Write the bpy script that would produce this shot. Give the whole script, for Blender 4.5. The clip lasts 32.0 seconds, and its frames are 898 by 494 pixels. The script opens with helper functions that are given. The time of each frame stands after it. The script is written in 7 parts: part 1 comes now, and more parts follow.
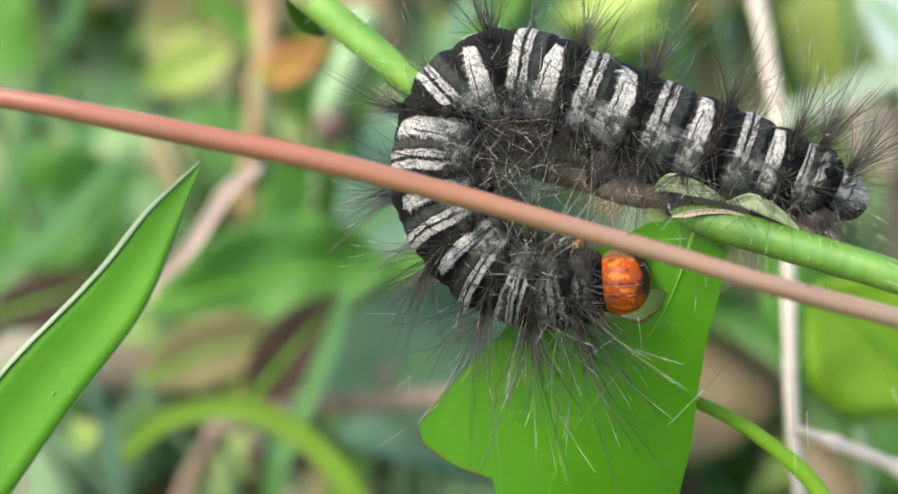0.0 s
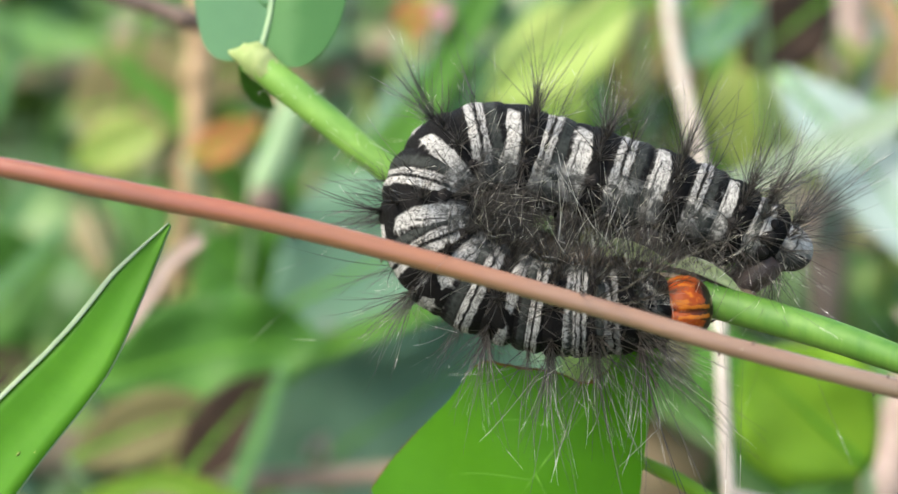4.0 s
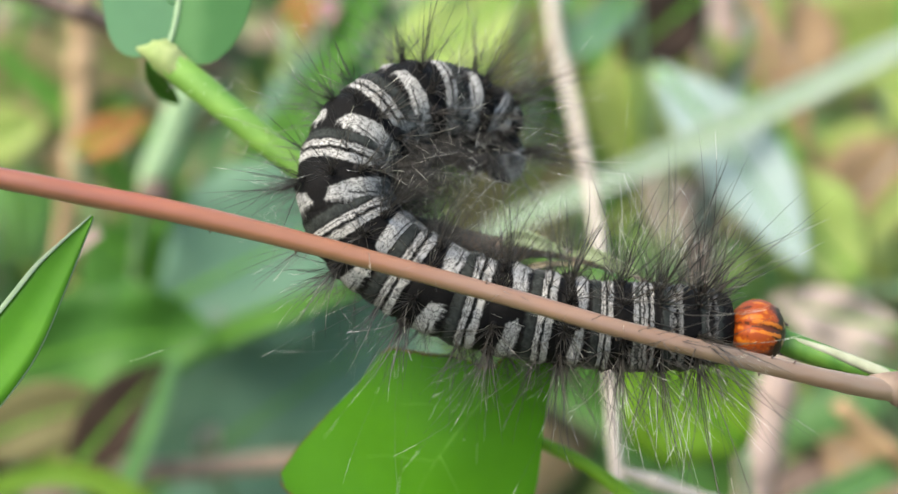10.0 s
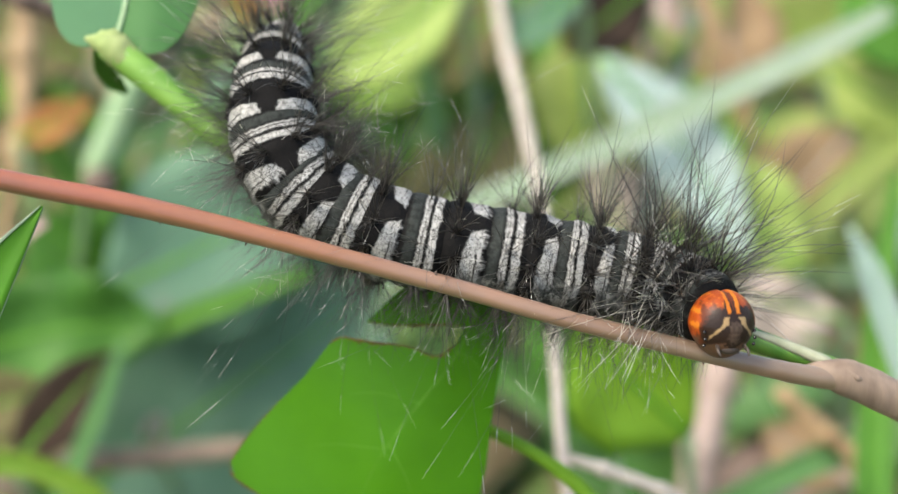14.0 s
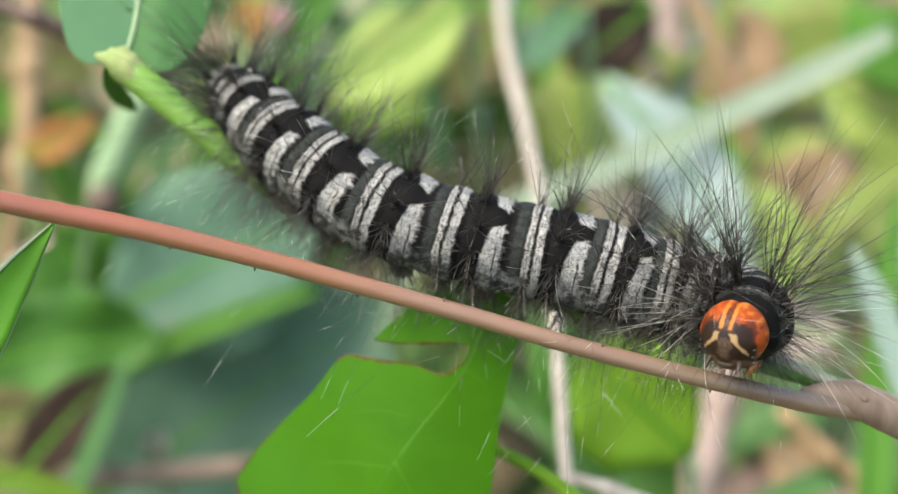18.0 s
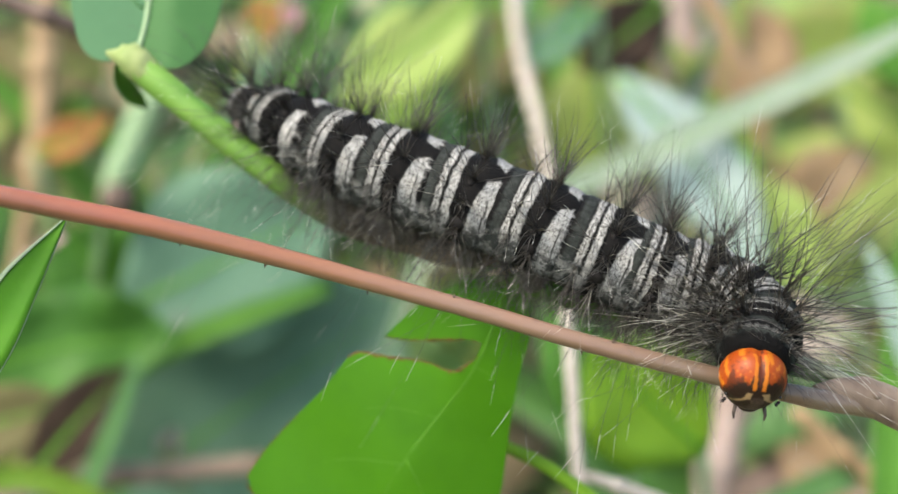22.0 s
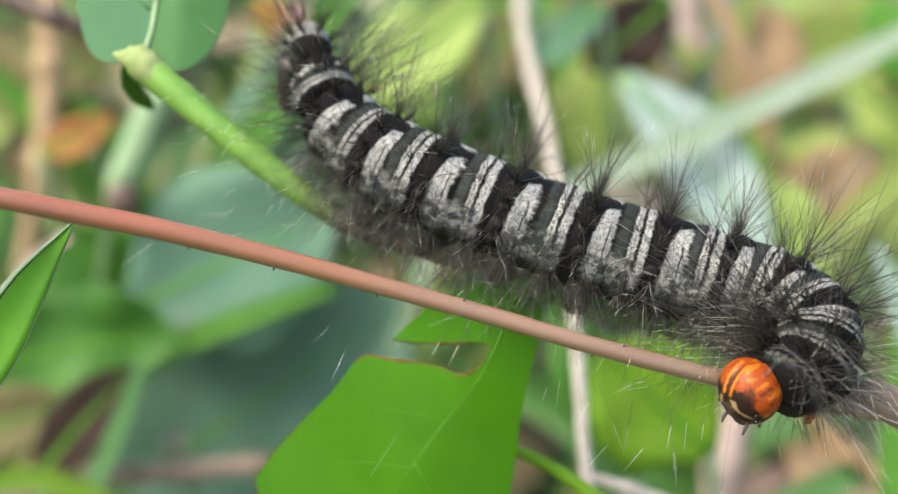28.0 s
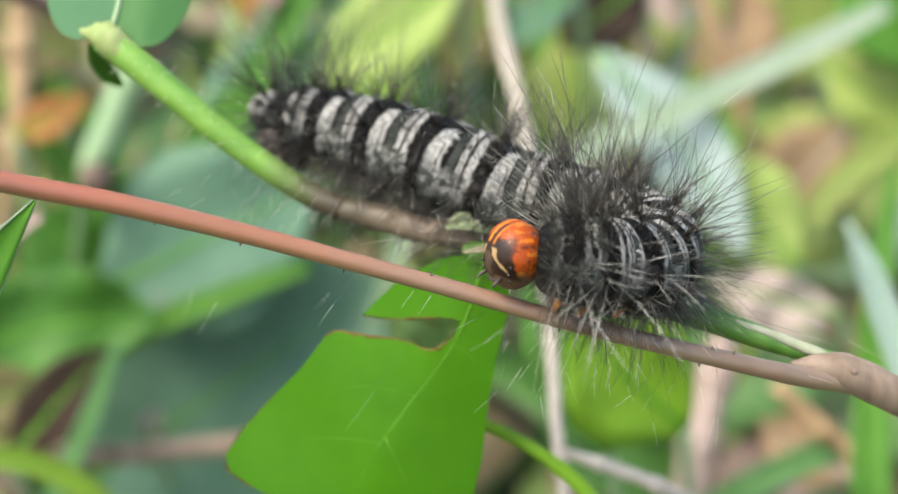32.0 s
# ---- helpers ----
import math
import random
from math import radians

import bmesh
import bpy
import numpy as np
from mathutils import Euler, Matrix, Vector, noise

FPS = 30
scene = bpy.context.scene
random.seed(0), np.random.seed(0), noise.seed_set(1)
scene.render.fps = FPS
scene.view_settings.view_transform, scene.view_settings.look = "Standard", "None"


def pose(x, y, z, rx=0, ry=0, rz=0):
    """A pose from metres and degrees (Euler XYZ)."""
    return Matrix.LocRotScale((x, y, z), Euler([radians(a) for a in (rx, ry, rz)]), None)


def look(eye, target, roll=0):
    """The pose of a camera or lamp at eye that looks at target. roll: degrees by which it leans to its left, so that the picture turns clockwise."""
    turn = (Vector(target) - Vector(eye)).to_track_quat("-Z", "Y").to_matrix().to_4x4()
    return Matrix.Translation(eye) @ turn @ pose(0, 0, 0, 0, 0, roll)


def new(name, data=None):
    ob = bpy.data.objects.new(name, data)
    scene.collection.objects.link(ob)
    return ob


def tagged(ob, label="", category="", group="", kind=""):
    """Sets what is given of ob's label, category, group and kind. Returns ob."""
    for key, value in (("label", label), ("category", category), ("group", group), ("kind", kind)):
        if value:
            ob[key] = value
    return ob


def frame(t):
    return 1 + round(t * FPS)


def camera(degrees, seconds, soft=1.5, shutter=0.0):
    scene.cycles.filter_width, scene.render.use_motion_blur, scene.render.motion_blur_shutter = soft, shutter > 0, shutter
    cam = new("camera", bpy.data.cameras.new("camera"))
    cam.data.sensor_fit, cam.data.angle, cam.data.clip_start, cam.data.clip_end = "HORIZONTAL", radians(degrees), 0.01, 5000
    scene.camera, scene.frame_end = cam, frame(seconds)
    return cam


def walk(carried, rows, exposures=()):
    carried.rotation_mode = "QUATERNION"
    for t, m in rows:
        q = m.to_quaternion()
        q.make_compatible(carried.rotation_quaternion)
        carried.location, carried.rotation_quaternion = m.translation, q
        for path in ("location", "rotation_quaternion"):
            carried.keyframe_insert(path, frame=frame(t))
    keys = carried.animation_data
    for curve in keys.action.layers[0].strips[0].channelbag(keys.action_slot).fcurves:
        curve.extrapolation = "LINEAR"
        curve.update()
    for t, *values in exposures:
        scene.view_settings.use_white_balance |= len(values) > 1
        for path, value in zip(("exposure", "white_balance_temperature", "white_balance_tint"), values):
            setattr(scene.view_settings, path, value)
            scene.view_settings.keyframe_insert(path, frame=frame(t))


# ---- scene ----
# ---- camera and its way ----
cam = camera(34, 32.0)
cam.data.dof.use_dof = True
cam.data.dof.focus_distance = 0.0868
cam.data.dof.aperture_fstop = 23
walk(cam, [
    (0, pose(0.004115, -0.074107, 0.156023, 62.69, 3.981, 10.027)),
    (0.5, pose(0.004154, -0.075101, 0.155949, 63.25, 3.934, 9.811)),
    (1, pose(0.004495, -0.076052, 0.156018, 63.747, 4.037, 9.388)),
    (1.5, pose(0.004094, -0.076369, 0.156072, 64.243, 3.572, 9.437)),
    (2, pose(0.003011, -0.075554, 0.155549, 64.882, 3.077, 8.859)),
    (2.5, pose(0.002756, -0.075715, 0.1557, 65.237, 3.112, 8.61)),
    (3, pose(0.002327, -0.076086, 0.155471, 65.633, 3.023, 7.981)),
    (3.5, pose(0.00229, -0.076831, 0.155805, 65.756, 2.958, 7.619)),
    (4, pose(0.002058, -0.07718, 0.15584, 65.962, 2.591, 6.9)),
    (4.5, pose(0.001886, -0.077132, 0.155863, 65.933, 2.388, 6.069)),
    (6.5, pose(0.001681, -0.078222, 0.156411, 66.208, 1.425, 4.664)),
    (7, pose(0.001604, -0.078537, 0.15663, 66.252, 1.456, 4.4)),
    (7.5, pose(0.001684, -0.078599, 0.156976, 66.063, 1.63, 3.77)),
    (8, pose(0.001168, -0.079128, 0.156918, 65.895, 1.267, 3.296)),
    (8.5, pose(0.000944, -0.07964, 0.15722, 65.809, 1.105, 3.316)),
    (9, pose(0.000485, -0.080094, 0.157348, 65.702, 0.992, 3.179)),
    (9.5, pose(0.000244, -0.080665, 0.157584, 65.565, 0.85, 2.675)),
    (10, pose(0.000108, -0.080765, 0.157519, 65.431, 0.783, 2.125)),
    (10.5, pose(0.000339, -0.081173, 0.157808, 65.427, 0.538, 1.553)),
    (11, pose(0.000402, -0.0816, 0.158097, 65.139, 0.6, 0.901)),
    (11.5, pose(0.00044, -0.081743, 0.158126, 64.986, 0.459, 0.518)),
    (12, pose(0.000145, -0.081638, 0.158071, 64.975, 0.211, 0.283)),
    (12.5, pose(0.000141, -0.081771, 0.158062, 64.999, 0.151, -0.057)),
    (13, pose(0, -0.081521, 0.158014, 65.004, 0.01, -0.004)),
    (13.5, pose(0.000004, -0.081657, 0.158027, 64.938, -0.092, 0.042)),
    (14, pose(-0.000202, -0.081432, 0.157972, 64.947, -0.128, 0.136)),
    (14.5, pose(-0.000469, -0.081667, 0.158029, 65.12, -0.359, 0.362)),
    (16.5, pose(-0.000621, -0.081742, 0.157973, 65.522, -0.428, 0.456)),
    (17, pose(-0.000944, -0.081696, 0.157916, 65.644, -0.44, 0.444)),
    (17.5, pose(-0.000975, -0.081659, 0.157968, 65.726, -0.528, 0.47)),
    (18, pose(-0.000789, -0.081714, 0.158053, 65.694, -0.474, 0.226)),
    (18.5, pose(-0.000479, -0.08178, 0.158038, 65.635, -0.409, 0.188)),
    (19, pose(-0.000488, -0.081911, 0.157993, 65.698, -0.39, 0.594)),
    (19.5, pose(-0.000767, -0.081717, 0.158007, 65.843, -0.447, 0.927)),
    (20, pose(-0.000459, -0.081764, 0.158097, 65.739, -0.192, 0.791)),
    (20.5, pose(-0.000283, -0.081921, 0.158024, 65.684, -0.019, 0.471)),
    (21, pose(-0.000095, -0.082013, 0.157992, 65.653, -0.053, 0.578)),
    (21.5, pose(-0.000329, -0.08187, 0.157804, 65.733, -0.175, 0.753)),
    (22, pose(-0.000516, -0.081691, 0.15782, 65.685, -0.217, 0.746)),
    (22.5, pose(-0.000524, -0.081296, 0.157721, 65.682, -0.203, 0.893)),
    (23, pose(-0.000614, -0.081394, 0.157874, 65.632, -0.243, 1.016)),
    (23.5, pose(-0.000894, -0.081295, 0.157948, 65.638, -0.297, 1.166)),
    (24, pose(-0.00087, -0.081433, 0.157851, 65.699, -0.345, 1.091)),
    (24.5, pose(-0.000861, -0.081115, 0.157946, 65.796, -0.407, 1.015)),
    (25, pose(-0.000863, -0.081115, 0.157883, 65.826, -0.433, 1.088)),
    (25.5, pose(-0.000785, -0.081135, 0.157931, 65.758, -0.292, 0.897)),
    (27.5, pose(-0.000888, -0.081215, 0.158088, 65.639, -0.155, 1.011)),
    (28, pose(-0.000926, -0.081072, 0.157989, 65.537, -0.152, 0.834)),
    (28.5, pose(-0.001051, -0.081045, 0.158, 65.383, -0.268, 0.854)),
    (29, pose(-0.001106, -0.081151, 0.157955, 65.223, -0.356, 0.656)),
    (29.5, pose(-0.001143, -0.081193, 0.157963, 65.105, -0.432, 0.464)),
    (30, pose(-0.001093, -0.081154, 0.157884, 65.023, -0.473, 0.324)),
    (30.5, pose(-0.000947, -0.081234, 0.1579, 64.911, -0.442, 0.293)),
    (31, pose(-0.000885, -0.081418, 0.157808, 64.92, -0.423, 0.113)),
    (31.5, pose(-0.000613, -0.081402, 0.157716, 64.878, -0.386, -0.08)),
    (32, pose(-0.000014, -0.081359, 0.157649, 64.84, -0.185, 0.093)),
], exposures=[(0, 1.77), (2, 1.74), (4, 1.66), (7, 1.6), (12, 1.58), (17, 1.54), (24, 1.53), (28, 1.57), (30, 1.63), (32, 1.61)])

# ---- sky, sun, exposure ----
world = bpy.data.worlds.new("sky")
scene.world = world
world.use_nodes = True
wn = world.node_tree
sky = wn.nodes.new("ShaderNodeTexSky")
sky.sky_type, sky.sun_disc = "NISHITA", False
sky.sun_elevation, sky.sun_rotation = radians(58), radians(-120)
sky.air_density, sky.dust_density, sky.ozone_density = 1.0, 3.0, 1.0
wn.links.new(sky.outputs[0], wn.nodes["Background"].inputs[0])
wn.nodes["Background"].inputs[1].default_value = 0.15
sun = new("sun", bpy.data.lights.new("sun", "SUN"))
sun.data.energy, sun.data.angle, sun.data.color = 1.5, radians(25), (1.0, 0.96, 0.9)
sun.matrix_world = look((-0.866 * 0.53, -0.5 * 0.53, 0.848), (0, 0, 0))
scene.view_settings.use_white_balance = True
scene.view_settings.white_balance_temperature = 7050
scene.view_settings.white_balance_tint = 8.5

# ---- plan axes: x along the twig, y away from the viewer, z up, tilted to the slope of the stems; millimetres ----
PLAN = pose(0, 0, 0.12, -25, 0, 0)


def at(p):
    return PLAN @ Vector((p[0] / 1000, p[1] / 1000, p[2] / 1000))


TOWARD = (PLAN.to_3x3() @ Vector((0, -1, 0))).normalized()


# ---- materials ----
def node(nt, kind, **inputs):
    n = nt.nodes.new(kind)
    for key, v in inputs.items():
        n.inputs[key.replace("_", " ")].default_value = v
    return n


def ramp(nt, fac, stops, mode="LINEAR"):
    n = nt.nodes.new("ShaderNodeValToRGB")
    n.color_ramp.interpolation = mode
    els = n.color_ramp.elements
    while len(els) < len(stops):
        els.new(0.5)
    for e, (p, c) in zip(els, stops):
        e.position, e.color = p, (*c, 1)
    nt.links.new(fac, n.inputs[0])
    return n.outputs[0]


def mix(nt, fac, a, b, mode="MIX"):
    n = nt.nodes.new("ShaderNodeMix")
    n.data_type, n.blend_type = "RGBA", mode
    for sock, v in ((n.inputs[0], fac), (n.inputs[6], a), (n.inputs[7], b)):
        if hasattr(v, "links"):
            nt.links.new(v, sock)
        else:
            sock.default_value = v if isinstance(v, (int, float)) else (*v, 1)
    return n.outputs[2]


def calc(nt, op, a, b=0.0, c=0.0):
    n = nt.nodes.new("ShaderNodeMath")
    n.operation = op
    for sock, v in zip(n.inputs, (a, b, c)):
        if hasattr(v, "links"):
            nt.links.new(v, sock)
        else:
            sock.default_value = v
    return n.outputs[0]


def noise_tex(nt, scale, detail=4.0, rough=0.55, vec=None, stretch=None):
    n = node(nt, "ShaderNodeTexNoise", Scale=scale, Detail=detail, Roughness=rough)
    if vec is None:
        vec = nt.nodes.new("ShaderNodeTexCoord").outputs["Object"]
    if stretch:
        m = nt.nodes.new("ShaderNodeMapping")
        m.inputs["Scale"].default_value = stretch
        nt.links.new(vec, m.inputs[0])
        vec = m.outputs[0]
    nt.links.new(vec, n.inputs["Vector"])
    return n.outputs[0]


def surface(name, shade, rough=0.5, bump=None, strength=0.3, depth=0.0002, translucent=0.0, spec=0.5, coat=0.0):
    """A material; shade(nt) returns its colour socket, bump(nt) its height socket."""
    m = bpy.data.materials.new(name)
    m.use_nodes = True
    nt = m.node_tree
    b = nt.nodes["Principled BSDF"]
    b.inputs["Roughness"].default_value = rough
    b.inputs["Specular IOR Level"].default_value = spec
    b.inputs["Coat Weight"].default_value = coat
    colour = shade(nt)
    nt.links.new(colour, b.inputs["Base Color"])
    if bump:
        bn = node(nt, "ShaderNodeBump", Strength=strength, Distance=depth)
        nt.links.new(bump(nt), bn.inputs["Height"])
        nt.links.new(bn.outputs[0], b.inputs["Normal"])
    if translucent:
        tr = nt.nodes.new("ShaderNodeBsdfTranslucent")
        nt.links.new(mix(nt, 1.0, colour, (1.0, 1.0, 0.55), "MULTIPLY"), tr.inputs[0])
        ms = nt.nodes.new("ShaderNodeMixShader")
        ms.inputs[0].default_value = translucent
        nt.links.new(b.outputs[0], ms.inputs[1])
        nt.links.new(tr.outputs[0], ms.inputs[2])
        nt.links.new(ms.outputs[0], nt.nodes["Material Output"].inputs[0])
    return m


def leafy(name, dark, light, rough=0.45, scale=220.0, translucent=0.3, stain=None):
    def shade(nt):
        big = noise_tex(nt, scale, 3)
        fine = noise_tex(nt, scale * 9, 4)
        c = mix(nt, ramp(nt, big, [(0.3, (0, 0, 0)), (0.7, (1, 1, 1))]), dark, light)
        c = mix(nt, calc(nt, "MULTIPLY", fine, 0.35), c, tuple(v * 0.55 for v in dark))
        if stain:
            spot = ramp(nt, noise_tex(nt, scale * 1.7, 5, 0.7), [(0.62, (0, 0, 0)), (0.72, (1, 1, 1))])
            c = mix(nt, calc(nt, "MULTIPLY", spot, 0.7), c, stain)
        return c
    return surface(name, shade, rough, lambda nt: noise_tex(nt, scale * 14, 3), 0.25, 0.0001, translucent, spec=0.2)


def fibrous(name, dark, light, rough=0.6, translucent=0.0, scale=500.0, stretch=(1, 1, 0.12)):
    def shade(nt):
        lines = noise_tex(nt, scale, 5, 0.6, stretch=stretch)
        big = noise_tex(nt, scale * 0.2, 2)
        c = mix(nt, ramp(nt, lines, [(0.35, (0, 0, 0)), (0.65, (1, 1, 1))]), dark, light)
        return mix(nt, calc(nt, "MULTIPLY", big, 0.4), c, tuple(v * 0.6 for v in dark))
    return surface(name, shade, rough, lambda nt: noise_tex(nt, scale * 2, 4, stretch=stretch), 0.35, 0.0001, translucent)


LEAF = leafy("fresh_leaf", (0.052, 0.205, 0.005), (0.086, 0.29, 0.009), 0.42, 60, 0.35)
LEAF_RIB = leafy("leaf_rib", (0.085, 0.26, 0.015), (0.12, 0.33, 0.03), 0.5, 300, 0.2)
LEAF_BITTEN = leafy("bitten_rim", (0.1, 0.055, 0.015), (0.2, 0.13, 0.03), 0.7, 900, 0.2)
LEAF_PALE = leafy("pale_leaf", (0.29, 0.405, 0.375), (0.43, 0.54, 0.5), 0.5, 60, 0.3)
LEAF_MILKY = leafy("milky_blade", (0.34, 0.44, 0.33), (0.48, 0.56, 0.44), 0.55, 60, 0.3)
LEAF_JOINT = leafy("joint_leaf", (0.055, 0.165, 0.075), (0.09, 0.225, 0.1), 0.6, 60, 0.3)
LEAF_JOINT_GREEN = leafy("joint_leaf_green", (0.055, 0.17, 0.05), (0.09, 0.235, 0.075), 0.6, 60, 0.3)
LEAF_SOFT = leafy("soft_green_leaf", (0.075, 0.2, 0.075), (0.14, 0.29, 0.115), 0.55, 40, 0.3)
LEAF_DEEP = leafy("deep_green_leaf", (0.026, 0.11, 0.01), (0.09, 0.245, 0.04), 0.5, 90, 0.3)
LEAF_ARCH = leafy("arched_leaf", (0.09, 0.2, 0.015), (0.19, 0.3, 0.035), 0.5, 60, 0.3)
LEAF_BLADE = leafy("blade_leaf", (0.066, 0.235, 0.012), (0.105, 0.305, 0.02), 0.45, 120, 0.35)
LEAF_BRIGHT = leafy("bright_leaf", (0.15, 0.335, 0.02), (0.225, 0.42, 0.035), 0.5, 60, 0.35)
LEAF_WHITE = leafy("downy_edge", (0.25, 0.35, 0.21), (0.37, 0.46, 0.32), 0.7, 200, 0.2)
LEAF_TEAL = leafy("blue_green_leaf", (0.078, 0.178, 0.112), (0.155, 0.285, 0.19), 0.55, 55, 0.25, (0.2, 0.2, 0.2))
LEAF_MID = leafy("mid_green_leaf", (0.06, 0.19, 0.025), (0.13, 0.32, 0.05), 0.5, 40, 0.35)
LEAF_LIME = leafy("lime_leaf", (0.235, 0.34, 0.055), (0.43, 0.505, 0.18), 0.5, 35, 0.35, (0.3, 0.25, 0.12))
LEAF_YELLOW = leafy("yellowish_leaf", (0.14, 0.285, 0.035), (0.265, 0.4, 0.095), 0.5, 35, 0.35, (0.25, 0.22, 0.1))
LEAF_DRY = leafy("dry_leaf", (0.26, 0.17, 0.09), (0.42, 0.3, 0.18), 0.75, 60, 0.2)
LEAF_SUNLIT = leafy("sunlit_leaf", (0.29, 0.43, 0.09), (0.43, 0.54, 0.18), 0.55, 45, 0.35)
LEAF_OLIVE = leafy("olive_leaf", (0.12, 0.115, 0.045), (0.21, 0.19, 0.085), 0.7, 60, 0.2)
LEAF_RUST = leafy("rust_leaf", (0.3, 0.12, 0.04), (0.42, 0.2, 0.07), 0.7, 110, 0.25)
# near-black brown: leaf litter, and shade painted into gaps between leaves
LEAF_DARK = leafy("litter_and_gap_shade", (0.014, 0.009, 0.006), (0.05, 0.032, 0.02), 0.8, 110, 0.05)
PETAL = leafy("pale_petal", (0.4, 0.33, 0.29), (0.56, 0.48, 0.42), 0.6, 130, 0.3)
PETAL_PINK = leafy("pink_petal", (0.5, 0.2, 0.3), (0.62, 0.3, 0.42), 0.6, 130, 0.3)
STEM_GREEN = fibrous("green_stem", (0.046, 0.15, 0.013), (0.115, 0.255, 0.033), 0.55)
STEM_BROWN = fibrous("brown_stem", (0.065, 0.042, 0.03), (0.16, 0.108, 0.08), 0.65)


def wither_shade(nt):
    """Fresh green that turns brown along the withered stretch."""
    g = nt.nodes.new("ShaderNodeNewGeometry")
    sep = nt.nodes.new("ShaderNodeSeparateXYZ")
    nt.links.new(g.outputs["Position"], sep.inputs[0])
    x = calc(nt, "ADD", calc(nt, "MULTIPLY", sep.outputs[0], 50.0), 1.0)
    x = calc(nt, "ADD", x, calc(nt, "MULTIPLY", calc(nt, "SUBTRACT", noise_tex(nt, 260, 4), 0.5), 0.25))
    lines = ramp(nt, noise_tex(nt, 500, 5, 0.6, stretch=(0.3, 1, 0.3)), [(0.35, (0, 0, 0)), (0.65, (1, 1, 1))])
    green = mix(nt, lines, (0.075, 0.2, 0.022), (0.165, 0.32, 0.05))
    bare = mix(nt, lines, (0.1, 0.073, 0.05), (0.235, 0.178, 0.125))
    # darker brown left of the ramp: the animal's shade put into the colour
    shadow_brown = mix(nt, lines, (0.045, 0.036, 0.02), (0.105, 0.084, 0.05))
    brown = mix(nt, ramp(nt, x, [(0.72, (0, 0, 0)), (0.9, (1, 1, 1))]), shadow_brown, bare)
    return mix(nt, ramp(nt, x, [(0.34, (0, 0, 0)), (0.56, (1, 1, 1))]), green, brown)


STEM_WITHER = surface("withering_stem", wither_shade, 0.55, lambda nt: noise_tex(nt, 1000, 4, stretch=(0.3, 1, 0.3)), 0.4, 0.0001)
STEM_BASE = fibrous("base_bark", (0.155, 0.108, 0.074), (0.31, 0.228, 0.165), 0.6)


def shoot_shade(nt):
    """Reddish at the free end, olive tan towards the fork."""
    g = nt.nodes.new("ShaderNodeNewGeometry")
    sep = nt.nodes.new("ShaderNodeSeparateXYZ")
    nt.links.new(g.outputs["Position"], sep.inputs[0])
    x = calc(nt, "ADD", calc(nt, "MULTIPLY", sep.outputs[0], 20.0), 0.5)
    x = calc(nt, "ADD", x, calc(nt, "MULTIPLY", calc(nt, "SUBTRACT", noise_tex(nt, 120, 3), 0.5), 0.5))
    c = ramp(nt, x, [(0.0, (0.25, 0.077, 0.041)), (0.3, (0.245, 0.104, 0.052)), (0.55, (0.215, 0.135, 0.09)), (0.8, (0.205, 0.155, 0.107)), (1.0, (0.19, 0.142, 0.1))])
    # olive is mixed in where the surface faces down, by its normal
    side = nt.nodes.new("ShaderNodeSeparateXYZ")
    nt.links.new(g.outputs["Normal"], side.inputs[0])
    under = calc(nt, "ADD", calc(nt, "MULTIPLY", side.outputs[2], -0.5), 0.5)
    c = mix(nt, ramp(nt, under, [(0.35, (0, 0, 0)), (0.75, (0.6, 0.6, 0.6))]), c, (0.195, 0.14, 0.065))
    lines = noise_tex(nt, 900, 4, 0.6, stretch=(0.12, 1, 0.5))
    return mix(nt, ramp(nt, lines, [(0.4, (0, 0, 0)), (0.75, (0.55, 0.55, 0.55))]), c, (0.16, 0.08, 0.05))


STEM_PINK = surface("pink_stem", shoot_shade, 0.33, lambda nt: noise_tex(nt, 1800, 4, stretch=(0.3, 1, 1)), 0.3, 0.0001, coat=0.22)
STEM_PALE = fibrous("pale_stem", (0.15, 0.26, 0.12), (0.26, 0.38, 0.2), 0.55)
SHEATH = fibrous("papery_sheath", (0.42, 0.36, 0.24), (0.6, 0.52, 0.38), 0.6, 0.3)
SHEATH_WHITE = fibrous("downy_sheath", (0.28, 0.31, 0.2), (0.42, 0.43, 0.32), 0.7, 0.1)
FLAKE = fibrous("papery_flake", (0.23, 0.31, 0.15), (0.36, 0.43, 0.25), 0.7, 0.25)
SHEATH_GREEN = fibrous("green_sheath", (0.22, 0.3, 0.09), (0.36, 0.42, 0.17), 0.7, 0.1)
STRAW = fibrous("straw", (0.31, 0.27, 0.215), (0.48, 0.435, 0.37), 0.6)
STRAW_DULL = fibrous("dull_straw", (0.26, 0.17, 0.085), (0.4, 0.28, 0.15), 0.7)
STRAW_PINK = fibrous("weathered_straw", (0.22, 0.16, 0.13), (0.37, 0.29, 0.245), 0.65)


def soil_shade(nt):
    a = noise_tex(nt, 14, 6, 0.6)
    b = noise_tex(nt, 90, 6, 0.65)
    c = ramp(nt, a, [(0.3, (0.05, 0.035, 0.02)), (0.5, (0.13, 0.1, 0.055)), (0.62, (0.07, 0.12, 0.03)), (0.75, (0.2, 0.16, 0.1))])
    return mix(nt, calc(nt, "MULTIPLY", b, 0.6), c, (0.03, 0.025, 0.015))


SOIL = surface("soil", soil_shade, 0.9, lambda nt: noise_tex(nt, 120, 6), 0.8, 0.004)


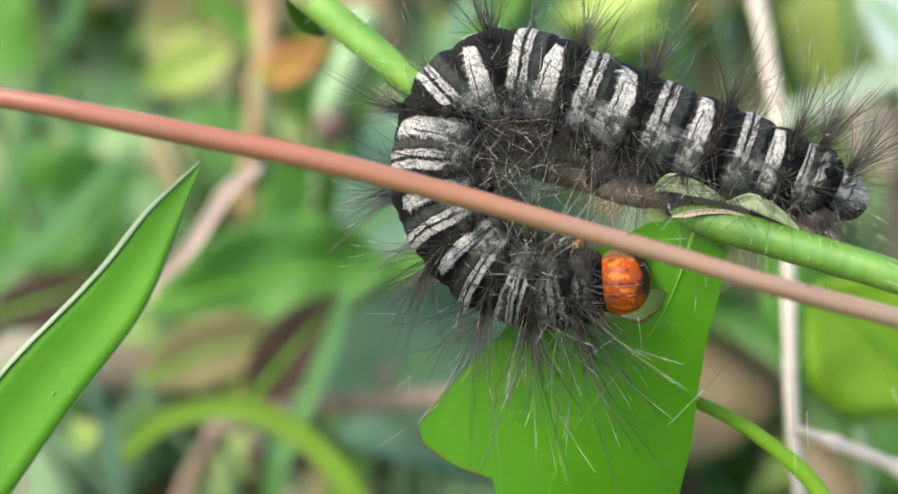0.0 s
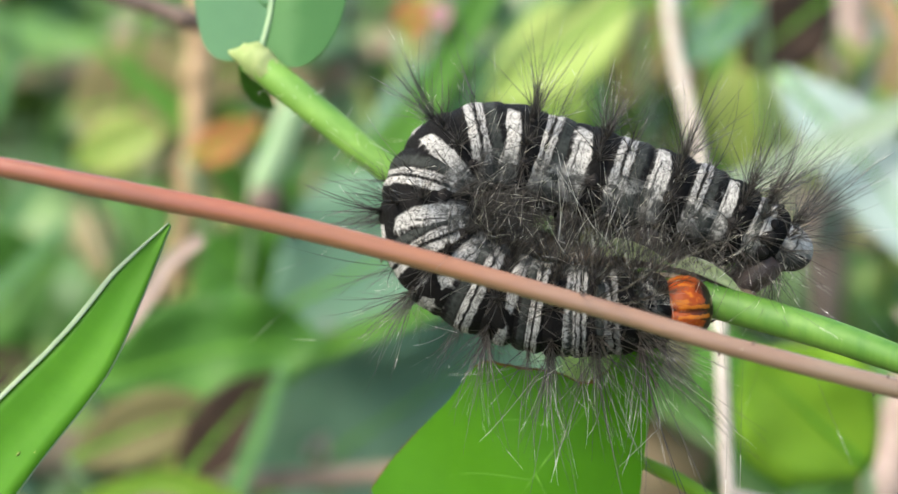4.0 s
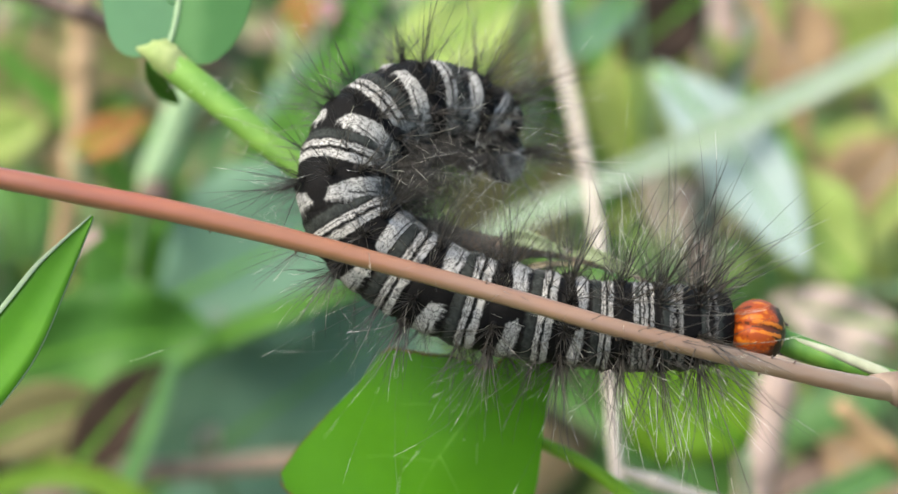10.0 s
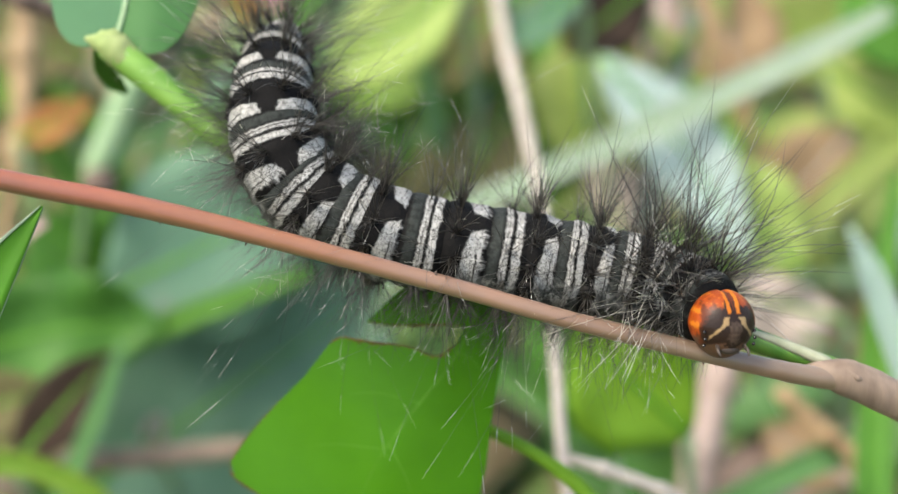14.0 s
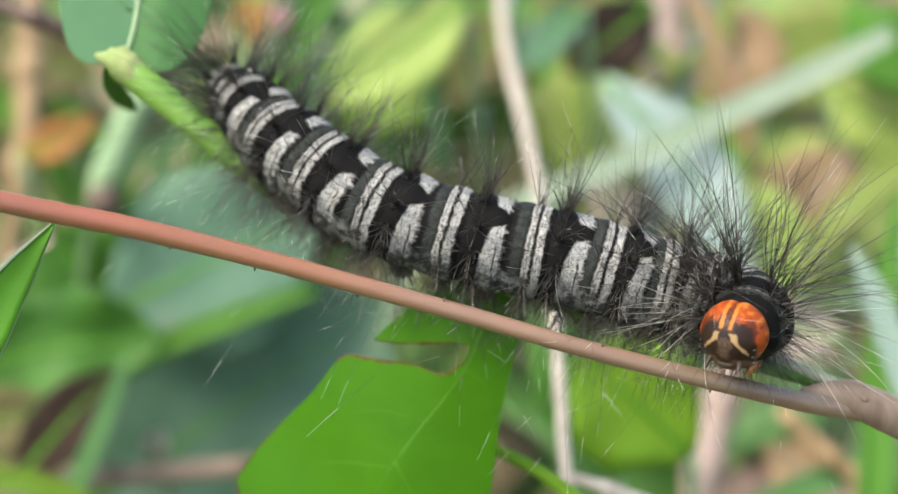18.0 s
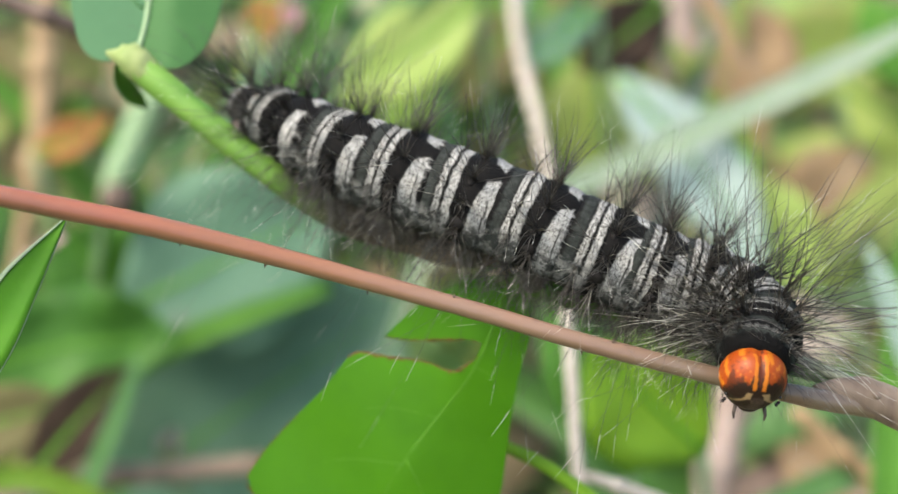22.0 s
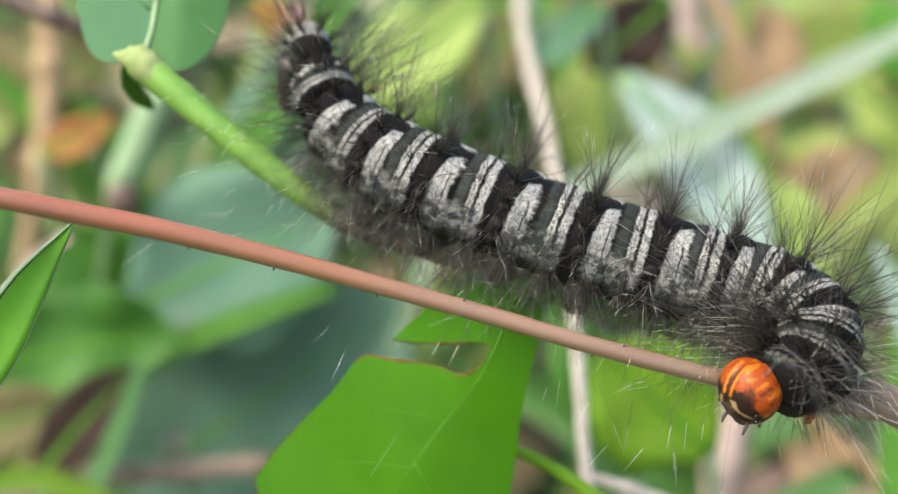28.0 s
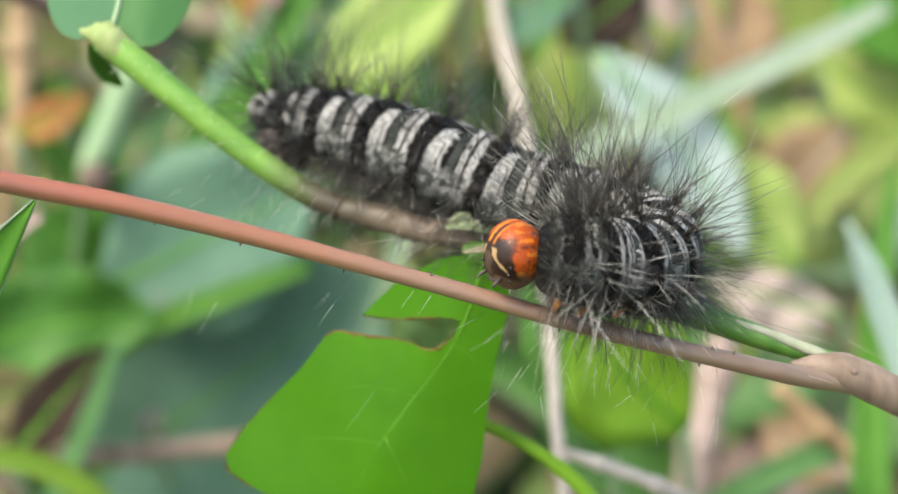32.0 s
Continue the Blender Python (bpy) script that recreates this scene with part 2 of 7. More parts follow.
def herb_shade(nt):
    g = nt.nodes.new("ShaderNodeNewGeometry")
    r = g.outputs["Random Per Island"]
    c = ramp(nt, r, [(0.0, (0.06, 0.18, 0.03)), (0.18, (0.13, 0.32, 0.05)), (0.34, (0.1, 0.22, 0.12)), (0.5, (0.3, 0.46, 0.1)),
                     (0.66, (0.26, 0.42, 0.22)), (0.78, (0.36, 0.27, 0.15)), (0.88, (0.16, 0.1, 0.06)), (1.0, (0.45, 0.36, 0.26))])
    return mix(nt, calc(nt, "MULTIPLY", noise_tex(nt, 160, 3), 0.5), c, (0.04, 0.08, 0.02))


HERBS = surface("herb_layer", herb_shade, 0.55, None, translucent=0.3)


BLACK, WHITE, GREY = (0.006, 0.0059, 0.0057), (0.395, 0.395, 0.368), (0.036, 0.041, 0.037)


def steps(pairs, soft=0.012):
    """Ramp stops that are white within each pair and black outside."""
    out = [(0.0, (0, 0, 0))]
    for lo, hi in pairs:
        out += [(max(0.0, lo - soft), (0, 0, 0)), (lo + soft, (1, 1, 1)), (hi - soft, (1, 1, 1)), (min(1.0, hi + soft), (0, 0, 0))]
    return out


def skin(name, stripes, patch=None, grey=(), crack=0.75, belly=0.5, pale=1.0, ragged=1.0):
    """Banded skin. marks: x runs along the segment from rear to front, y from the back (0) to the belly (1), z is the segment."""
    def shade(nt):
        at_ = nt.nodes.new("ShaderNodeAttribute")
        at_.attribute_name = "marks"
        sep = nt.nodes.new("ShaderNodeSeparateXYZ")
        nt.links.new(at_.outputs["Vector"], sep.inputs[0])
        s0, a0 = sep.outputs[0], sep.outputs[1]
        lay = nt.nodes.new("ShaderNodeCombineXYZ")
        for q, v, w in ((0, s0, 3.9), (1, a0, 9.0), (2, sep.outputs[2], 11.0)):
            nt.links.new(calc(nt, "MULTIPLY", v, w), lay.inputs[q])
        lay = lay.outputs[0]
        low = noise_tex(nt, 0.8, 2, 0.5, lay)
        mid = noise_tex(nt, 2.6, 5, 0.65, lay)
        streak = noise_tex(nt, 1.0, 4, 0.6, lay, (5.5, 0.7, 1))
        net = noise_tex(nt, 1.7, 4, 0.7, lay)
        s = calc(nt, "ADD", s0, calc(nt, "MULTIPLY", calc(nt, "SUBTRACT", low, 0.5), 0.07 * ragged))
        s = calc(nt, "ADD", s, calc(nt, "MULTIPLY", calc(nt, "SUBTRACT", mid, 0.5), 0.085 * ragged))
        a = calc(nt, "ADD", a0, calc(nt, "MULTIPLY", calc(nt, "SUBTRACT", mid, 0.5), 0.09))
        white = ramp(nt, s, steps(stripes))
        if patch:
            lo, hi, line = patch
            lean = calc(nt, "MULTIPLY", ramp(nt, a0, [(0.08, (1, 1, 1)), (0.3, (0, 0, 0))]), 0.09)
            rear = ramp(nt, calc(nt, "SUBTRACT", s, lean), [(lo - 0.012, (0, 0, 0)), (lo + 0.012, (1, 1, 1))])
            front = ramp(nt, s, [(hi - 0.012, (1, 1, 1)), (hi + 0.012, (0, 0, 0))])
            tongue = ramp(nt, calc(nt, "ADD", a, calc(nt, "MULTIPLY", calc(nt, "SUBTRACT", s0, 0.3), 0.22)), [(0.082, (0, 0, 0)), (0.1, (1, 1, 1))])
            cut = calc(nt, "MULTIPLY", ramp(nt, s, steps([(line, line + 0.022)], 0.008)), ramp(nt, a, [(0.2, (0, 0, 0)), (0.24, (1, 1, 1))]))
            spot = calc(nt, "MULTIPLY", calc(nt, "MULTIPLY", rear, front), calc(nt, "MULTIPLY", tongue, calc(nt, "SUBTRACT", 1.0, cut)))
            white = calc(nt, "MAXIMUM", white, spot)
        c = mix(nt, ramp(nt, s, steps(grey, 0.02)), BLACK, mix(nt, ramp(nt, mid, [(0.35, (0, 0, 0)), (0.65, (1, 1, 1))]), tuple(v * 0.4 for v in GREY), GREY)) if grey else mix(nt, low, BLACK, tuple(v * 2 for v in BLACK))
        chalk = mix(nt, ramp(nt, mid, [(0.35, (0, 0, 0)), (0.7, (1, 1, 1))]), tuple(v * pale for v in WHITE), tuple(v * 0.72 * pale for v in WHITE))
        flank = ramp(nt, a, [(0.36, (0, 0, 0)), (0.47, (1, 1, 1))])
        marble = ramp(nt, net, [(0.465, (0, 0, 0)), (0.515, (1, 1, 1))])
        wet = calc(nt, "MULTIPLY", marble, ramp(nt, s, [(0.15, (0, 0, 0)), (0.22, (1, 1, 1)), (0.94, (1, 1, 1)), (0.99, (0, 0, 0))]))
        lower = calc(nt, "MULTIPLY", calc(nt, "MAXIMUM", calc(nt, "MULTIPLY", wet, 0.75), calc(nt, "MULTIPLY", white, calc(nt, "ADD", marble, 0.2))), ramp(nt, a, [(0.5, (belly,) * 3), (0.6, (belly * 0.4,) * 3)]))
        white = calc(nt, "ADD", calc(nt, "MULTIPLY", white, calc(nt, "SUBTRACT", 1.0, flank)), calc(nt, "MULTIPLY", lower, flank))
        lines = ramp(nt, calc(nt, "ABSOLUTE", calc(nt, "SUBTRACT", streak, 0.5)), [(0.006, (1, 1, 1)), (0.028, (0, 0, 0))])
        veins = ramp(nt, calc(nt, "ABSOLUTE", calc(nt, "SUBTRACT", net, 0.5)), [(0.006, (1, 1, 1)), (0.02, (0, 0, 0))])
        dots = ramp(nt, noise_tex(nt, 6.5, 3, 0.6, lay), [(0.57, (0, 0, 0)), (0.64, (1, 1, 1))])
        if patch:
            chain = calc(nt, "MULTIPLY", ramp(nt, s, steps([(0.728, 0.752)], 0.006)), ramp(nt, noise_tex(nt, 3.2, 2, 0.5, lay), [(0.44, (0, 0, 0)), (0.5, (1, 1, 1))]))
            dots = calc(nt, "MAXIMUM", dots, chain)
        dark = calc(nt, "MULTIPLY", calc(nt, "MAXIMUM", calc(nt, "MAXIMUM", lines, veins), dots), crack)
        white = calc(nt, "MULTIPLY", white, calc(nt, "SUBTRACT", 1.0, dark))
        c = mix(nt, calc(nt, "MULTIPLY", flank, ramp(nt, s, [(0.16, (0, 0, 0)), (0.26, (0.5, 0.5, 0.5)), (0.92, (0.5, 0.5, 0.5)), (0.98, (0, 0, 0))])), c, GREY)
        c = mix(nt, white, c, chalk)
        return mix(nt, ramp(nt, a, [(0.6, (0, 0, 0)), (0.72, (0.9, 0.9, 0.9))]), c, (0.022, 0.021, 0.017))
    return surface(name, shade, 0.62, lambda nt: noise_tex(nt, 4200, 4, 0.65), 0.6, 0.00015, spec=0.05)


PAIR = ((0.7, 0.787), (0.838, 0.945))
SKIN = skin("banded_skin", PAIR, (0.215, 0.48, 0.395), ((0.53, 0.67),), 0.8, 0.64)
SKIN_FRONT = skin("thorax_skin", ((0.41, 0.5), (0.56, 0.62), (0.66, 0.75), (0.83, 0.92)), None, ((0.5, 0.56),), 0.95, 0.3, 0.85, 1.7)
SKIN_COLLAR = skin("collar_skin", ((0.4, 0.52), (0.62, 0.82)), None, ((0.16, 0.4),), 1.0, 0.25, 0.5, 4.0)
SKIN_DARK = skin("dark_skin", ((0.44, 0.54), (0.66, 0.76)), None, ((0.25, 0.42), (0.8, 0.9)), 1.0, 0.2, 0.3, 5.0)
SKIN_TAIL = skin("tail_skin", ((0.12, 0.36), (0.385, 0.6)), None, (), 0.6, 0.2)
HAIR_DARK = surface("dark_hair", lambda nt: mix(nt, noise_tex(nt, 900, 2), (0.012, 0.011, 0.009), (0.058, 0.052, 0.042)), 0.35)
HAIR_MID = surface("greyish_hair", lambda nt: mix(nt, noise_tex(nt, 900, 2), (0.11, 0.108, 0.094), (0.29, 0.285, 0.255)), 0.35, translucent=0.3)
HAIR_PALE = surface("pale_hair", lambda nt: mix(nt, noise_tex(nt, 900, 2), (0.55, 0.55, 0.52), (0.74, 0.74, 0.7)), 0.35, translucent=0.3)
LEG = surface("leg_skin", lambda nt: mix(nt, noise_tex(nt, 2500, 4), (0.012, 0.011, 0.01), (0.08, 0.07, 0.065)), 0.4)
LEG_TAIL = surface("tail_leg_skin", lambda nt: mix(nt, noise_tex(nt, 2500, 4), (0.014, 0.009, 0.007), (0.055, 0.037, 0.028)), 0.5)
WART = surface("wart_skin", lambda nt: mix(nt, noise_tex(nt, 2500, 4), (0.004, 0.004, 0.004), (0.02, 0.018, 0.016)), 0.6, spec=0.1)
LEG_AMBER = surface("amber_leg", lambda nt: mix(nt, noise_tex(nt, 2500, 4), (0.25, 0.09, 0.02), (0.5, 0.22, 0.07)), 0.35)
MOUTH = surface("mouth_skin", lambda nt: mix(nt, noise_tex(nt, 3000, 4), (0.015, 0.01, 0.008), (0.07, 0.05, 0.035)), 0.6)
EYE = surface("eye_gloss", lambda nt: mix(nt, noise_tex(nt, 900, 2), (0.006, 0.005, 0.005), (0.02, 0.015, 0.012)), 0.15)


def head_shade(nt):
    a = nt.nodes.new("ShaderNodeAttribute")
    a.attribute_name = "tint"
    return mix(nt, calc(nt, "MULTIPLY", noise_tex(nt, 2600, 4), 0.45), a.outputs["Color"], (0.03, 0.012, 0.006))


HEAD = surface("head_shell", head_shade, 0.44, lambda nt: noise_tex(nt, 6000, 3), 0.3, 0.00008, spec=0.22, coat=0.03)


# ---- shape helpers ----
def glide(points, n=6):
    """A smooth line through the points."""
    p = [Vector(q) for q in points]
    p = [p[0] * 2 - p[1], *p, p[-1] * 2 - p[-2]]
    out = []
    for i in range(1, len(p) - 2):
        for j in range(n):
            s = j / n
            out.append(0.5 * (2 * p[i] + (p[i + 1] - p[i - 1]) * s + (2 * p[i - 1] - 5 * p[i] + 4 * p[i + 1] - p[i + 2]) * s * s
                              + (3 * p[i] - p[i - 1] - 3 * p[i + 1] + p[i + 2]) * s ** 3))
    return [*out, p[-2]]


def spread(values, n):
    """The values stretched evenly over n places."""
    x = np.linspace(0, len(values) - 1, n)
    return np.interp(x, np.arange(len(values)), values)


def tube(bm, line, radii, sides=10, wobble=0.0, seed=0):
    """A closed tapered tube along the line."""
    rad = spread(radii, len(line))
    rnd = random.Random(seed)
    up, rings = Vector((0.13, 0.31, 0.94)), []
    for i, p in enumerate(line):
        d = (line[min(i + 1, len(line) - 1)] - line[max(i - 1, 0)]).normalized()
        a = d.cross(up).normalized()
        b = d.cross(a)
        ring = []
        for j in range(sides):
            w = 2 * math.pi * j / sides
            r = rad[i] * (1 + wobble * (rnd.random() - 0.5))
            ring.append(bm.verts.new(p + a * math.cos(w) * r + b * math.sin(w) * r))
        rings.append(ring)
    for r0, r1 in zip(rings, rings[1:]):
        for j in range(sides):
            bm.faces.new((r0[j], r0[(j + 1) % sides], r1[(j + 1) % sides], r1[j]))
    bm.faces.new(rings[0][::-1])
    bm.faces.new(rings[-1])


def ribbon(bm, line, widths, facing=None, fold=0.15, thick=0.0002, cols=6, twist=0.0, wave=0.0):
    """A leaf blade with thickness along the line, its upper side towards facing, folded along the middle."""
    wid = spread(widths, len(line))
    facing = facing or TOWARD
    top, low = [], []
    for i, p in enumerate(line):
        d = (line[min(i + 1, len(line) - 1)] - line[max(i - 1, 0)]).normalized()
        f = Matrix.Rotation(twist * i / len(line), 3, d) @ facing
        side = d.cross(f).normalized()
        nrm = side.cross(d).normalized()
        ra, rb = [], []
        for j in range(cols + 1):
            u = 2 * j / cols - 1
            h = abs(u) * fold * wid[i] / 2 + wave * wid[i] * math.sin(i * 0.9 + u * 2) * abs(u)
            q = p + side * u * wid[i] / 2 + nrm * h
            ra.append(bm.verts.new(q + nrm * thick / 2))
            rb.append(bm.verts.new(q - nrm * thick / 2))
        top.append(ra)
        low.append(rb)
    for i in range(len(line) - 1):
        for j in range(cols):
            bm.faces.new((top[i][j], top[i][j + 1], top[i + 1][j + 1], top[i + 1][j]))
            bm.faces.new((low[i][j + 1], low[i][j], low[i + 1][j], low[i + 1][j + 1]))
        bm.faces.new((top[i][0], top[i + 1][0], low[i + 1][0], low[i][0]))
        bm.faces.new((top[i + 1][cols], top[i][cols], low[i][cols], low[i + 1][cols]))
    for i in (0, -1):
        for j in range(cols):
            bm.faces.new((top[i][j + 1], top[i][j], low[i][j], low[i][j + 1]) if i == 0 else (top[i][j], top[i][j + 1], low[i][j + 1], low[i][j]))


def part(name, bm, material, parent, label="", smooth=True):
    """Links a bmesh, given in the space of the place, as one mesh object under a thing or a part."""
    root, base = parent, Vector((0, 0, 0))
    while root is not None:
        base += root.location
        root = root.parent
    for v in bm.verts:
        v.co -= base
    bmesh.ops.recalc_face_normals(bm, faces=bm.faces)
    return mesh_part(name, bm, material, parent, label, smooth)


def mesh_part(name, bm, material, parent, label="", smooth=True):
    me = bpy.data.meshes.new(name)
    for f in bm.faces:
        f.smooth = smooth
    bm.to_mesh(me)
    bm.free()
    for m in (material if isinstance(material, (list, tuple)) else (material,)):
        me.materials.append(m)
    ob = new(name, me)
    ob.parent = parent
    return tagged(ob, label)


def thing(name, base, label, category, group="", kind=""):
    ob = new(name)
    ob.empty_display_size = 0.005
    ob.location = base
    return tagged(ob, label, category, group, kind)


def grounded(line, lean=0.02, steps=5):
    """The line carried on from its last point down into the soil."""
    p = line[-1]
    d = (line[-1] - line[-2]).normalized() * lean
    foot = Vector((p.x + d.x, p.y + d.y + 0.01, -0.004))
    return [*line, *glide([p, p * 0.55 + foot * 0.45 + d * 0.25, foot], steps)[1:]]


# ---- the ground ----
def make_ground():
    bm = bmesh.new()
    xs = [-40, -12, -4, -1.5, *np.linspace(-0.8, 0.8, 41), 1.5, 4, 12, 40]
    ys = [-40, -12, -4, -1.2, *np.linspace(-0.5, 1.5, 51), 2.5, 5, 12, 40]
    grid = [[bm.verts.new((x, y, 0.012 * noise.noise((x * 6, y * 6, 0)) + 0.005 * noise.noise((x * 25, y * 25, 3)) - 0.004
                           + min(4.0, max(0.0, abs(y) - 2) * 0.02) * noise.noise((x * 0.2, y * 0.2, 7)))) for x in xs] for y in ys]
    for r0, r1 in zip(grid, grid[1:]):
        for j in range(len(xs) - 1):
            bm.faces.new((r0[j], r0[j + 1], r1[j + 1], r1[j]))
    ob = mesh_part("ground", bm, SOIL, None)
    tagged(ob, "dark soil with moss and plant litter", "ground", kind="structure")


make_ground()


def make_herbs():
    rnd = random.Random(5)
    bm = bmesh.new()
    for i in range(2600):
        y = 0.10 + 0.62 * rnd.random() ** 1.1
        x = (rnd.random() - 0.5) * (0.34 + 0.75 * y)
        h = rnd.uniform(0.004, 0.05) if y < 0.2 else rnd.uniform(0.004, 0.075)
        length, w = rnd.uniform(0.018, 0.05), rnd.uniform(0.006, 0.02)
        az, el = rnd.uniform(0, 6.283), rnd.uniform(-0.5, 0.9)
        d = Vector((math.cos(az) * math.cos(el), math.sin(az) * math.cos(el), math.sin(el)))
        p = Vector((x, y, h))
        line = [p + d * length * s - Vector((0, 0, length * 0.35 * s * s)) for s in (0, 0.25, 0.5, 0.75, 1)]
        f = (Vector((rnd.uniform(-0.5, 0.5), -0.6, 0.8))).normalized()
        ribbon(bm, line, [w * 0.15, w * 0.8, w, w * 0.7, 0.0003], f, 0.25, 0.0003, 2)
    wild = random.Random(15)
    for i in range(5200):
        x, y = wild.gauss(0, 0.75), wild.gauss(0.25, 0.7)
        if abs(x) < 0.17 + 0.375 * max(y, 0.0) and -0.16 < y < 0.74:
            continue
        length, w = wild.uniform(0.02, 0.06), wild.uniform(0.008, 0.024)
        az, el = wild.uniform(0, 6.283), wild.uniform(-0.4, 0.9)
        d = Vector((math.cos(az) * math.cos(el), math.sin(az) * math.cos(el), math.sin(el)))
        p = Vector((x, y, wild.uniform(0.002, 0.06)))
        line = [p + d * length * s - Vector((0, 0, length * 0.35 * s * s)) for s in (0, 0.35, 0.7, 1)]
        ribbon(bm, line, [w * 0.15, w, w * 0.8, 0.0003], Vector((wild.uniform(-0.5, 0.5), wild.uniform(-0.5, 0.5), 0.8)).normalized(), 0.25, 0.0003, 2)
    for i in range(500):
        y = 0.12 + 0.55 * rnd.random()
        x = (rnd.random() - 0.5) * (0.34 + 0.75 * y)
        top = Vector((x + rnd.uniform(-0.05, 0.05), y + rnd.uniform(-0.03, 0.03), rnd.uniform(0.03, 0.11)))
        line = glide([Vector((x, y, -0.003)), Vector((x, y, 0)) * 0.45 + top * 0.55 + Vector((0, 0, 0.01)), top], 3)
        ribbon(bm, line, [0.003, 0.004, 0.0035, 0.0004], None, 0.3, 0.0003, 2)
    ob = part("undergrowth", bm, HERBS, None)
    tagged(ob, "dense low herbs and dry leaves on soil", "undergrowth", kind="stuff")


make_herbs()


# ---- the twig that the animal walks on ----
def main_stem():
    base = at((40.9, 4, -20.8))
    ob = thing("plant_stem", (base.x, base.y, 0), "green and brown jointed stem with a pink side shoot", "plant stem")
    upper = glide([at(p) for p in ((-23, 8, 13.3), (-18.5, 8, 9.7), (-14.7, 8.2, 6.6), (-10.1, 8.4, 3.4), (-7.1, 8.1, 1.9))], 8)
    bm = bmesh.new()
    tube(bm, upper, [0.00105, 0.001, 0.00092, 0.00086, 0.0008], 16, 0.05, 1)
    part("stem", bm, STEM_WITHER, ob, "smooth green upper stem")
    bm = bmesh.new()
    tube(bm, glide([at(p) for p in ((-7.2, 8.1, 1.95), (-4.1, 7.6, 1.3), (-1.7, 7.2, 0.6), (0.8, 6.8, 0.3), (3.1, 6.4, -0.05), (6.1, 6, -0.8), (9, 5.4, -1.9))], 6), [0.0008, 0.00095, 0.0009, 0.0008, 0.0007, 0.00055, 0.0004], 14, 0.16, 2)
    part("withered_stem", bm, STEM_WITHER, ob, "withered brown stretch of stem")
    bm = bmesh.new()
    tube(bm, glide([at(p) for p in ((0.9, 6, -0.7), (1.7, 5.9, -0.8), (3.2, 5.6, -1.15), (5.5, 5, -1.75), (8, 4.5, -2.45), (13.3, 3.2, -3.95), (18.5, 2, -5.75), (21.9, 1.4, -6.9), (23.7, 1, -7.5))], 6), [0.0003, 0.00075, 0.00098, 0.00105, 0.00104, 0.00096, 0.00078, 0.0006, 0.0006], 16, 0.04, 3)
    part("lower_stem", bm, STEM_GREEN, ob, "green lower stem")
    bm = bmesh.new()
    tube(bm, glide([at(p) for p in ((16.6, 1.9, -4.7), (18.4, 1.5, -5.3), (20.1, 1.2, -5.9), (21.6, 0.9, -6.5), (22.9, 0.7, -7.1), (24, 0.7, -7.9))], 6), [0.00006, 0.0002, 0.0003, 0.00036, 0.0004, 0.0002], 12, 0.12, 5)
    part("sheath", bm, SHEATH_WHITE, ob, "torn papery rim along the stem")
    bm = bmesh.new()
    tube(bm, glide([at(p) for p in ((23.7, -0.3, -7.4), (24.1, -0.45, -7.7), (24.6, -0.45, -8), (25, -0.35, -8.2))], 5), [0.00005, 0.00022, 0.00024, 0.00005], 8, 0.2, 5)
    part("scar", bm, STEM_BASE, ob, "pale scar of a lost leaf")
    bm = bmesh.new()
    ribbon(bm, glide([at(p) for p in ((0.9, 4.9, -0.85), (1.9, 4.75, -0.65), (2.9, 4.7, -0.5), (4.3, 4.7, -0.55), (5.4, 4.6, -0.9))], 5), [0.0001, 0.0004, 0.00035, 0.00022, 0.00005], None, 0.6, 0.0001, 4)
    part("sheath", bm, SHEATH, ob, "papery sheath at the joint")
    for pts, wide in ((((-0.2, 5.7, 0.7), (0.8, 5.4, 1.15), (2.1, 5.2, 0.85), (3.1, 5.2, 0.5), (4, 5.3, 0.1)), (0.0003, 0.00115, 0.001, 0.0006, 0.0001)), (((4, 5, 0.05), (5.3, 4.8, 0.15), (6.4, 4.6, -0.3), (7.4, 4.5, -0.9), (8.2, 4.4, -1.5)), (0.0001, 0.00095, 0.0009, 0.0006, 0.0001))):
        bm = bmesh.new()
        ribbon(bm, glide([at(p) for p in pts], 5), list(wide), None, 0.5, 0.00008, 4, 0.0, 0.05)
        part("flake", bm, FLAKE, ob, "pale green papery flake along the stem")
    bm = bmesh.new()
    line = [at(p) for p in ((20.9, 0, -7.7), (22.7, 0.2, -7.7), (24.6, 0.6, -8.2), (27.5, 1.5, -9.5), (31.6, 3, -11.6), (36.9, 5, -15.3), (42.6, 8, -21.7))]
    tube(bm, grounded(glide(line, 6)), [0.0003, 0.0007, 0.00115, 0.0012, 0.00115, 0.0011, 0.0011, 0.0011, 0.0011, 0.0011], 16, 0.06, 4)
    part("base_stem", bm, STEM_BASE, ob, "brown woody base of the stem")
    bm = bmesh.new()
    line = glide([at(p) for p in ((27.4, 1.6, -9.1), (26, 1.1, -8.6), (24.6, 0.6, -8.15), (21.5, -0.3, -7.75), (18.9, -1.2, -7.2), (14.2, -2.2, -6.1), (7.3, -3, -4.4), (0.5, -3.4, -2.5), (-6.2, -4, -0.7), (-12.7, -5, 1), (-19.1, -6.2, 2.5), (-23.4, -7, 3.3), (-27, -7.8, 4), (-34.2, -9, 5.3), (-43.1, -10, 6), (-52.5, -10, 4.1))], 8)
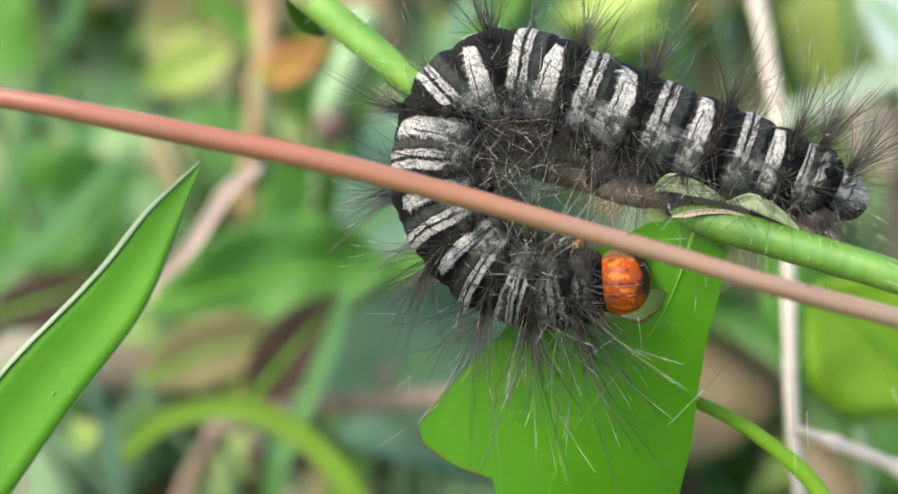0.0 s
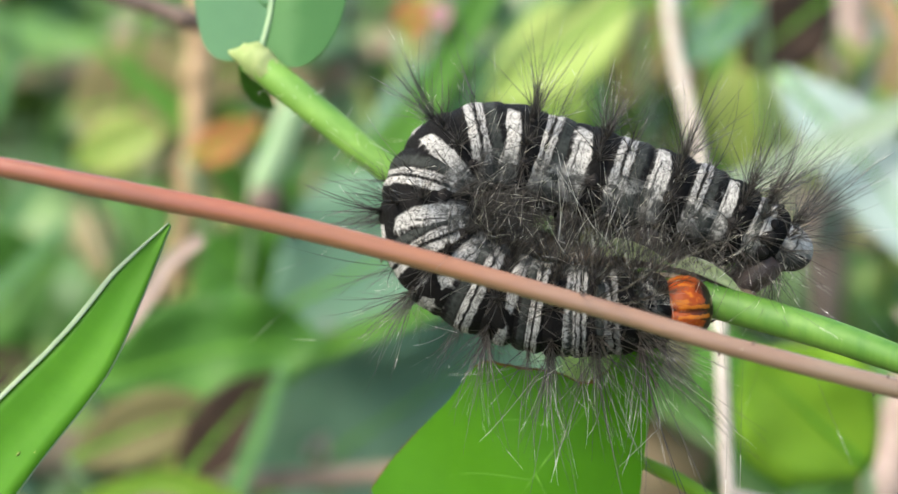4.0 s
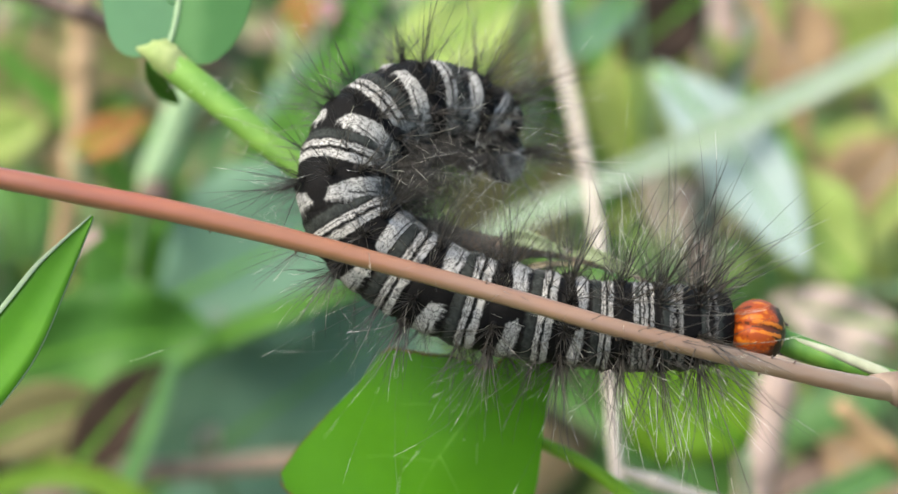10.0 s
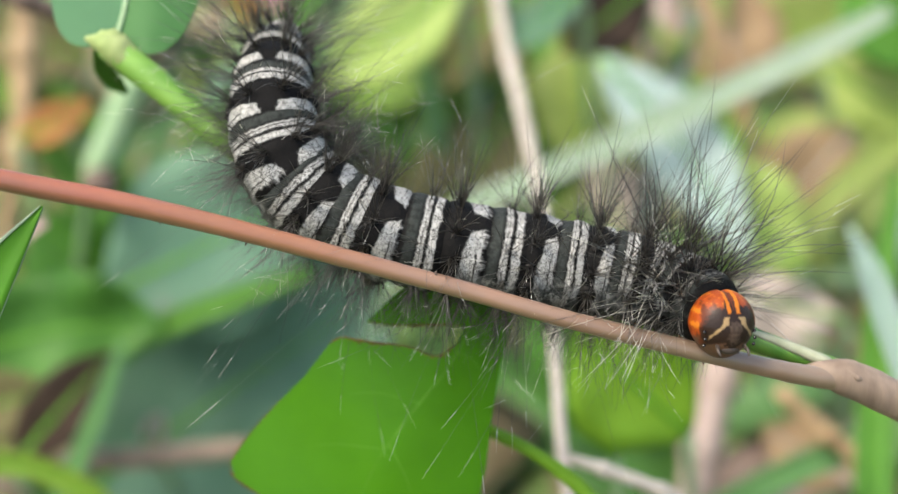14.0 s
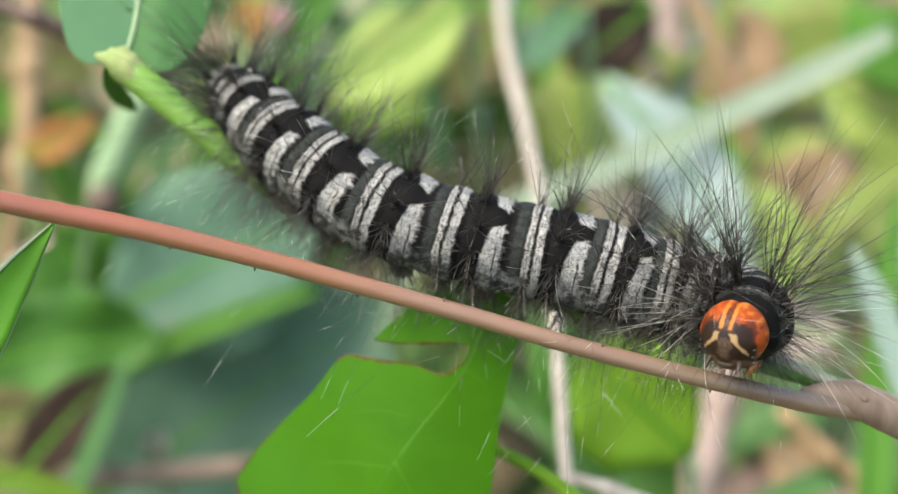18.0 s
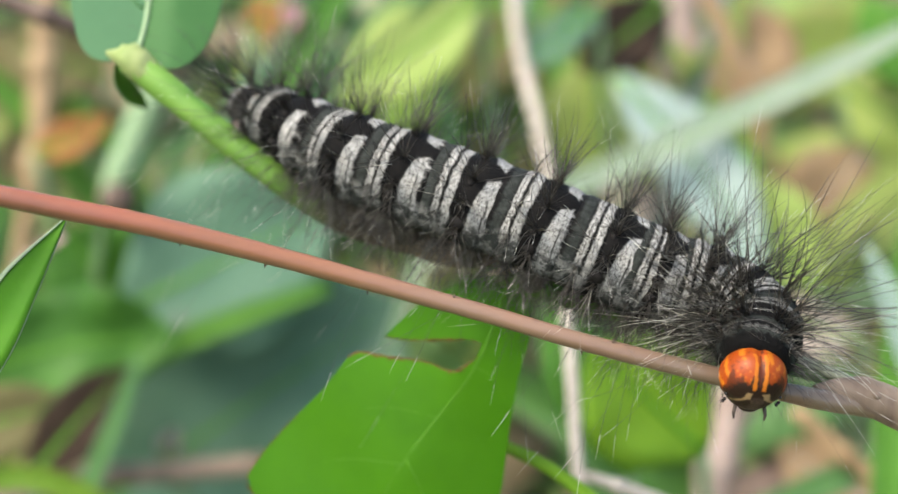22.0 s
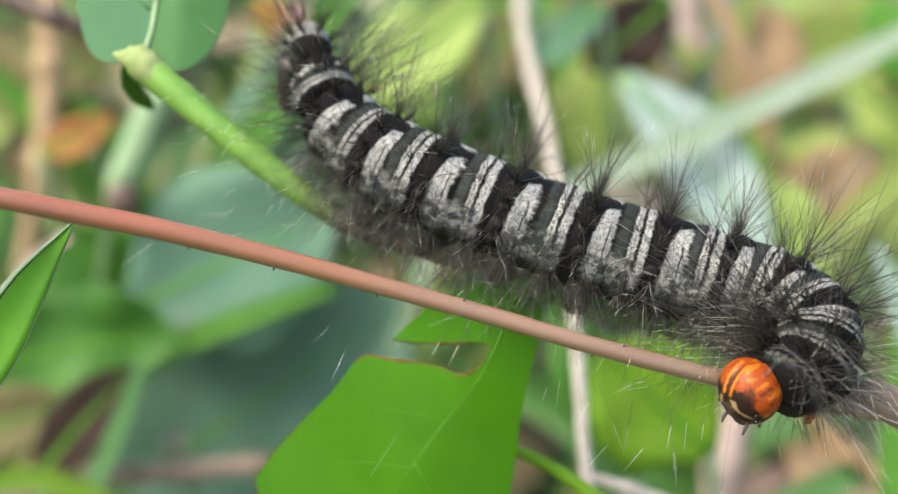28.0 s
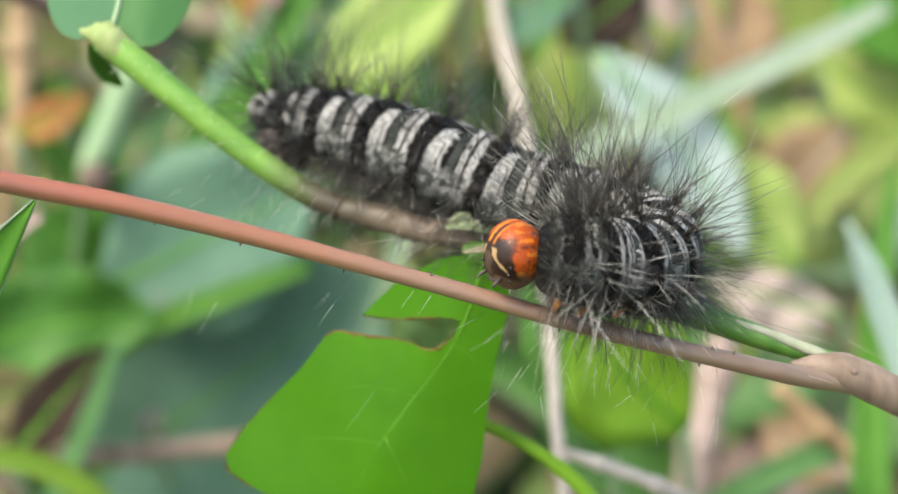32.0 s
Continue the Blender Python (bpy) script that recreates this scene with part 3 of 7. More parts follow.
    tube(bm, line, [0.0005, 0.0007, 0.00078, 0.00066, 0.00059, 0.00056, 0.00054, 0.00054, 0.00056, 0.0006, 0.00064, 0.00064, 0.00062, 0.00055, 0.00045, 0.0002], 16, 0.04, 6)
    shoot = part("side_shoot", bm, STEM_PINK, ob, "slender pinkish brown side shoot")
    rnd = random.Random(3)
    for k in range(9):
        q = line[rnd.randrange(24, 80)]
        bm = bmesh.new()
        tip = q + Vector((rnd.uniform(-0.3, 0.3), -0.2, rnd.choice((-1, 1)))).normalized() * 0.0008
        tube(bm, [q, q * 0.5 + tip * 0.5, tip], [0.00012, 0.0001, 0.00004], 5)
        part("thorn", bm, STEM_BROWN, shoot)
    bm = bmesh.new()
    tube(bm, glide([at(p) for p in ((-24.8, 9, 13.9), (-23.9, 8.4, 13.6), (-23, 7.9, 13.4), (-22.3, 7.9, 12.8), (-21.5, 8, 12.1))], 4), [0.00015, 0.00055, 0.00105, 0.0011, 0.0009], 16, 0.16, 9)
    part("joint", bm, SHEATH_GREEN, ob, "pale swollen joint")
    rnd = random.Random(8)
    bm = bmesh.new()
    for k in range(90):
        q = upper[rnd.randrange(2, len(upper))]
        d = (Vector((rnd.uniform(-1, 1), rnd.uniform(-1, 0.3), rnd.uniform(-1, 1)))).normalized()
        tube(bm, [q + d * 0.0006, q + d * 0.0012, q + d * 0.0018], [0.00002, 0.000016, 0.000006], 3)
    part("down", bm, HAIR_PALE, ob, "fine pale down")
    return shoot


side_shoot = main_stem()


def flat_leaf(name, outline, parent, material, label, depth_of, thick=0.00022, cuts=3):
    """A leaf cut to an outline of plan x and z; depth_of gives its plan y."""
    bm = bmesh.new()
    vs = [bm.verts.new((x, 0, z)) for x, z in outline]
    edges = [bm.edges.new((a, b)) for a, b in zip(vs, vs[1:] + vs[:1])]
    bmesh.ops.triangle_fill(bm, edges=edges, use_beauty=True)
    for _ in range(cuts):
        long = [e for e in bm.edges if e.calc_length() > 1.2]
        bmesh.ops.subdivide_edges(bm, edges=long, cuts=1)
        bmesh.ops.triangulate(bm, faces=[f for f in bm.faces if len(f.verts) > 3])
    for v in bm.verts:
        v.co.y = depth_of(v.co.x, v.co.z)
    front = list(bm.faces)
    made = bmesh.ops.duplicate(bm, geom=list(bm.verts) + list(bm.edges) + front)
    for v in [g for g in made["geom"] if isinstance(g, bmesh.types.BMVert)]:
        v.co.y += thick * 1000
    rim = [e for e in bm.edges if len(e.link_faces) == 1]
    bmesh.ops.bridge_loops(bm, edges=rim)
    for e in bm.edges:
        if len(e.link_faces) == 2 and e.calc_face_angle(0.0) > 1.0:
            e.smooth = False
    for v in bm.verts:
        v.co = at(v.co)
    return part(name, bm, material, parent, label)


def xz(points):
    return [(p[0], p[2]) for p in points]


# ---- the chewed leaf under the animal ----
def chewed_leaf():
    foot = at((2.4, 6.2, -1.7))
    ob = thing("chewed_leaf", foot, "bright green leaf with a brown-rimmed bite, hanging from the stem", "leaf")
    def deep(x, z):
        off = (x - 2.4) * 0.897 - (z + 1) * 0.442
        return 6.0 + 0.16 * (-5 - z) + 0.13 * math.hypot(off, 0.5) + 0.02 * off + 0.18 * math.sin(x * 0.55 + z * 0.4)
    bite = [(-5.7, 5, -5), (-4.3, 5, -5.2), (-2.6, 5, -5.2), (-1, 5, -5.1), (0.3, 5, -5.2), (0.7, 5, -5.4), (0.3, 5, -6.4), (-0.3, 5, -6.9), (-1, 5, -7.3), (-1.8, 5, -7.2),
            (-2.6, 5, -6.8), (-3.7, 5, -6.6), (-5, 5, -6.5), (-6.3, 5, -6.3), (-7.4, 5, -6.1), (-8.2, 5, -6.5)]
    rest = [(-9.8, 5, -8.6), (-11.6, 5, -10.4), (-13.5, 5, -12.5), (-14.9, 5, -14.5), (-14.6, 5, -15.6), (-12.6, 5, -16.9), (-10.2, 5, -17.6), (-9.6, 5, -19.6), (-7, 5, -23), (-3.3, 5, -25.9),
            (-0.4, 5, -22.9), (1.4, 5, -18.5), (2.2, 5, -14.9), (2.6, 5, -11.1), (3.1, 5, -7.8), (3.8, 5, -5.2), (4, 5, -3), (3.3, 5, -1.5), (2, 5, -0.9), (-0.6, 5, -1.3), (-3.4, 5, -2.8), (-4.8, 5, -4.1)]
    blade = flat_leaf("leaf_blade", xz(bite + rest), ob, LEAF, "bright green blade with a bite taken out", deep)
    def on(p, lift):
        return at((p[0], deep(p[0], p[2]) + lift, p[2]))
    bm = bmesh.new()
    tube(bm, [on(p, 0.1) for p in glide(bite, 4)], [0.00006, 0.00013, 0.00005, 0.00012, 0.00008, 0.00014, 0.00005], 6, 0.9, 3)
    part("bitten_rim", bm, LEAF_BITTEN, blade, "dried brown bitten rim")
    bm = bmesh.new()
    tube(bm, [on(p, 0.1) for p in glide([(-10.1, 5, -9.1), (-11.6, 5, -10.4), (-13.5, 5, -12.5), (-14.9, 5, -14.5), (-14.6, 5, -15.6), (-12.6, 5, -16.9), (-10.2, 5, -17.6)], 5)], [0.00002, 0.00002, 0.00005, 0.00003, 0.00009, 0.00004, 0.0001], 6, 0.9, 4)
    part("bitten_rim", bm, LEAF_BITTEN, blade, "brown chewed edge")
    bm = bmesh.new()
    tube(bm, [on(p, 0.075) for p in glide([(2.4, 5, -1), (1.2, 5, -4.9), (-0.3, 5, -7.9), (-2.9, 5, -11.3), (-5.5, 5, -15.2), (-7.2, 5, -20.5)], 6)], [0.00016, 0.00011, 0.00009, 0.00007], 6)
    part("midrib", bm, LEAF_RIB, blade, "pale midrib")
    ends = [((0.2, 5, -6.9), (2.6, 5, -9.6)), ((-1.7, 5, -9.8), (2.1, 5, -14.2)), ((-4.2, 5, -13.2), (-1.9, 5, -19.3)), ((-2.2, 5, -10.4), (-8.7, 5, -10.2)), ((-4.4, 5, -13.5), (-12.3, 5, -14.2)), ((-6, 5, -16.4), (-9.4, 5, -18.6))]
    for a, b in ends:
        bm = bmesh.new()
        m = ((a[0] + b[0]) / 2, 0, (a[2] + b[2]) / 2 + 0.6)
        tube(bm, [on(p, 0.03) for p in glide([a, m, b], 5)], [0.00005, 0.00004, 0.00002], 5)
        part("vein", bm, LEAF_RIB, blade)


chewed_leaf()


# ---- leaf pair at the upper joint ----
def joint_leaves():
    for k, pts in enumerate((
            [(-22.8, 8, 13.6), (-25.2, 9, 13.4), (-26.7, 10, 14.2), (-27.6, 11, 16.2), (-28.1, 12, 19.5), (-27.3, 14, 25.2), (-24.3, 15, 28.3), (-22.9, 11.5, 22.2), (-22.4, 9, 16.6)],
            [(-22.7, 8, 13.6), (-22.3, 9, 16.6), (-22.8, 11.5, 22.2), (-24.1, 15, 28.4), (-20.4, 16, 27.7), (-17.8, 15, 23), (-17.2, 13, 18.5), (-17.9, 11, 15), (-19.4, 9.5, 13), (-21.1, 8.5, 12.8)])):
        ob = thing("round_leaf", at((-22.8, 8, 13.5)), "smooth blue-green rounded leaf at the stem joint" if k == 0 else "smooth fresh green rounded leaf at the stem joint", "leaf", "leaves at the joint")
        def deep(x, z):
            return 8.0 + 0.28 * abs(x + 20.5) + 0.25 * (z - 12.5)
        rim = glide(pts + pts[:1], 4)[:-1]
        flat_leaf("leaf_blade", xz(rim), ob, LEAF_JOINT if k == 0 else LEAF_JOINT_GREEN, "", deep)
        if k == 0:
            bm = bmesh.new()
            tube(bm, [at((p[0], deep(p[0], p[2]) - 0.05, p[2])) for p in glide([(-22.8, 8, 13.5), (-22.2, 8, 16.5), (-22.1, 8, 21.4), (-22.5, 8, 26.2)], 5)], [0.00025, 0.00018, 0.0001], 6)
            part("midrib", bm, STEM_PALE, ob, "pale midrib")
        for u in (0.25, 0.45, 0.65):
            a = Vector((-22.6, 0, 14 + 12 * u))
            b = Vector((-27.4 if k == 0 else -17.9, 0, 17 + 13 * u))
            bm = bmesh.new()
            tube(bm, [at((p.x, deep(p.x, p.z) - 0.02, p.z)) for p in glide([a, a * 0.5 + b * 0.5 + Vector((0, 0, 0.5)), b], 4)], [0.00008, 0.00006, 0.00003], 5)
            part("vein", bm, LEAF_JOINT_GREEN, ob)
    ob = thing("small_leaf", at((-23.2, 8.5, 13)), "small dark green leaf under the joint", "leaf")
    bm = bmesh.new()
    ribbon(bm, glide([at(p) for p in ((-24.8, 12, 13.5), (-24.8, 14, 12.6), (-24.5, 16, 11.8), (-24.1, 18, 11.2))], 5), [0.0004, 0.0013, 0.0013, 0.0003], None, 0.3)
    part("leaf_blade", bm, LEAF_MID, ob)


joint_leaves()


# ---- plants behind and beside ----
def grass_blade(label, pts, widths, material, name="grass_blade", fold=0.3, rib=True, root=True, facing=None, group="", wave=0.0, lean=0.02, edge=False):
    line = glide([at(p) for p in pts], 7)
    full = grounded(line, lean) if root else line
    foot = full[-1]
    ob = thing(name, (foot.x, foot.y, foot.z), label, "grass" if name == "grass_blade" else "leaf", group)
    bm = bmesh.new()
    n = len(line)
    wid = list(spread([w / 1000 for w in widths], n)) + [widths[-1] / 1000 * 0.7] * (len(full) - n)
    ribbon(bm, full, wid, facing, fold, 0.00025, 6, 0.0, wave)
    b = part("leaf_blade", bm, material, ob)
    if edge:
        for sgn in (-1, 1):
            bm = bmesh.new()
            rim = []
            for i in range(n):
                d = (full[min(i + 1, n - 1)] - full[max(i - 1, 0)]).normalized()
                side = d.cross(facing or TOWARD).normalized()
                rim.append(full[i] + side * sgn * wid[i] * 0.495 + side.cross(d).normalized() * fold * wid[i] / 2)
            if sgn > 0:
                ribbon(bm, [p + TOWARD * 0.00016 for p in rim], [0.00008, 0.0003, 0.00026, 0.0002, 0.00016], facing, 0.1, 0.00006, 3)
            else:
                tube(bm, rim, [0.00005, 0.00009, 0.00008], 6)
            part("pale_edge", bm, LEAF_WHITE, b, "downy white edge")
    if rib:
        bm = bmesh.new()
        tube(bm, [p + TOWARD * 0.0001 for p in full[1:]], [0.0001, 0.0002, 0.0003], 6)
        part("midrib", bm, material if rib == "own" else LEAF_RIB, b)
    return ob


def stalk(label, pts, radii, material, name="dry_stalk", category="stalk", wobble=0.08, lean=0.02, nodes=()):
    line = grounded(glide([at(p) for p in pts], 7), lean)
    foot = line[-1]
    ob = thing(name, (foot.x, foot.y, foot.z), label, category)
    bm = bmesh.new()
    tube(bm, line, [r / 1000 for r in radii] + [radii[-1] / 1000] * 2, 12, wobble, len(label))
    part("stem", bm, material, ob)
    if not nodes and name in ("dry_stalk", "straw", "stick"):
        for u in (0.22, 0.5):
            k = int(u * len(pts) * 7)
            r = float(spread(radii, 100)[min(99, int(u * 125))]) / 1000
            d = (line[k + 1] - line[k - 1]).normalized()
            bm = bmesh.new()
            tube(bm, [line[k] - d * r * 1.6, line[k] - d * r * 0.5, line[k] + d * r * 0.5, line[k] + d * r * 1.6], [r * 0.9, r * 1.25, r * 1.25, r * 0.9], 10, 0.15, k)
            part("joint", bm, material, ob, "slightly swollen joint")
    for q, r in nodes:
        bm = bmesh.new()
        c = at(q)
        tube(bm, [c + Vector((0, 0, r / 1000)), c, c - Vector((0, 0, r / 1000))], [r / 1600, r / 1000, r / 1600], 10, 0.2)
        part("joint", bm, STEM_BROWN, ob, "dark knotty joint")
    return ob


def herb(label, tip, mid, base, width, material, name="herb_leaf", facing=None, fold=0.25, foot=None, wave=0.03):
    """A leaf from base to tip on a stalk that rises from the soil."""
    line = glide([at(base), at(mid), at(tip)], 8)
    b = line[0]
    foot = Vector((b.x * 1.05, b.y + 0.012, -0.004))
    ob = thing(name, foot, label, "leaf")
    bm = bmesh.new()
    w = width / 1000
    ribbon(bm, line, [w * 0.12, w * 0.62, w * 0.95, w, w * 0.85, w * 0.5, 0.0002], facing, fold, 0.0003, 6, 0.0, wave)
    bl = part("leaf_blade", bm, material, ob)
    bm = bmesh.new()
    tube(bm, [p + TOWARD * 0.0002 for p in line[:-2]], [0.0005, 0.0003, 0.0001], 6)
    part("midrib", bm, LEAF_RIB if material is not LEAF_DRY else STRAW, bl)
    bm = bmesh.new()
    tube(bm, glide([b, (b + foot) / 2 + Vector((0.004, 0.004, 0.006)), foot], 5), [0.0006, 0.0008, 0.001], 8)
    part("petiole", bm, STEM_PALE, ob)
    return ob


# the sharp blade beside the twig
near_blade = grass_blade("broad fresh green grass blade with a pale edge", ((-24.9, -4, 2), (-27.2, -4, -1.4), (-29.8, -4.2, -5.7), (-34.4, -4.6, -11.1), (-39.5, -5, -17.9), (-45.1, -5, -25.6)), [0.15, 2.1, 3.5, 4.4, 5.0, 5.2], LEAF_BLADE, fold=0.2, rib=False, edge=True)
for p, q in (((-32.5, -4.9, -11.3), (-32.3, -4.9, -10.9)), ((-33.5, -4.9, -11.3), (-33.3, -4.9, -11.1))):
    bm = bmesh.new()
    tube(bm, [at(p), at(p) * 0.5 + at(q) * 0.5, at(q)], [0.00004, 0.00009, 0.00003], 6, 0.4, 2)
    part("fleck", bm, LEAF_LIME, near_blade, "small yellow fleck")
grass_blade("pale withered strip of grass", ((-37.4, 45, 2.2), (-40.8, 46, -0.1), (-43.2, 47, -3.3), (-46.5, 48, -7), (-53.7, 50, -12.8), (-64.2, 52, -24.7)), [1.2, 1.5, 1.6, 1.4, 1.0, 0.8], STRAW_PINK, rib=False)
# leaves and blades in the middle distance
herb("bright green rounded leaf on a thin stalk", (12.1, 56, -8), (17.2, 58, -12.9), (24.2, 61, -19.2), 14.4, LEAF_BRIGHT)
grass_blade("blue-green grass blade bent over", ((43.2, 70, 2.2), (45.3, 70, -2.4), (47.5, 70, -8), (50.9, 70, -16.8), (55.9, 70, -29.3)), [0.5, 2.5, 3.2, 3.5, 3.5], LEAF_PALE)
grass_blade("upright fresh green grass blade", ((49.7, 75, 8.4), (48, 74, -3.1), (46.6, 72, -13.8), (45.8, 70, -28)), [1.0, 3.2, 4.2, 4.6], LEAF_MID)
stalk("thin curved green leaf stalk", ((2.4, 12, -12.8), (4.6, 12, -13.8), (7, 12, -15.3), (9.8, 12, -17.8), (12.6, 12, -22.2)), [0.42, 0.46, 0.5, 0.56, 0.6], LEAF_BRIGHT, "thin_stalk")
stalk("pale dry upright straw", ((4.7, 92, 39.1), (5.7, 85, 26.7), (7.8, 75, 14.9), (9.2, 62, 3.6), (9.4, 48, -6.9), (9.4, 38, -16.4), (10, 34, -22.7)), [0.8, 0.78, 0.76, 0.7, 0.64, 0.58, 0.58], STRAW, "straw")
stalk("dry broken straw lying slantwise", ((9.4, 30, -17.3), (12.9, 30, -18.4), (17.1, 30, -20), (24.3, 31, -23.5)), [0.4, 0.55, 0.6, 0.6], STRAW, "straw")
stalk("weathered pinkish upright stalk", ((33.9, 92, -12), (32.3, 90, -17.5), (30.4, 88, -24.2), (28.5, 86, -32.2)), [2.0, 2.1, 2.2, 2.2], STRAW_PINK)
grass_blade("long pale grass blade lying across", ((58.7, 108, 31.7), (47.1, 106, 25.7), (30, 104, 17.5), (14.7, 102, 10.6), (2.7, 100, 5.3), (-6.2, 98, 0.1)), [2.4, 3.6, 3.6, 3.2, 3.0, 2.6], LEAF_MILKY)
herb("broad pale bluish-green herb leaf", (39.6, 106, -2), (31.6, 108, 12.4), (20, 110, 25.8), 11, LEAF_PALE)
herb("pale bluish narrow leaf", (7.6, 110, 26.3), (12.4, 110, 30.7), (17.6, 111, 35.4), 5, LEAF_TEAL)
herb("yellow-green long herb leaf", (-12.2, 128, 16.3), (-2, 128, 27.3), (6.5, 130, 39.6), 15, LEAF_YELLOW)
herb("bright lime green herb leaf", (-15.9, 120, 18.9), (-7.7, 120, 26.3), (1.3, 122, 35.6), 15, LEAF_YELLOW)
herb("yellow-green pointed herb leaf", (-20.4, 124, 24.5), (-12.2, 124, 31.2), (-5.4, 125, 40.1), 10, LEAF_YELLOW)
herb("rust-brown withered curled leaf", (-48.8, 110, 19.6), (-54.2, 110, 16.5), (-59.9, 112, 14.5), 5.5, LEAF_RUST)
herb("small lime green herb leaf", (-66.8, 128, 23.4), (-61.4, 128, 20.1), (-57.2, 129, 18.7), 6, LEAF_ARCH)
stalk("dry tan upright stalk", ((-62, 125, 41.9), (-62.6, 125, 28.5), (-62.9, 125, 18.3), (-64.4, 125, 7.9), (-66.7, 126, -4.4)), [2.0, 1.9, 1.9, 1.6, 1.2], STRAW_DULL)
stalk("thin brown woody twig", ((-33, 48, 19.4), (-37.4, 46, 21.7), (-43.4, 45, 23.8), (-57, 45, 28), (-78.1, 45, 30.6), (-101.8, 45, 14.8), (-112.3, 45, -19.4)), [0.5, 0.85, 0.85, 0.85, 0.9, 0.9, 1.0], STEM_BROWN)
stalk("pale green jointed stalk", ((-38.9, 92, 21.4), (-41.6, 92, 15), (-44.3, 92, 8.5), (-47.2, 98, 2.3), (-50.5, 106, -9.8)), [2.2, 2.1, 2.0, 0.6, 0.5], STEM_PALE, "herb_stalk", nodes=(((-43.7, 92, 7.6), 2.4),))
herb("large smooth blue-green leaf", (-7.9, 104, -5.2), (-25.5, 106, -16.7), (-48.7, 110, -32.6), 42, LEAF_TEAL, wave=0.06)
herb("large deep green smooth leaf", (-16.2, 95, 7.3), (-29.3, 96, 0.8), (-44.3, 98, -6.5), 24, LEAF_TEAL)
herb("bright green toothed leaf", (-34.7, 88, -9.9), (-46.5, 88, -10.2), (-65.3, 88, -15), 15, LEAF_DEEP, wave=0.16)
herb("bright green broad herb leaf", (-53.6, 100, 3.8), (-49, 102, -0.7), (-39.8, 105, -6.7), 16, LEAF_DEEP)
grass_blade("soft green slanting grass blade", ((-17.3, 92, -3.1), (-27.2, 92, -6.7), (-36, 93, -10.3), (-43.3, 94, -15), (-50.1, 95, -23.7)), [2.0, 3.0, 3.2, 3.0, 2.6], LEAF_MID)
stalk("slanting reddish brown stem", ((-25.5, 95, -25.5), (-36.4, 95, -26.6), (-47.2, 95, -27.7), (-59.4, 95, -30.9)), [1.2, 1.4, 1.4, 1.4], STEM_BASE, "herb_stalk")
herb("small pinkish withered petal", (-36.9, 98, -21.5), (-38, 98, -23.5), (-38.7, 98, -25.6), 3.2, PETAL, "petal")
grass_blade("arched lime green grass blade", ((-58, 62, -28.6), (-52.8, 61, -24.3), (-45.6, 60, -22.4), (-39.5, 60, -24), (-34.4, 60, -27.8), (-29.8, 60, -34.5)), [1.2, 2.2, 2.6, 2.6, 2.6, 2.6], LEAF_ARCH)
grass_blade("narrow pale blue-green grass blade", ((-72.7, 100, 5), (-82.4, 100, -4.6), (-91.9, 100, -13.2), (-102.9, 100, -23.6)), [1.5, 2.6, 2.8, 2.8], LEAF_SOFT)
grass_blade("pale upright grass blade", ((-88.7, 120, 30), (-93.6, 120, 17.5), (-98.2, 120, 6.5), (-104.2, 120, -5.4)), [2.4, 2.8, 2.8, 2.6], LEAF_SOFT)
herb("big bright lime leaf", (76.4, 150, 9.5), (59.5, 150, 9.5), (43, 152, 2.9), 26, LEAF_LIME)
herb("light lime green leaf", (78.6, 160, 40.1), (60, 160, 36.2), (41.9, 162, 31.5), 18, LEAF_LIME)
herb("light green rounded leaf", (10.9, 150, 26.3), (20.2, 150, 28.2), (32.6, 152, 27.5), 20, LEAF_LIME)
herb("tan withered broad leaf", (47.3, 145, 23.9), (44.5, 145, 32.2), (42.1, 147, 43.5), 17, LEAF_DRY)
herb("olive yellow withered broad leaf", (-73.9, 140, 35.1), (-64.9, 140, 31.5), (-57.3, 142, 29.1), 13, LEAF_OLIVE)
herb("large olive yellow withered leaf", (-67.4, 150, 24.4), (-79.2, 150, 27.3), (-93.1, 152, 24.8), 20, LEAF_OLIVE)
herb("fresh lime green leaf", (-67.6, 125, 19.5), (-73.8, 125, 17.8), (-82.7, 127, 14.6), 9, LEAF_LIME)
herb("fresh green broad leaf", (-91.8, 110, 15.9), (-97.9, 110, 20.7), (-108.7, 112, 27.6), 18, LEAF_MID)
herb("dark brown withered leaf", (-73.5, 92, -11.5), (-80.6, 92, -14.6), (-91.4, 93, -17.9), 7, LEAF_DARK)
# leaf added so that its colour gives the dark green shadows here
herb("dark green herb leaf added as shadow", (-89, 140, 1.7), (-100.8, 140, -4), (-116, 142, -10.9), 22, LEAF_DEEP)
# this leaf and the next are added to darken the left side
herb("dark brown leaf added to darken the thicket", (-101.5, 150, -29.5), (-111.9, 150, -23.9), (-125.7, 152, -20.5), 18, LEAF_DARK)
herb("dark brown leaf added to darken the thicket", (-67, 150, -51.2), (-81, 150, -48.1), (-96.1, 152, -51.2), 18, LEAF_DARK)
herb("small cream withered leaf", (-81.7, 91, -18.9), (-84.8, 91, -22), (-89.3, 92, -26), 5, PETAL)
# dark leaf put where there is only a shaded gap
herb("dark brown leaf added to darken the thicket", (-39.6, 84, -12.4), (-45.5, 84, -18.6), (-52, 84, -26.4), 8, LEAF_DARK)
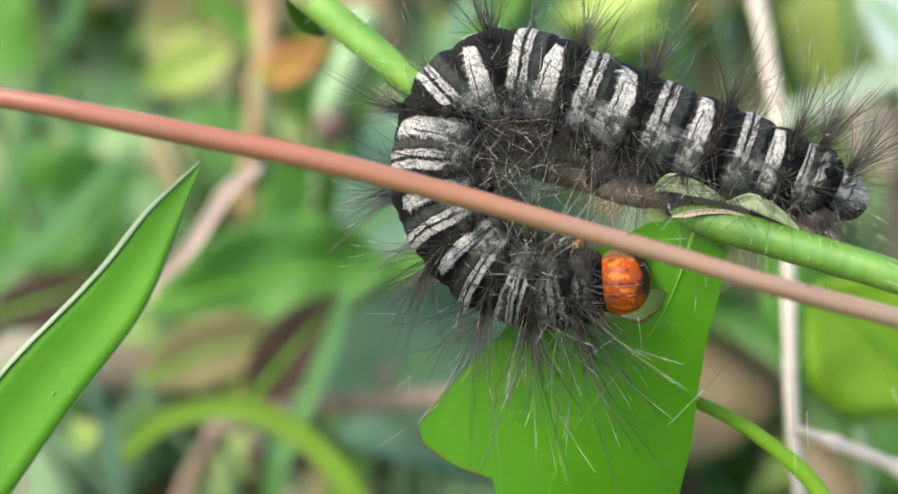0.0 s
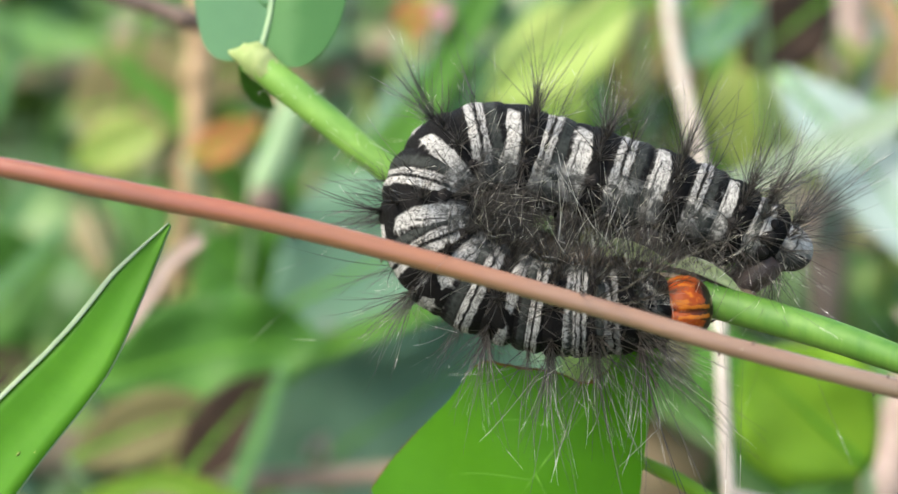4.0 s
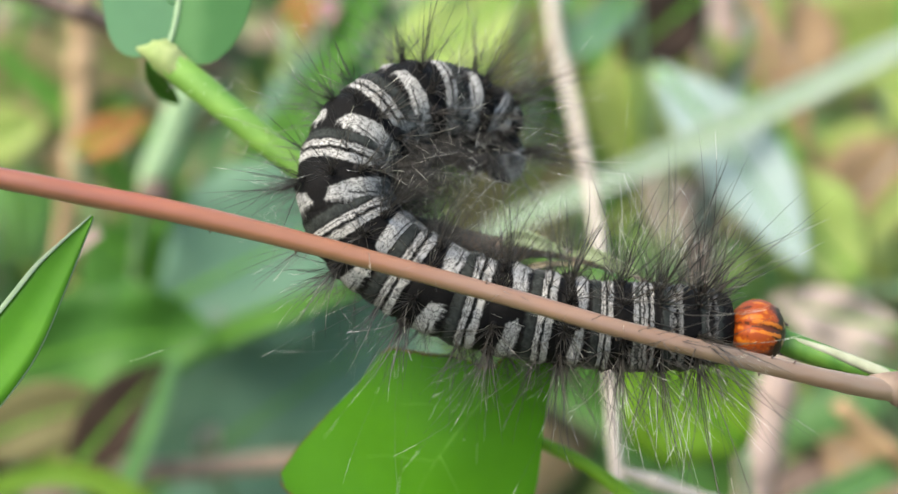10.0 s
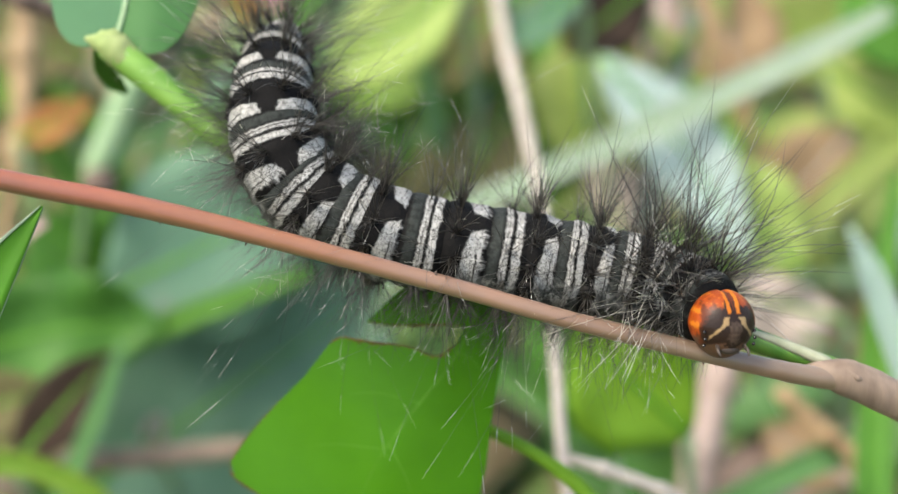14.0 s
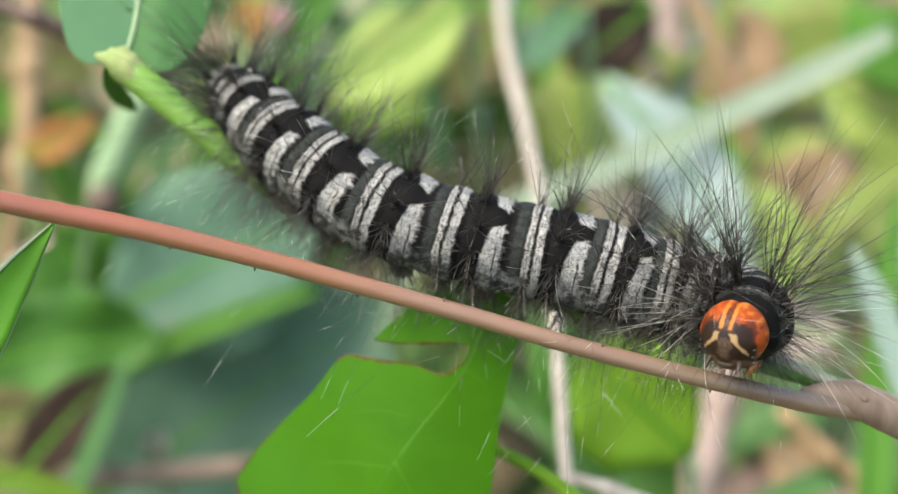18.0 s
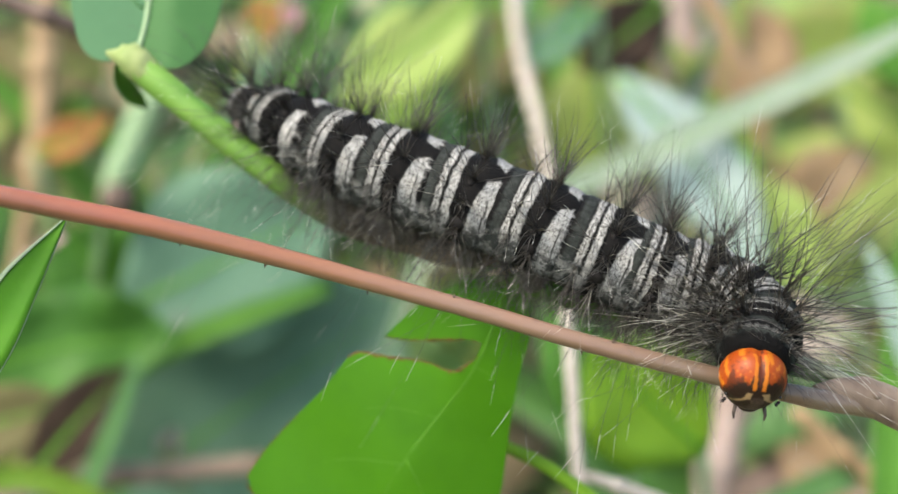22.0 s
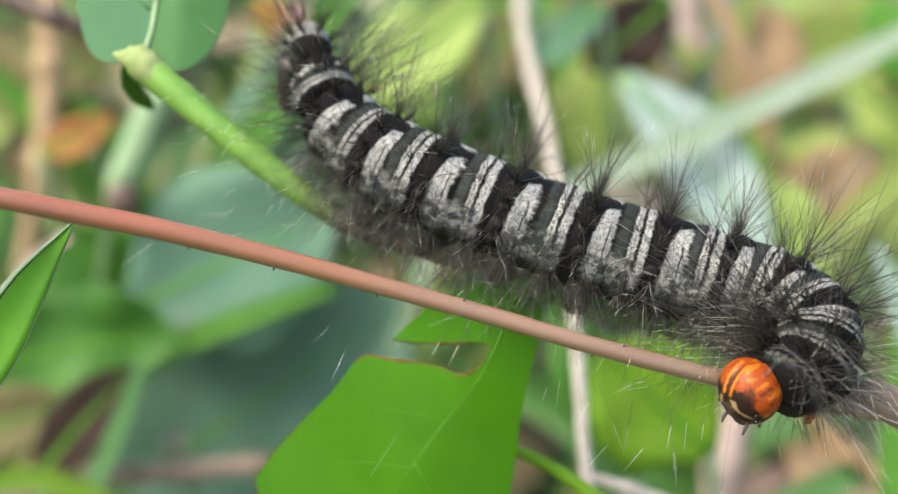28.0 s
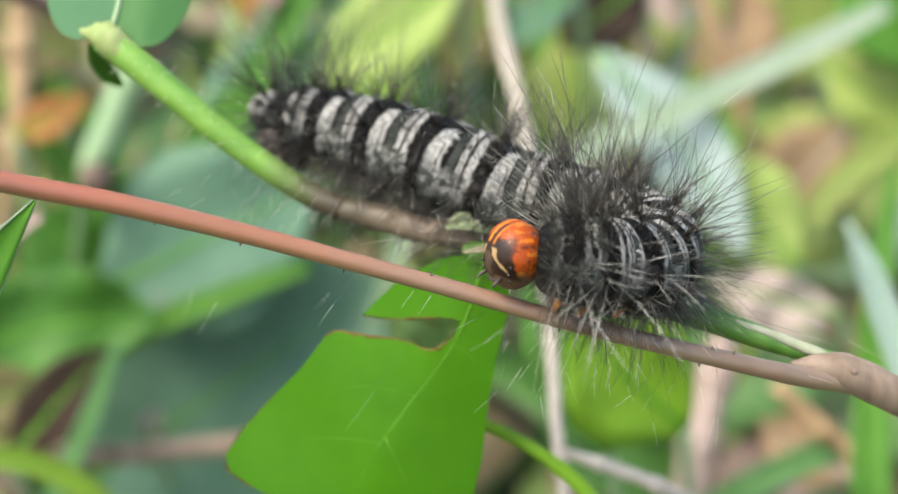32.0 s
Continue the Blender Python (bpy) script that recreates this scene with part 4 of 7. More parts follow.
herb("olive brown withered leaf", (-46.5, 86, -17.4), (-55.5, 86, -19.5), (-66, 86, -24), 9, LEAF_OLIVE)
grass_blade("narrow dull blue-green grass blade", ((-38.2, 80, -11.6), (-40.4, 80, -18), (-43.6, 80, -25.8), (-46.5, 80, -32)), [1.0, 2.2, 2.5, 2.4], LEAF_SOFT)
grass_blade("tall mid green grass blade", ((-14.4, 102, 40.4), (-19.4, 102, 31.5), (-24.8, 102, 21.8), (-30.2, 102, 10)), [3.8, 4.6, 4.2, 2.4], LEAF_MID)
herb("smooth dull blue-green herb leaf", (-36.5, 116, 9), (-28.5, 116, 19.4), (-20.4, 117, 32.5), 12, LEAF_TEAL)
herb("olive withered broad herb leaf", (-8.5, 120, -3.2), (1.3, 122, 8.4), (8, 124, 19.3), 16, LEAF_OLIVE)
herb("light olive broad herb leaf", (18.2, 126, 11), (19, 126, 21.1), (18.4, 128, 31.5), 16, LEAF_LIME)
herb("pale lime soft herb leaf", (-18.5, 104, 21.3), (-8.6, 104, 27.3), (1.2, 106, 35.2), 12, LEAF_SUNLIT)
herb("tan withered lying leaf", (46, 130, 2.7), (52.8, 130, 9.5), (60.2, 132, 17.4), 15, LEAF_DRY)
# dark leaf added to deepen the hole behind it
herb("dark brown leaf added to darken the thicket", (15.6, 118, 27.2), (21, 118, 31.6), (28, 120, 37.6), 11, LEAF_DARK)
herb("olive brown withered herb leaf", (-2.6, 118, 21.6), (1.9, 118, 28.2), (7.2, 119, 35.4), 9.5, LEAF_OLIVE)
herb("small yellow-green bud leaf", (-64.4, 70, -26.5), (-65.8, 70, -27.6), (-67.5, 70, -28.6), 3.5, LEAF_LIME)
herb("dull green herb leaf in the shade", (7.6, 62, -4.6), (12.4, 62, -12), (17, 63, -22), 9, LEAF_DEEP)
herb("light brown withered leaf", (49, 140, -24.1), (55.2, 140, -20.5), (64.8, 142, -18.9), 12, LEAF_DRY)
# dark brown stalk in place of a gap; its shade is in the colour
stalk("dark brown rotting stalk", ((-57.3, 125, -14.1), (-59, 125, -22.5), (-60.7, 125, -30.9), (-62.4, 125, -39.3)), [2.4, 3.4, 3.6, 3.5], STEM_BROWN)
herb("papery pale withered petal", (31.3, 88, -4.8), (38.6, 88, -6.7), (47.9, 89, -9), 6.5, PETAL, "petal", wave=0.2)
stalk("dark rotting fallen stick", ((55.8, 125, -25.5), (49.1, 125, -28.8), (42.4, 125, -33.4), (34.9, 125, -39.3)), [3.0, 3.2, 3.4, 3.4], STEM_BROWN, "stick")
grass_blade("slanting green grass blade", ((52, 82, -20.7), (44.7, 82, -24.1), (36.6, 82, -27.8), (28, 83, -33)), [2.5, 3.4, 3.6, 3.6], LEAF_SOFT)
herb("tan withered hanging leaf", (4.1, 140, 36), (3.9, 140, 28.8), (3.3, 142, 21.8), 9, LEAF_DRY)
stalk("thick weathered pinkish stalk", ((34.7, 150, 46), (34, 148, 31.7), (32.6, 145, 19.3), (30.1, 140, 2.8)), [3.2, 3.2, 3.0, 3.0], STRAW_PINK)
herb("bright green broad herb leaf", (70.1, 120, 26.3), (61.9, 120, 31.2), (56.7, 122, 38.1), 12, LEAF_MID)
herb("yellow-green broad herb leaf", (68.4, 125, 16.9), (61.7, 125, 21.9), (55.2, 126, 26.2), 12, LEAF_LIME)
# dark leaf standing in for a dark hole in the thicket
herb("dark brown leaf added to darken the thicket", (30.8, 160, 31.3), (25.9, 160, 36.2), (21.2, 162, 43.3), 14, LEAF_DARK)
herb("small orange withered petal", (-24.4, 100, 33.4), (-26.6, 100, 31.6), (-28.8, 100, 29.7), 5, LEAF_RUST, "petal")
herb("small fresh pink petal", (-22.1, 100, 33.1), (-23.3, 100, 31.9), (-24.4, 100, 30.5), 3, PETAL_PINK, "petal")

herb("pale yellow-green broad leaf", (34.2, 112.0, 12.8), (40.3, 112.0, 5.1), (48.0, 112.0, -3.3), 14, LEAF_SUNLIT)
herb("pale pinkish withered leaf", (21.2, 125.0, 13.8), (23.0, 125.0, 8.3), (24.6, 126.0, 0.4), 6.5, PETAL)
herb("yellowish green soft herb leaf", (-0.2, 132.0, 26.0), (5.8, 132.0, 19.9), (15.0, 133.0, 13.4), 13, LEAF_YELLOW)
herb("tan withered crumpled leaf", (38.9, 95, -22.7), (44, 95, -25.6), (51.2, 96, -30.2), 9, LEAF_DRY, wave=0.1)
herb("pinkish tan withered leaf", (36.1, 100, -6.3), (42.1, 100, -9.6), (48.8, 101, -13.3), 8, PETAL)
stalk("dry tan straw lying slantwise", ((37.5, 80, -16.6), (39.3, 80, -17.9), (43.6, 80, -21.8), (51, 80, -27.7)), [0.7, 0.9, 1.0, 1.0], STRAW_DULL, "straw")


def strewn():
    """Loose grass blades of the thicket behind, mixed by stretch of the bank."""
    rnd = random.Random(44)
    zones = (((-75, -25), (-10, 45), (LEAF_MID, LEAF_OLIVE, LEAF_MID, LEAF_LIME, LEAF_SOFT)), ((-70, -20), (-60, -5), (LEAF_MID, LEAF_TEAL, LEAF_MID, LEAF_DARK, STEM_BASE)),
             ((-20, 15), (10, 45), (LEAF_LIME, LEAF_MID, LEAF_PALE, LEAF_SOFT)), ((15, 75), (5, 50), (LEAF_LIME, LEAF_PALE, LEAF_DRY, LEAF_LIME, STRAW_PINK)),
             ((15, 75), (-50, 0), (LEAF_DRY, LEAF_MID, STRAW_PINK, LEAF_PALE, LEAF_DARK)))
    names = {LEAF_MID: "mid green", LEAF_DRY: "dry tan", LEAF_PALE: "pale blue-green", LEAF_LIME: "lime green", LEAF_OLIVE: "olive yellow", LEAF_SOFT: "soft green", LEAF_TEAL: "dark blue-green",
             LEAF_DARK: "dark brown rotting", STEM_BASE: "reddish brown", STRAW_PINK: "weathered pinkish"}
    for k in range(60):
        (x0, x1), (z0, z1), mats = zones[k % 5]
        y = rnd.uniform(105, 175)
        x, z = rnd.uniform(x0, x1) * (1 + y / 400), rnd.uniform(z0, z1) * (1 + y / 300)
        a = rnd.uniform(0.2, 2.9)
        d = Vector((math.cos(a), rnd.uniform(-0.2, 0.2), math.sin(a)))
        half = rnd.uniform(10, 26)
        c = Vector((x, y, z))
        pts = [c + d * half, c + Vector((0, 0, 2)), c - d * half + Vector((0, 0, -2)), c - d * half * 1.8 + Vector((0, 4, -14))]
        w = rnd.uniform(1.6, 4.5)
        m = mats[rnd.randrange(len(mats))]
        grass_blade(names[m] + " grass blade in the thicket", [tuple(p) for p in pts], [w * 0.2, w, w, w * 0.8], m, group="thicket grass", fold=0.3, rib="own")


strewn()

# ---- the animal ----
def caterpillar():
    ob = new("caterpillar")
    ob.empty_display_size = 0.005
    ob.matrix_world = PLAN
    tagged(ob, "black and white banded caterpillar with orange head and long hairs", "caterpillar")
    rnd = random.Random(21)
    pieces = []

    # head
    bm = bmesh.new()
    tint = bm.loops.layers.float_color.new("tint")
    bmesh.ops.create_uvsphere(bm, u_segments=180, v_segments=120, radius=1.0)
    orange, ink, cream, brown = (0.34, 0.056, 0.005), (0.014, 0.008, 0.005), (0.35, 0.235, 0.11), (0.12, 0.065, 0.036)

    def blend(c0, c1, k):
        k = min(1.0, max(0.0, k))
        k = k * k * (3 - 2 * k)
        return tuple(u + (v - u) * k for u, v in zip(c0, c1))

    def face_colour(n):
        x, y, z = n[0], abs(n[1]), n[2] - 0.2 * max(0.0, n[0])
        w = 0.13 * noise.noise((n[0] * 4, n[1] * 4, n[2] * 4)) + 0.06 * noise.noise((n[0] * 12, n[1] * 12, n[2] * 12))
        glow, rust = (0.56, 0.165, 0.012), (0.11, 0.022, 0.006)
        streak = noise.noise((math.atan2(n[1], n[2]) * 5, n[0] * 1.6, 4.0)) + 0.5 * noise.noise((n[0] * 9, n[1] * 9, n[2] * 9 + 3))
        c = blend(orange, glow, (streak - 0.1) / 0.35)
        c = blend(c, rust, (-0.34 - streak) / 0.25)
        c = blend(c, brown, (-0.3 + w - z) / 0.2)
        if x > -0.1:
            finger = 0.2 * noise.noise((n[1] * 4.5, 7.0, n[0])) + 0.12 * math.cos(y * 9)
            r = math.hypot(y, (z + 0.34) * 0.92) + w
            cheek = blend(rust, ink, (0.95 - r) / 0.14)
            c = blend(c, cheek, min((1.06 + finger - 0.1 * y - r) / 0.1, (x - 0.06) / 0.12))
            c = blend(c, cheek, min((0.13 + 0.6 * w - abs(y - 0.42)) / 0.08, (0.56 + finger - z) / 0.16, (x - 0.1) / 0.12))
            c = blend(c, glow, min((0.06 + 0.4 * w - abs(y - 0.15)) / 0.03, (z - 0.18) / 0.08))
            c = blend(c, rust, min((0.035 - y) / 0.02, (z - 0.3) / 0.06))
            c = blend(c, cream, min((0.065 + 0.3 * w - abs(z + 0.12 + 0.75 * (y - 0.3))) / 0.03, (y - 0.26) / 0.05, (0.74 - y) / 0.06, (x - 0.05) / 0.1))
            k = 0.5 + 0.5 * noise.noise((n[0] * 11, n[1] * 11, n[2] * 11))
            c = blend(c, (0.03 + 0.08 * k, 0.02 + 0.055 * k, 0.014 + 0.038 * k), (0.29 - r) / 0.06)
            c = blend(c, cream, min((0.105 + 0.5 * w - abs(y - 0.16 - 0.35 * (0.3 - z))) / 0.03, (0.14 - z) / 0.05, (z + 0.16) / 0.06, (x - 0.2) / 0.1))
            c = blend(c, brown, min((-0.58 - z) / 0.08, (r - 0.36) / 0.06))
        return c

    for f in bm.faces:
        for lp in f.loops:
            lp[tint] = (*face_colour(lp.vert.co.normalized()), 1)
    for v in bm.verts:
        n = v.co.copy()
        cleft = 1 - 0.07 * math.exp(-(n.y / 0.12) ** 2) * max(0, n.z)
        v.co = Vector((n.x * 1.76, n.y * 2.0 * (1 + 0.2 * min(0.0, n.z)), n.z * 2.06)) * cleft / 1000
    head = mesh_part("head", bm, HEAD, ob, "glossy orange head with black and cream face marks")
    bm = bmesh.new()
    bmesh.ops.create_uvsphere(bm, u_segments=20, v_segments=12, radius=0.0004)
    for v in bm.verts:
        v.co = Vector((v.co.x * 0.9 + 0.00105, v.co.y * 1.6, v.co.z * 0.8 - 0.00135))
    mesh_part("mouth", bm, MOUTH, head, "brown mouthparts")
    for s in (-1, 1):
        bm = bmesh.new()
        tube(bm, [Vector((0.0012, s * 0.00085, -0.0011)), Vector((0.0016, s * 0.00095, -0.0014)), Vector((0.0018, s * 0.0009, -0.00165))], [0.00013, 0.0001, 0.00005], 8)
        mesh_part("antenna", bm, MOUTH, head, "short pale feeler")
        for k in range(4):
            bm = bmesh.new()
            w = -0.55 + 0.2 * k
            bmesh.ops.create_icosphere(bm, subdivisions=2, radius=0.00011)
            for v in bm.verts:
                v.co += Vector((0.0010 + 0.00014 * math.sin(k * 1.4), s * 0.0016, w * 0.002))
            mesh_part("eye", bm, EYE, head)
    pieces.append(head)

    def hairs(name, parent, root, normal, count, length, dark, spread_, droop=0.15, sweep=(0, 0, 0), stout=1.0, tip=False, pale_tips=0.0, pale_from=12):
        """One tuft of bristles on its wart."""
        bm = bmesh.new()
        for _ in range(count):
            d = (normal + Vector((rnd.gauss(0, 1), rnd.gauss(0, 1), rnd.gauss(0, 1))) * spread_ + Vector(sweep)).normalized()
            n = length * (0.35 + 0.85 * rnd.random() ** 1.3)
            bend = Vector((rnd.gauss(0, 1), rnd.gauss(0, 1), rnd.gauss(0, 1) - 0.4)) * droop * n
            p0 = root + Vector((rnd.gauss(0, 1), rnd.gauss(0, 1), rnd.gauss(0, 1))) * 0.00012
            line = [p0 + d * n * s + bend * s * s for s in ((0, 0.25, 0.5, 0.72, 0.88, 1.0) if tip else (0, 0.2, 0.42, 0.64, 0.84, 1.0))]
            thick = rnd.uniform(0.000013, 0.000022) * stout
            start = len(bm.faces)
            tube(bm, line, [thick * 0.3, thick * 0.35, thick * 0.45, thick * 0.7, thick, thick * 0.4] if tip else [thick, thick * 0.95, thick * 0.85, thick * 0.7, thick * 0.5, thick * 0.2], 3)
            bm.faces.ensure_lookup_table()
            if tip or rnd.random() < pale_tips:
                for k in range(start + 9, start + 15):
                    bm.faces[k].material_index = 1 if k > start + 11 else 0 if tip else 2
            elif rnd.random() > dark:
                for k in range(start + 3, len(bm.faces)):
                    bm.faces[k].material_index = 2 if k < start + pale_from else 1
        return mesh_part(name, bm, (HAIR_DARK, HAIR_PALE, HAIR_MID), parent)

    plan = [("thorax_segment", 2.0, 2.3, "d", 0, 1)]
    for name, length, r0, r1, kind in (("thorax_segment", 0.9, 2.6, 2.65, "c"), ("thorax_segment", 1.1, 2.72, 2.75, "f"), ("body_segment", 1.5, 2.75, 2.78, "b"), ("body_segment", 1.9, 2.85, 2.9, "b"),
                                       *[("body_segment", 2.3, 2.9, 2.92, "b")] * 4, ("body_segment", 2.1, 2.85, 2.8, "b"), ("body_segment", 1.75, 2.65, 2.5, "b")):
        plan += [(name, length, r0, kind, 0.5, 1), (name, length, r1, kind, 0, 0.5)]
    plan += [("tail_segment", 2.2, 2.25, "b", 0, 1), ("tail_segment", 2.0, 1.5, "t", 0, 1)]
    for i, (name, length, rad, kind, s0, s1) in enumerate(plan):
        bm = bmesh.new()
        marks = bm.verts.layers.float_vector.new("marks")
        half = max(1.12 * length, 1.7) if s1 - s0 < 1 else 0.84 * length
        if i == len(plan) - 1:
            half *= 1.05
        sag = 1.2 if 5 < i < len(plan) - 2 else 1.0
        rows_, cols = 22, 56
        rings = []
        for r in range(rows_ + 1):
            u = -math.cos(math.pi * r / rows_)
            rr = rad * (1 - abs(u) ** 2.8) ** (1 / 2.8) if r not in (0, rows_) else 0.02
            if i == len(plan) - 1 and u < 0:
                rr = rad * math.sqrt(max(0.0001, 1 - u * u))
            ring = []
            for j in range(cols):
                w = 2 * math.pi * j / cols
                fold = 1 + 0.018 * math.sin(u * 9 + i) + 0.02 * noise.noise((u * 2, math.cos(w) * 2.5, math.sin(w) * 2.5 + i * 7))
                flank = 1 + 0.05 * math.exp(-((abs(math.atan2(math.sin(w), math.cos(w))) - 1.9) / 0.25) ** 2)
                q = rr * fold * flank
                v = bm.verts.new((half * u / 1000, q * math.sin(w) / 1000, q * (0.97 if math.cos(w) > 0 else sag) * math.cos(w) / 1000))
                ang = abs(math.atan2(math.sin(w), math.cos(w))) / math.pi
                t = min(1.0, max(0.0, (u * half / length) + 0.5)) if i < len(plan) - 1 else max(0.16, 0.5 + 0.5 * u)
                v[marks] = (s0 + (s1 - s0) * t, ang, ((i + 1) // 2) * 0.37)
                ring.append(v)
            rings.append(ring)
        for r0, r1 in zip(rings, rings[1:]):
            for j in range(cols):
                bm.faces.new((r0[j], r0[(j + 1) % cols], r1[(j + 1) % cols], r1[j]))
        bm.faces.new(rings[0][::-1])
        bm.faces.new(rings[-1])
        bmesh.ops.recalc_face_normals(bm, faces=bm.faces)
        seg = mesh_part(name, bm, {"b": SKIN, "f": SKIN_FRONT, "c": SKIN_COLLAR, "d": SKIN_DARK, "t": SKIN_TAIL}[kind], ob,
                        {"b": "white segment with black saddle and flank stripes", "f": "black segment with finely lined white bands", "c": "black segment with a thin grey stripe", "d": "velvety black segment", "t": "dark tail end with a chalky white band"}[kind])
        pieces.append(seg)
        rear = s0 < 0.4
        front_end = max(0.0, 1 - i / 7)
        tail_end = max(0.0, (i - 17) / 6)
        angles = (22, 55, 88, 118, 146) if rear else (38, 75, 104, 132, 160)
        for a in angles:
            for s in (-1, 1):
                w = math.radians(a * s + rnd.uniform(-4, 4))
                nrm = Vector((0, math.sin(w), math.cos(w)))
                x = (-0.28 if rear and i < 21 else 0.05) * length / 1000
                root = Vector((x, 0, 0)) + nrm * rad * 0.97 / 1000
                if a < 70:
                    ln, dark, n = 0.0052 + 0.005 * front_end + 0.0016 * tail_end, 0.97, (26 if rear else 8 if front_end < 0.3 else 3)
                elif a < 110:
                    ln, dark, n = 0.0044 + 0.0028 * front_end + 0.001 * tail_end, 0.9, (15 if rear else 6)
                else:
                    ln, dark, n = 0.005 - 0.0008 * front_end, 0.92, (10 if rear else 4)
                if front_end > 0.3:
                    dark = 0.75 if a > 110 else 0.93 if a < 70 else 0.25
                    n = int(n * (0.72 if a < 70 else 0.95 if a < 110 else 0.9))
                sweep = (0.25 * front_end - 0.35 * tail_end, 0, 0.1)
                hairs("hair_tuft", seg, root, nrm, n, ln, dark, 0.3 + 0.08 * front_end, 0.15, sweep, 1.3 + (0.6 * front_end if a < 70 else -0.25 * front_end), False, 0.12 + 0.2 * front_end + 0.25 * tail_end if a < 70 else 0.35, 6 if front_end > 0.3 and 70 < a < 110 else 12)
        if rear and front_end > 0.3:
            for sgn in (-1, 1):
                w = math.radians(30 * sgn)
                nrm = Vector((0, math.sin(w), math.cos(w)))
                hairs("bristle", seg, nrm * rad * 0.96 / 1000, nrm, 5, 0.0115, 1.0, 0.4, 0.06, (0.2, 0, 0.2), 1.0)
        if rear and i < len(plan) - 1:
            for a, size in ((24, 0.24), (56, 0.3), (84, 0.5), (107, 0.46), (128, 0.4)):
                for sgn in (-1, 1):
                    w = math.radians(a * sgn + rnd.uniform(-3, 3))
                    bm = bmesh.new()
                    bmesh.ops.create_icosphere(bm, subdivisions=2, radius=size / 1000)
                    nrm = Vector((0, math.sin(w), math.cos(w)))
                    for v in bm.verts:
                        lump = 1 + 0.35 * noise.noise(v.co * 2600 + Vector((i * 3.1, a, sgn)))
                        v.co = v.co * lump
                        v.co -= nrm * v.co.dot(nrm) * 0.45
                        v.co += Vector((-0.3 * length / 1000, 0, 0)) + nrm * rad * 0.965 / 1000
                    mesh_part("wart", bm, WART, seg, "velvety black wart" if size > 0.35 else "")
        if rear:
            for a in (92, 116, 140):
                for s in (-1, 1):
                    w = math.radians(a * s + rnd.uniform(-8, 8))
                    nrm = Vector((0, math.sin(w), math.cos(w)))
                    hairs("long_hair", seg, nrm * rad * 0.96 / 1000, nrm, 4 if i > 5 else 2, 0.0076 if i > 5 else 0.0055, 0.25, 0.32, 0.42, (-0.2, 0, 0), 0.75, True)
        for a in (122, 146, 170):
            for s in (-1, 1):
                w = math.radians(a * s + rnd.uniform(-5, 5))
                nrm = Vector((0, math.sin(w), math.cos(w)))
                hairs("belly_hair", seg, nrm * rad * 0.95 / 1000 + Vector((0.2 * length / 1000, 0, 0)), nrm, 34 if 5 < i < 21 else 14, 0.0042 if 5 < i < 21 else 0.0024, 0.97, 0.6, 0.25, (0, 0, 0), 1.25)
        if i == 0:
            for a in (35, 65, 95):
                for s in (-1, 1):
                    w = math.radians(a * s)
                    nrm = Vector((0, math.sin(w), math.cos(w)))
                    hairs("collar_hair", seg, nrm * 0.0021 + Vector((0.0006, 0, 0)), nrm, 22, 0.0054, 0.55, 0.42, 0.16, (0.45, 0, 0.1), 0.85)
        # legs
        if i in (0, 2, 4):
            for s in (-1, 1):
                bm = bmesh.new()
                tube(bm, [Vector((0, s * 0.001, -0.0016)), Vector((0.0001, s * 0.0011, -0.0023)), Vector((0.0003, s * 0.0009, -0.0028)), Vector((0.0004, s * 0.0007, -0.0031))], [0.0004, 0.00034, 0.00022, 0.00005], 8)
                mesh_part("leg", bm, LEG_AMBER, seg, "amber clawed leg")
        if i == len(plan) - 1:
            for s in (-1, 1):
                bm = bmesh.new()
                tube(bm, [Vector((0.0004, s * 0.0008, -0.0008)), Vector((0.0007, s * 0.001, -0.002)), Vector((0.0012, s * 0.0011, -0.0032)), Vector((0.0015, s * 0.0009, -0.0041)), Vector((0.0016, s * 0.0007, -0.0045))], [0.0011, 0.001, 0.0008, 0.0007, 0.00045], 14, 0.1, 3)
                mesh_part("proleg", bm, LEG_TAIL, seg, "dark reddish gripping leg at the tail")
        if i in (12, 14, 16, 18):
            for s in (-1, 1):
                bm = bmesh.new()
                tube(bm, [Vector((0, s * 0.0011, -0.0018)), Vector((0, s * 0.0013, -0.0026)), Vector((0, s * 0.0012, -0.0037)), Vector((0, s * 0.001, -0.0044))], [0.0013, 0.0011, 0.0009, 0.0008], 12, 0.08, i)
                mesh_part("proleg", bm, LEG, seg, "stubby black gripping leg")
    return pieces


body = caterpillar()


def mm(x, y, z, rx, ry, rz):
    return pose(x / 1000, y / 1000, z / 1000, rx, ry, rz)


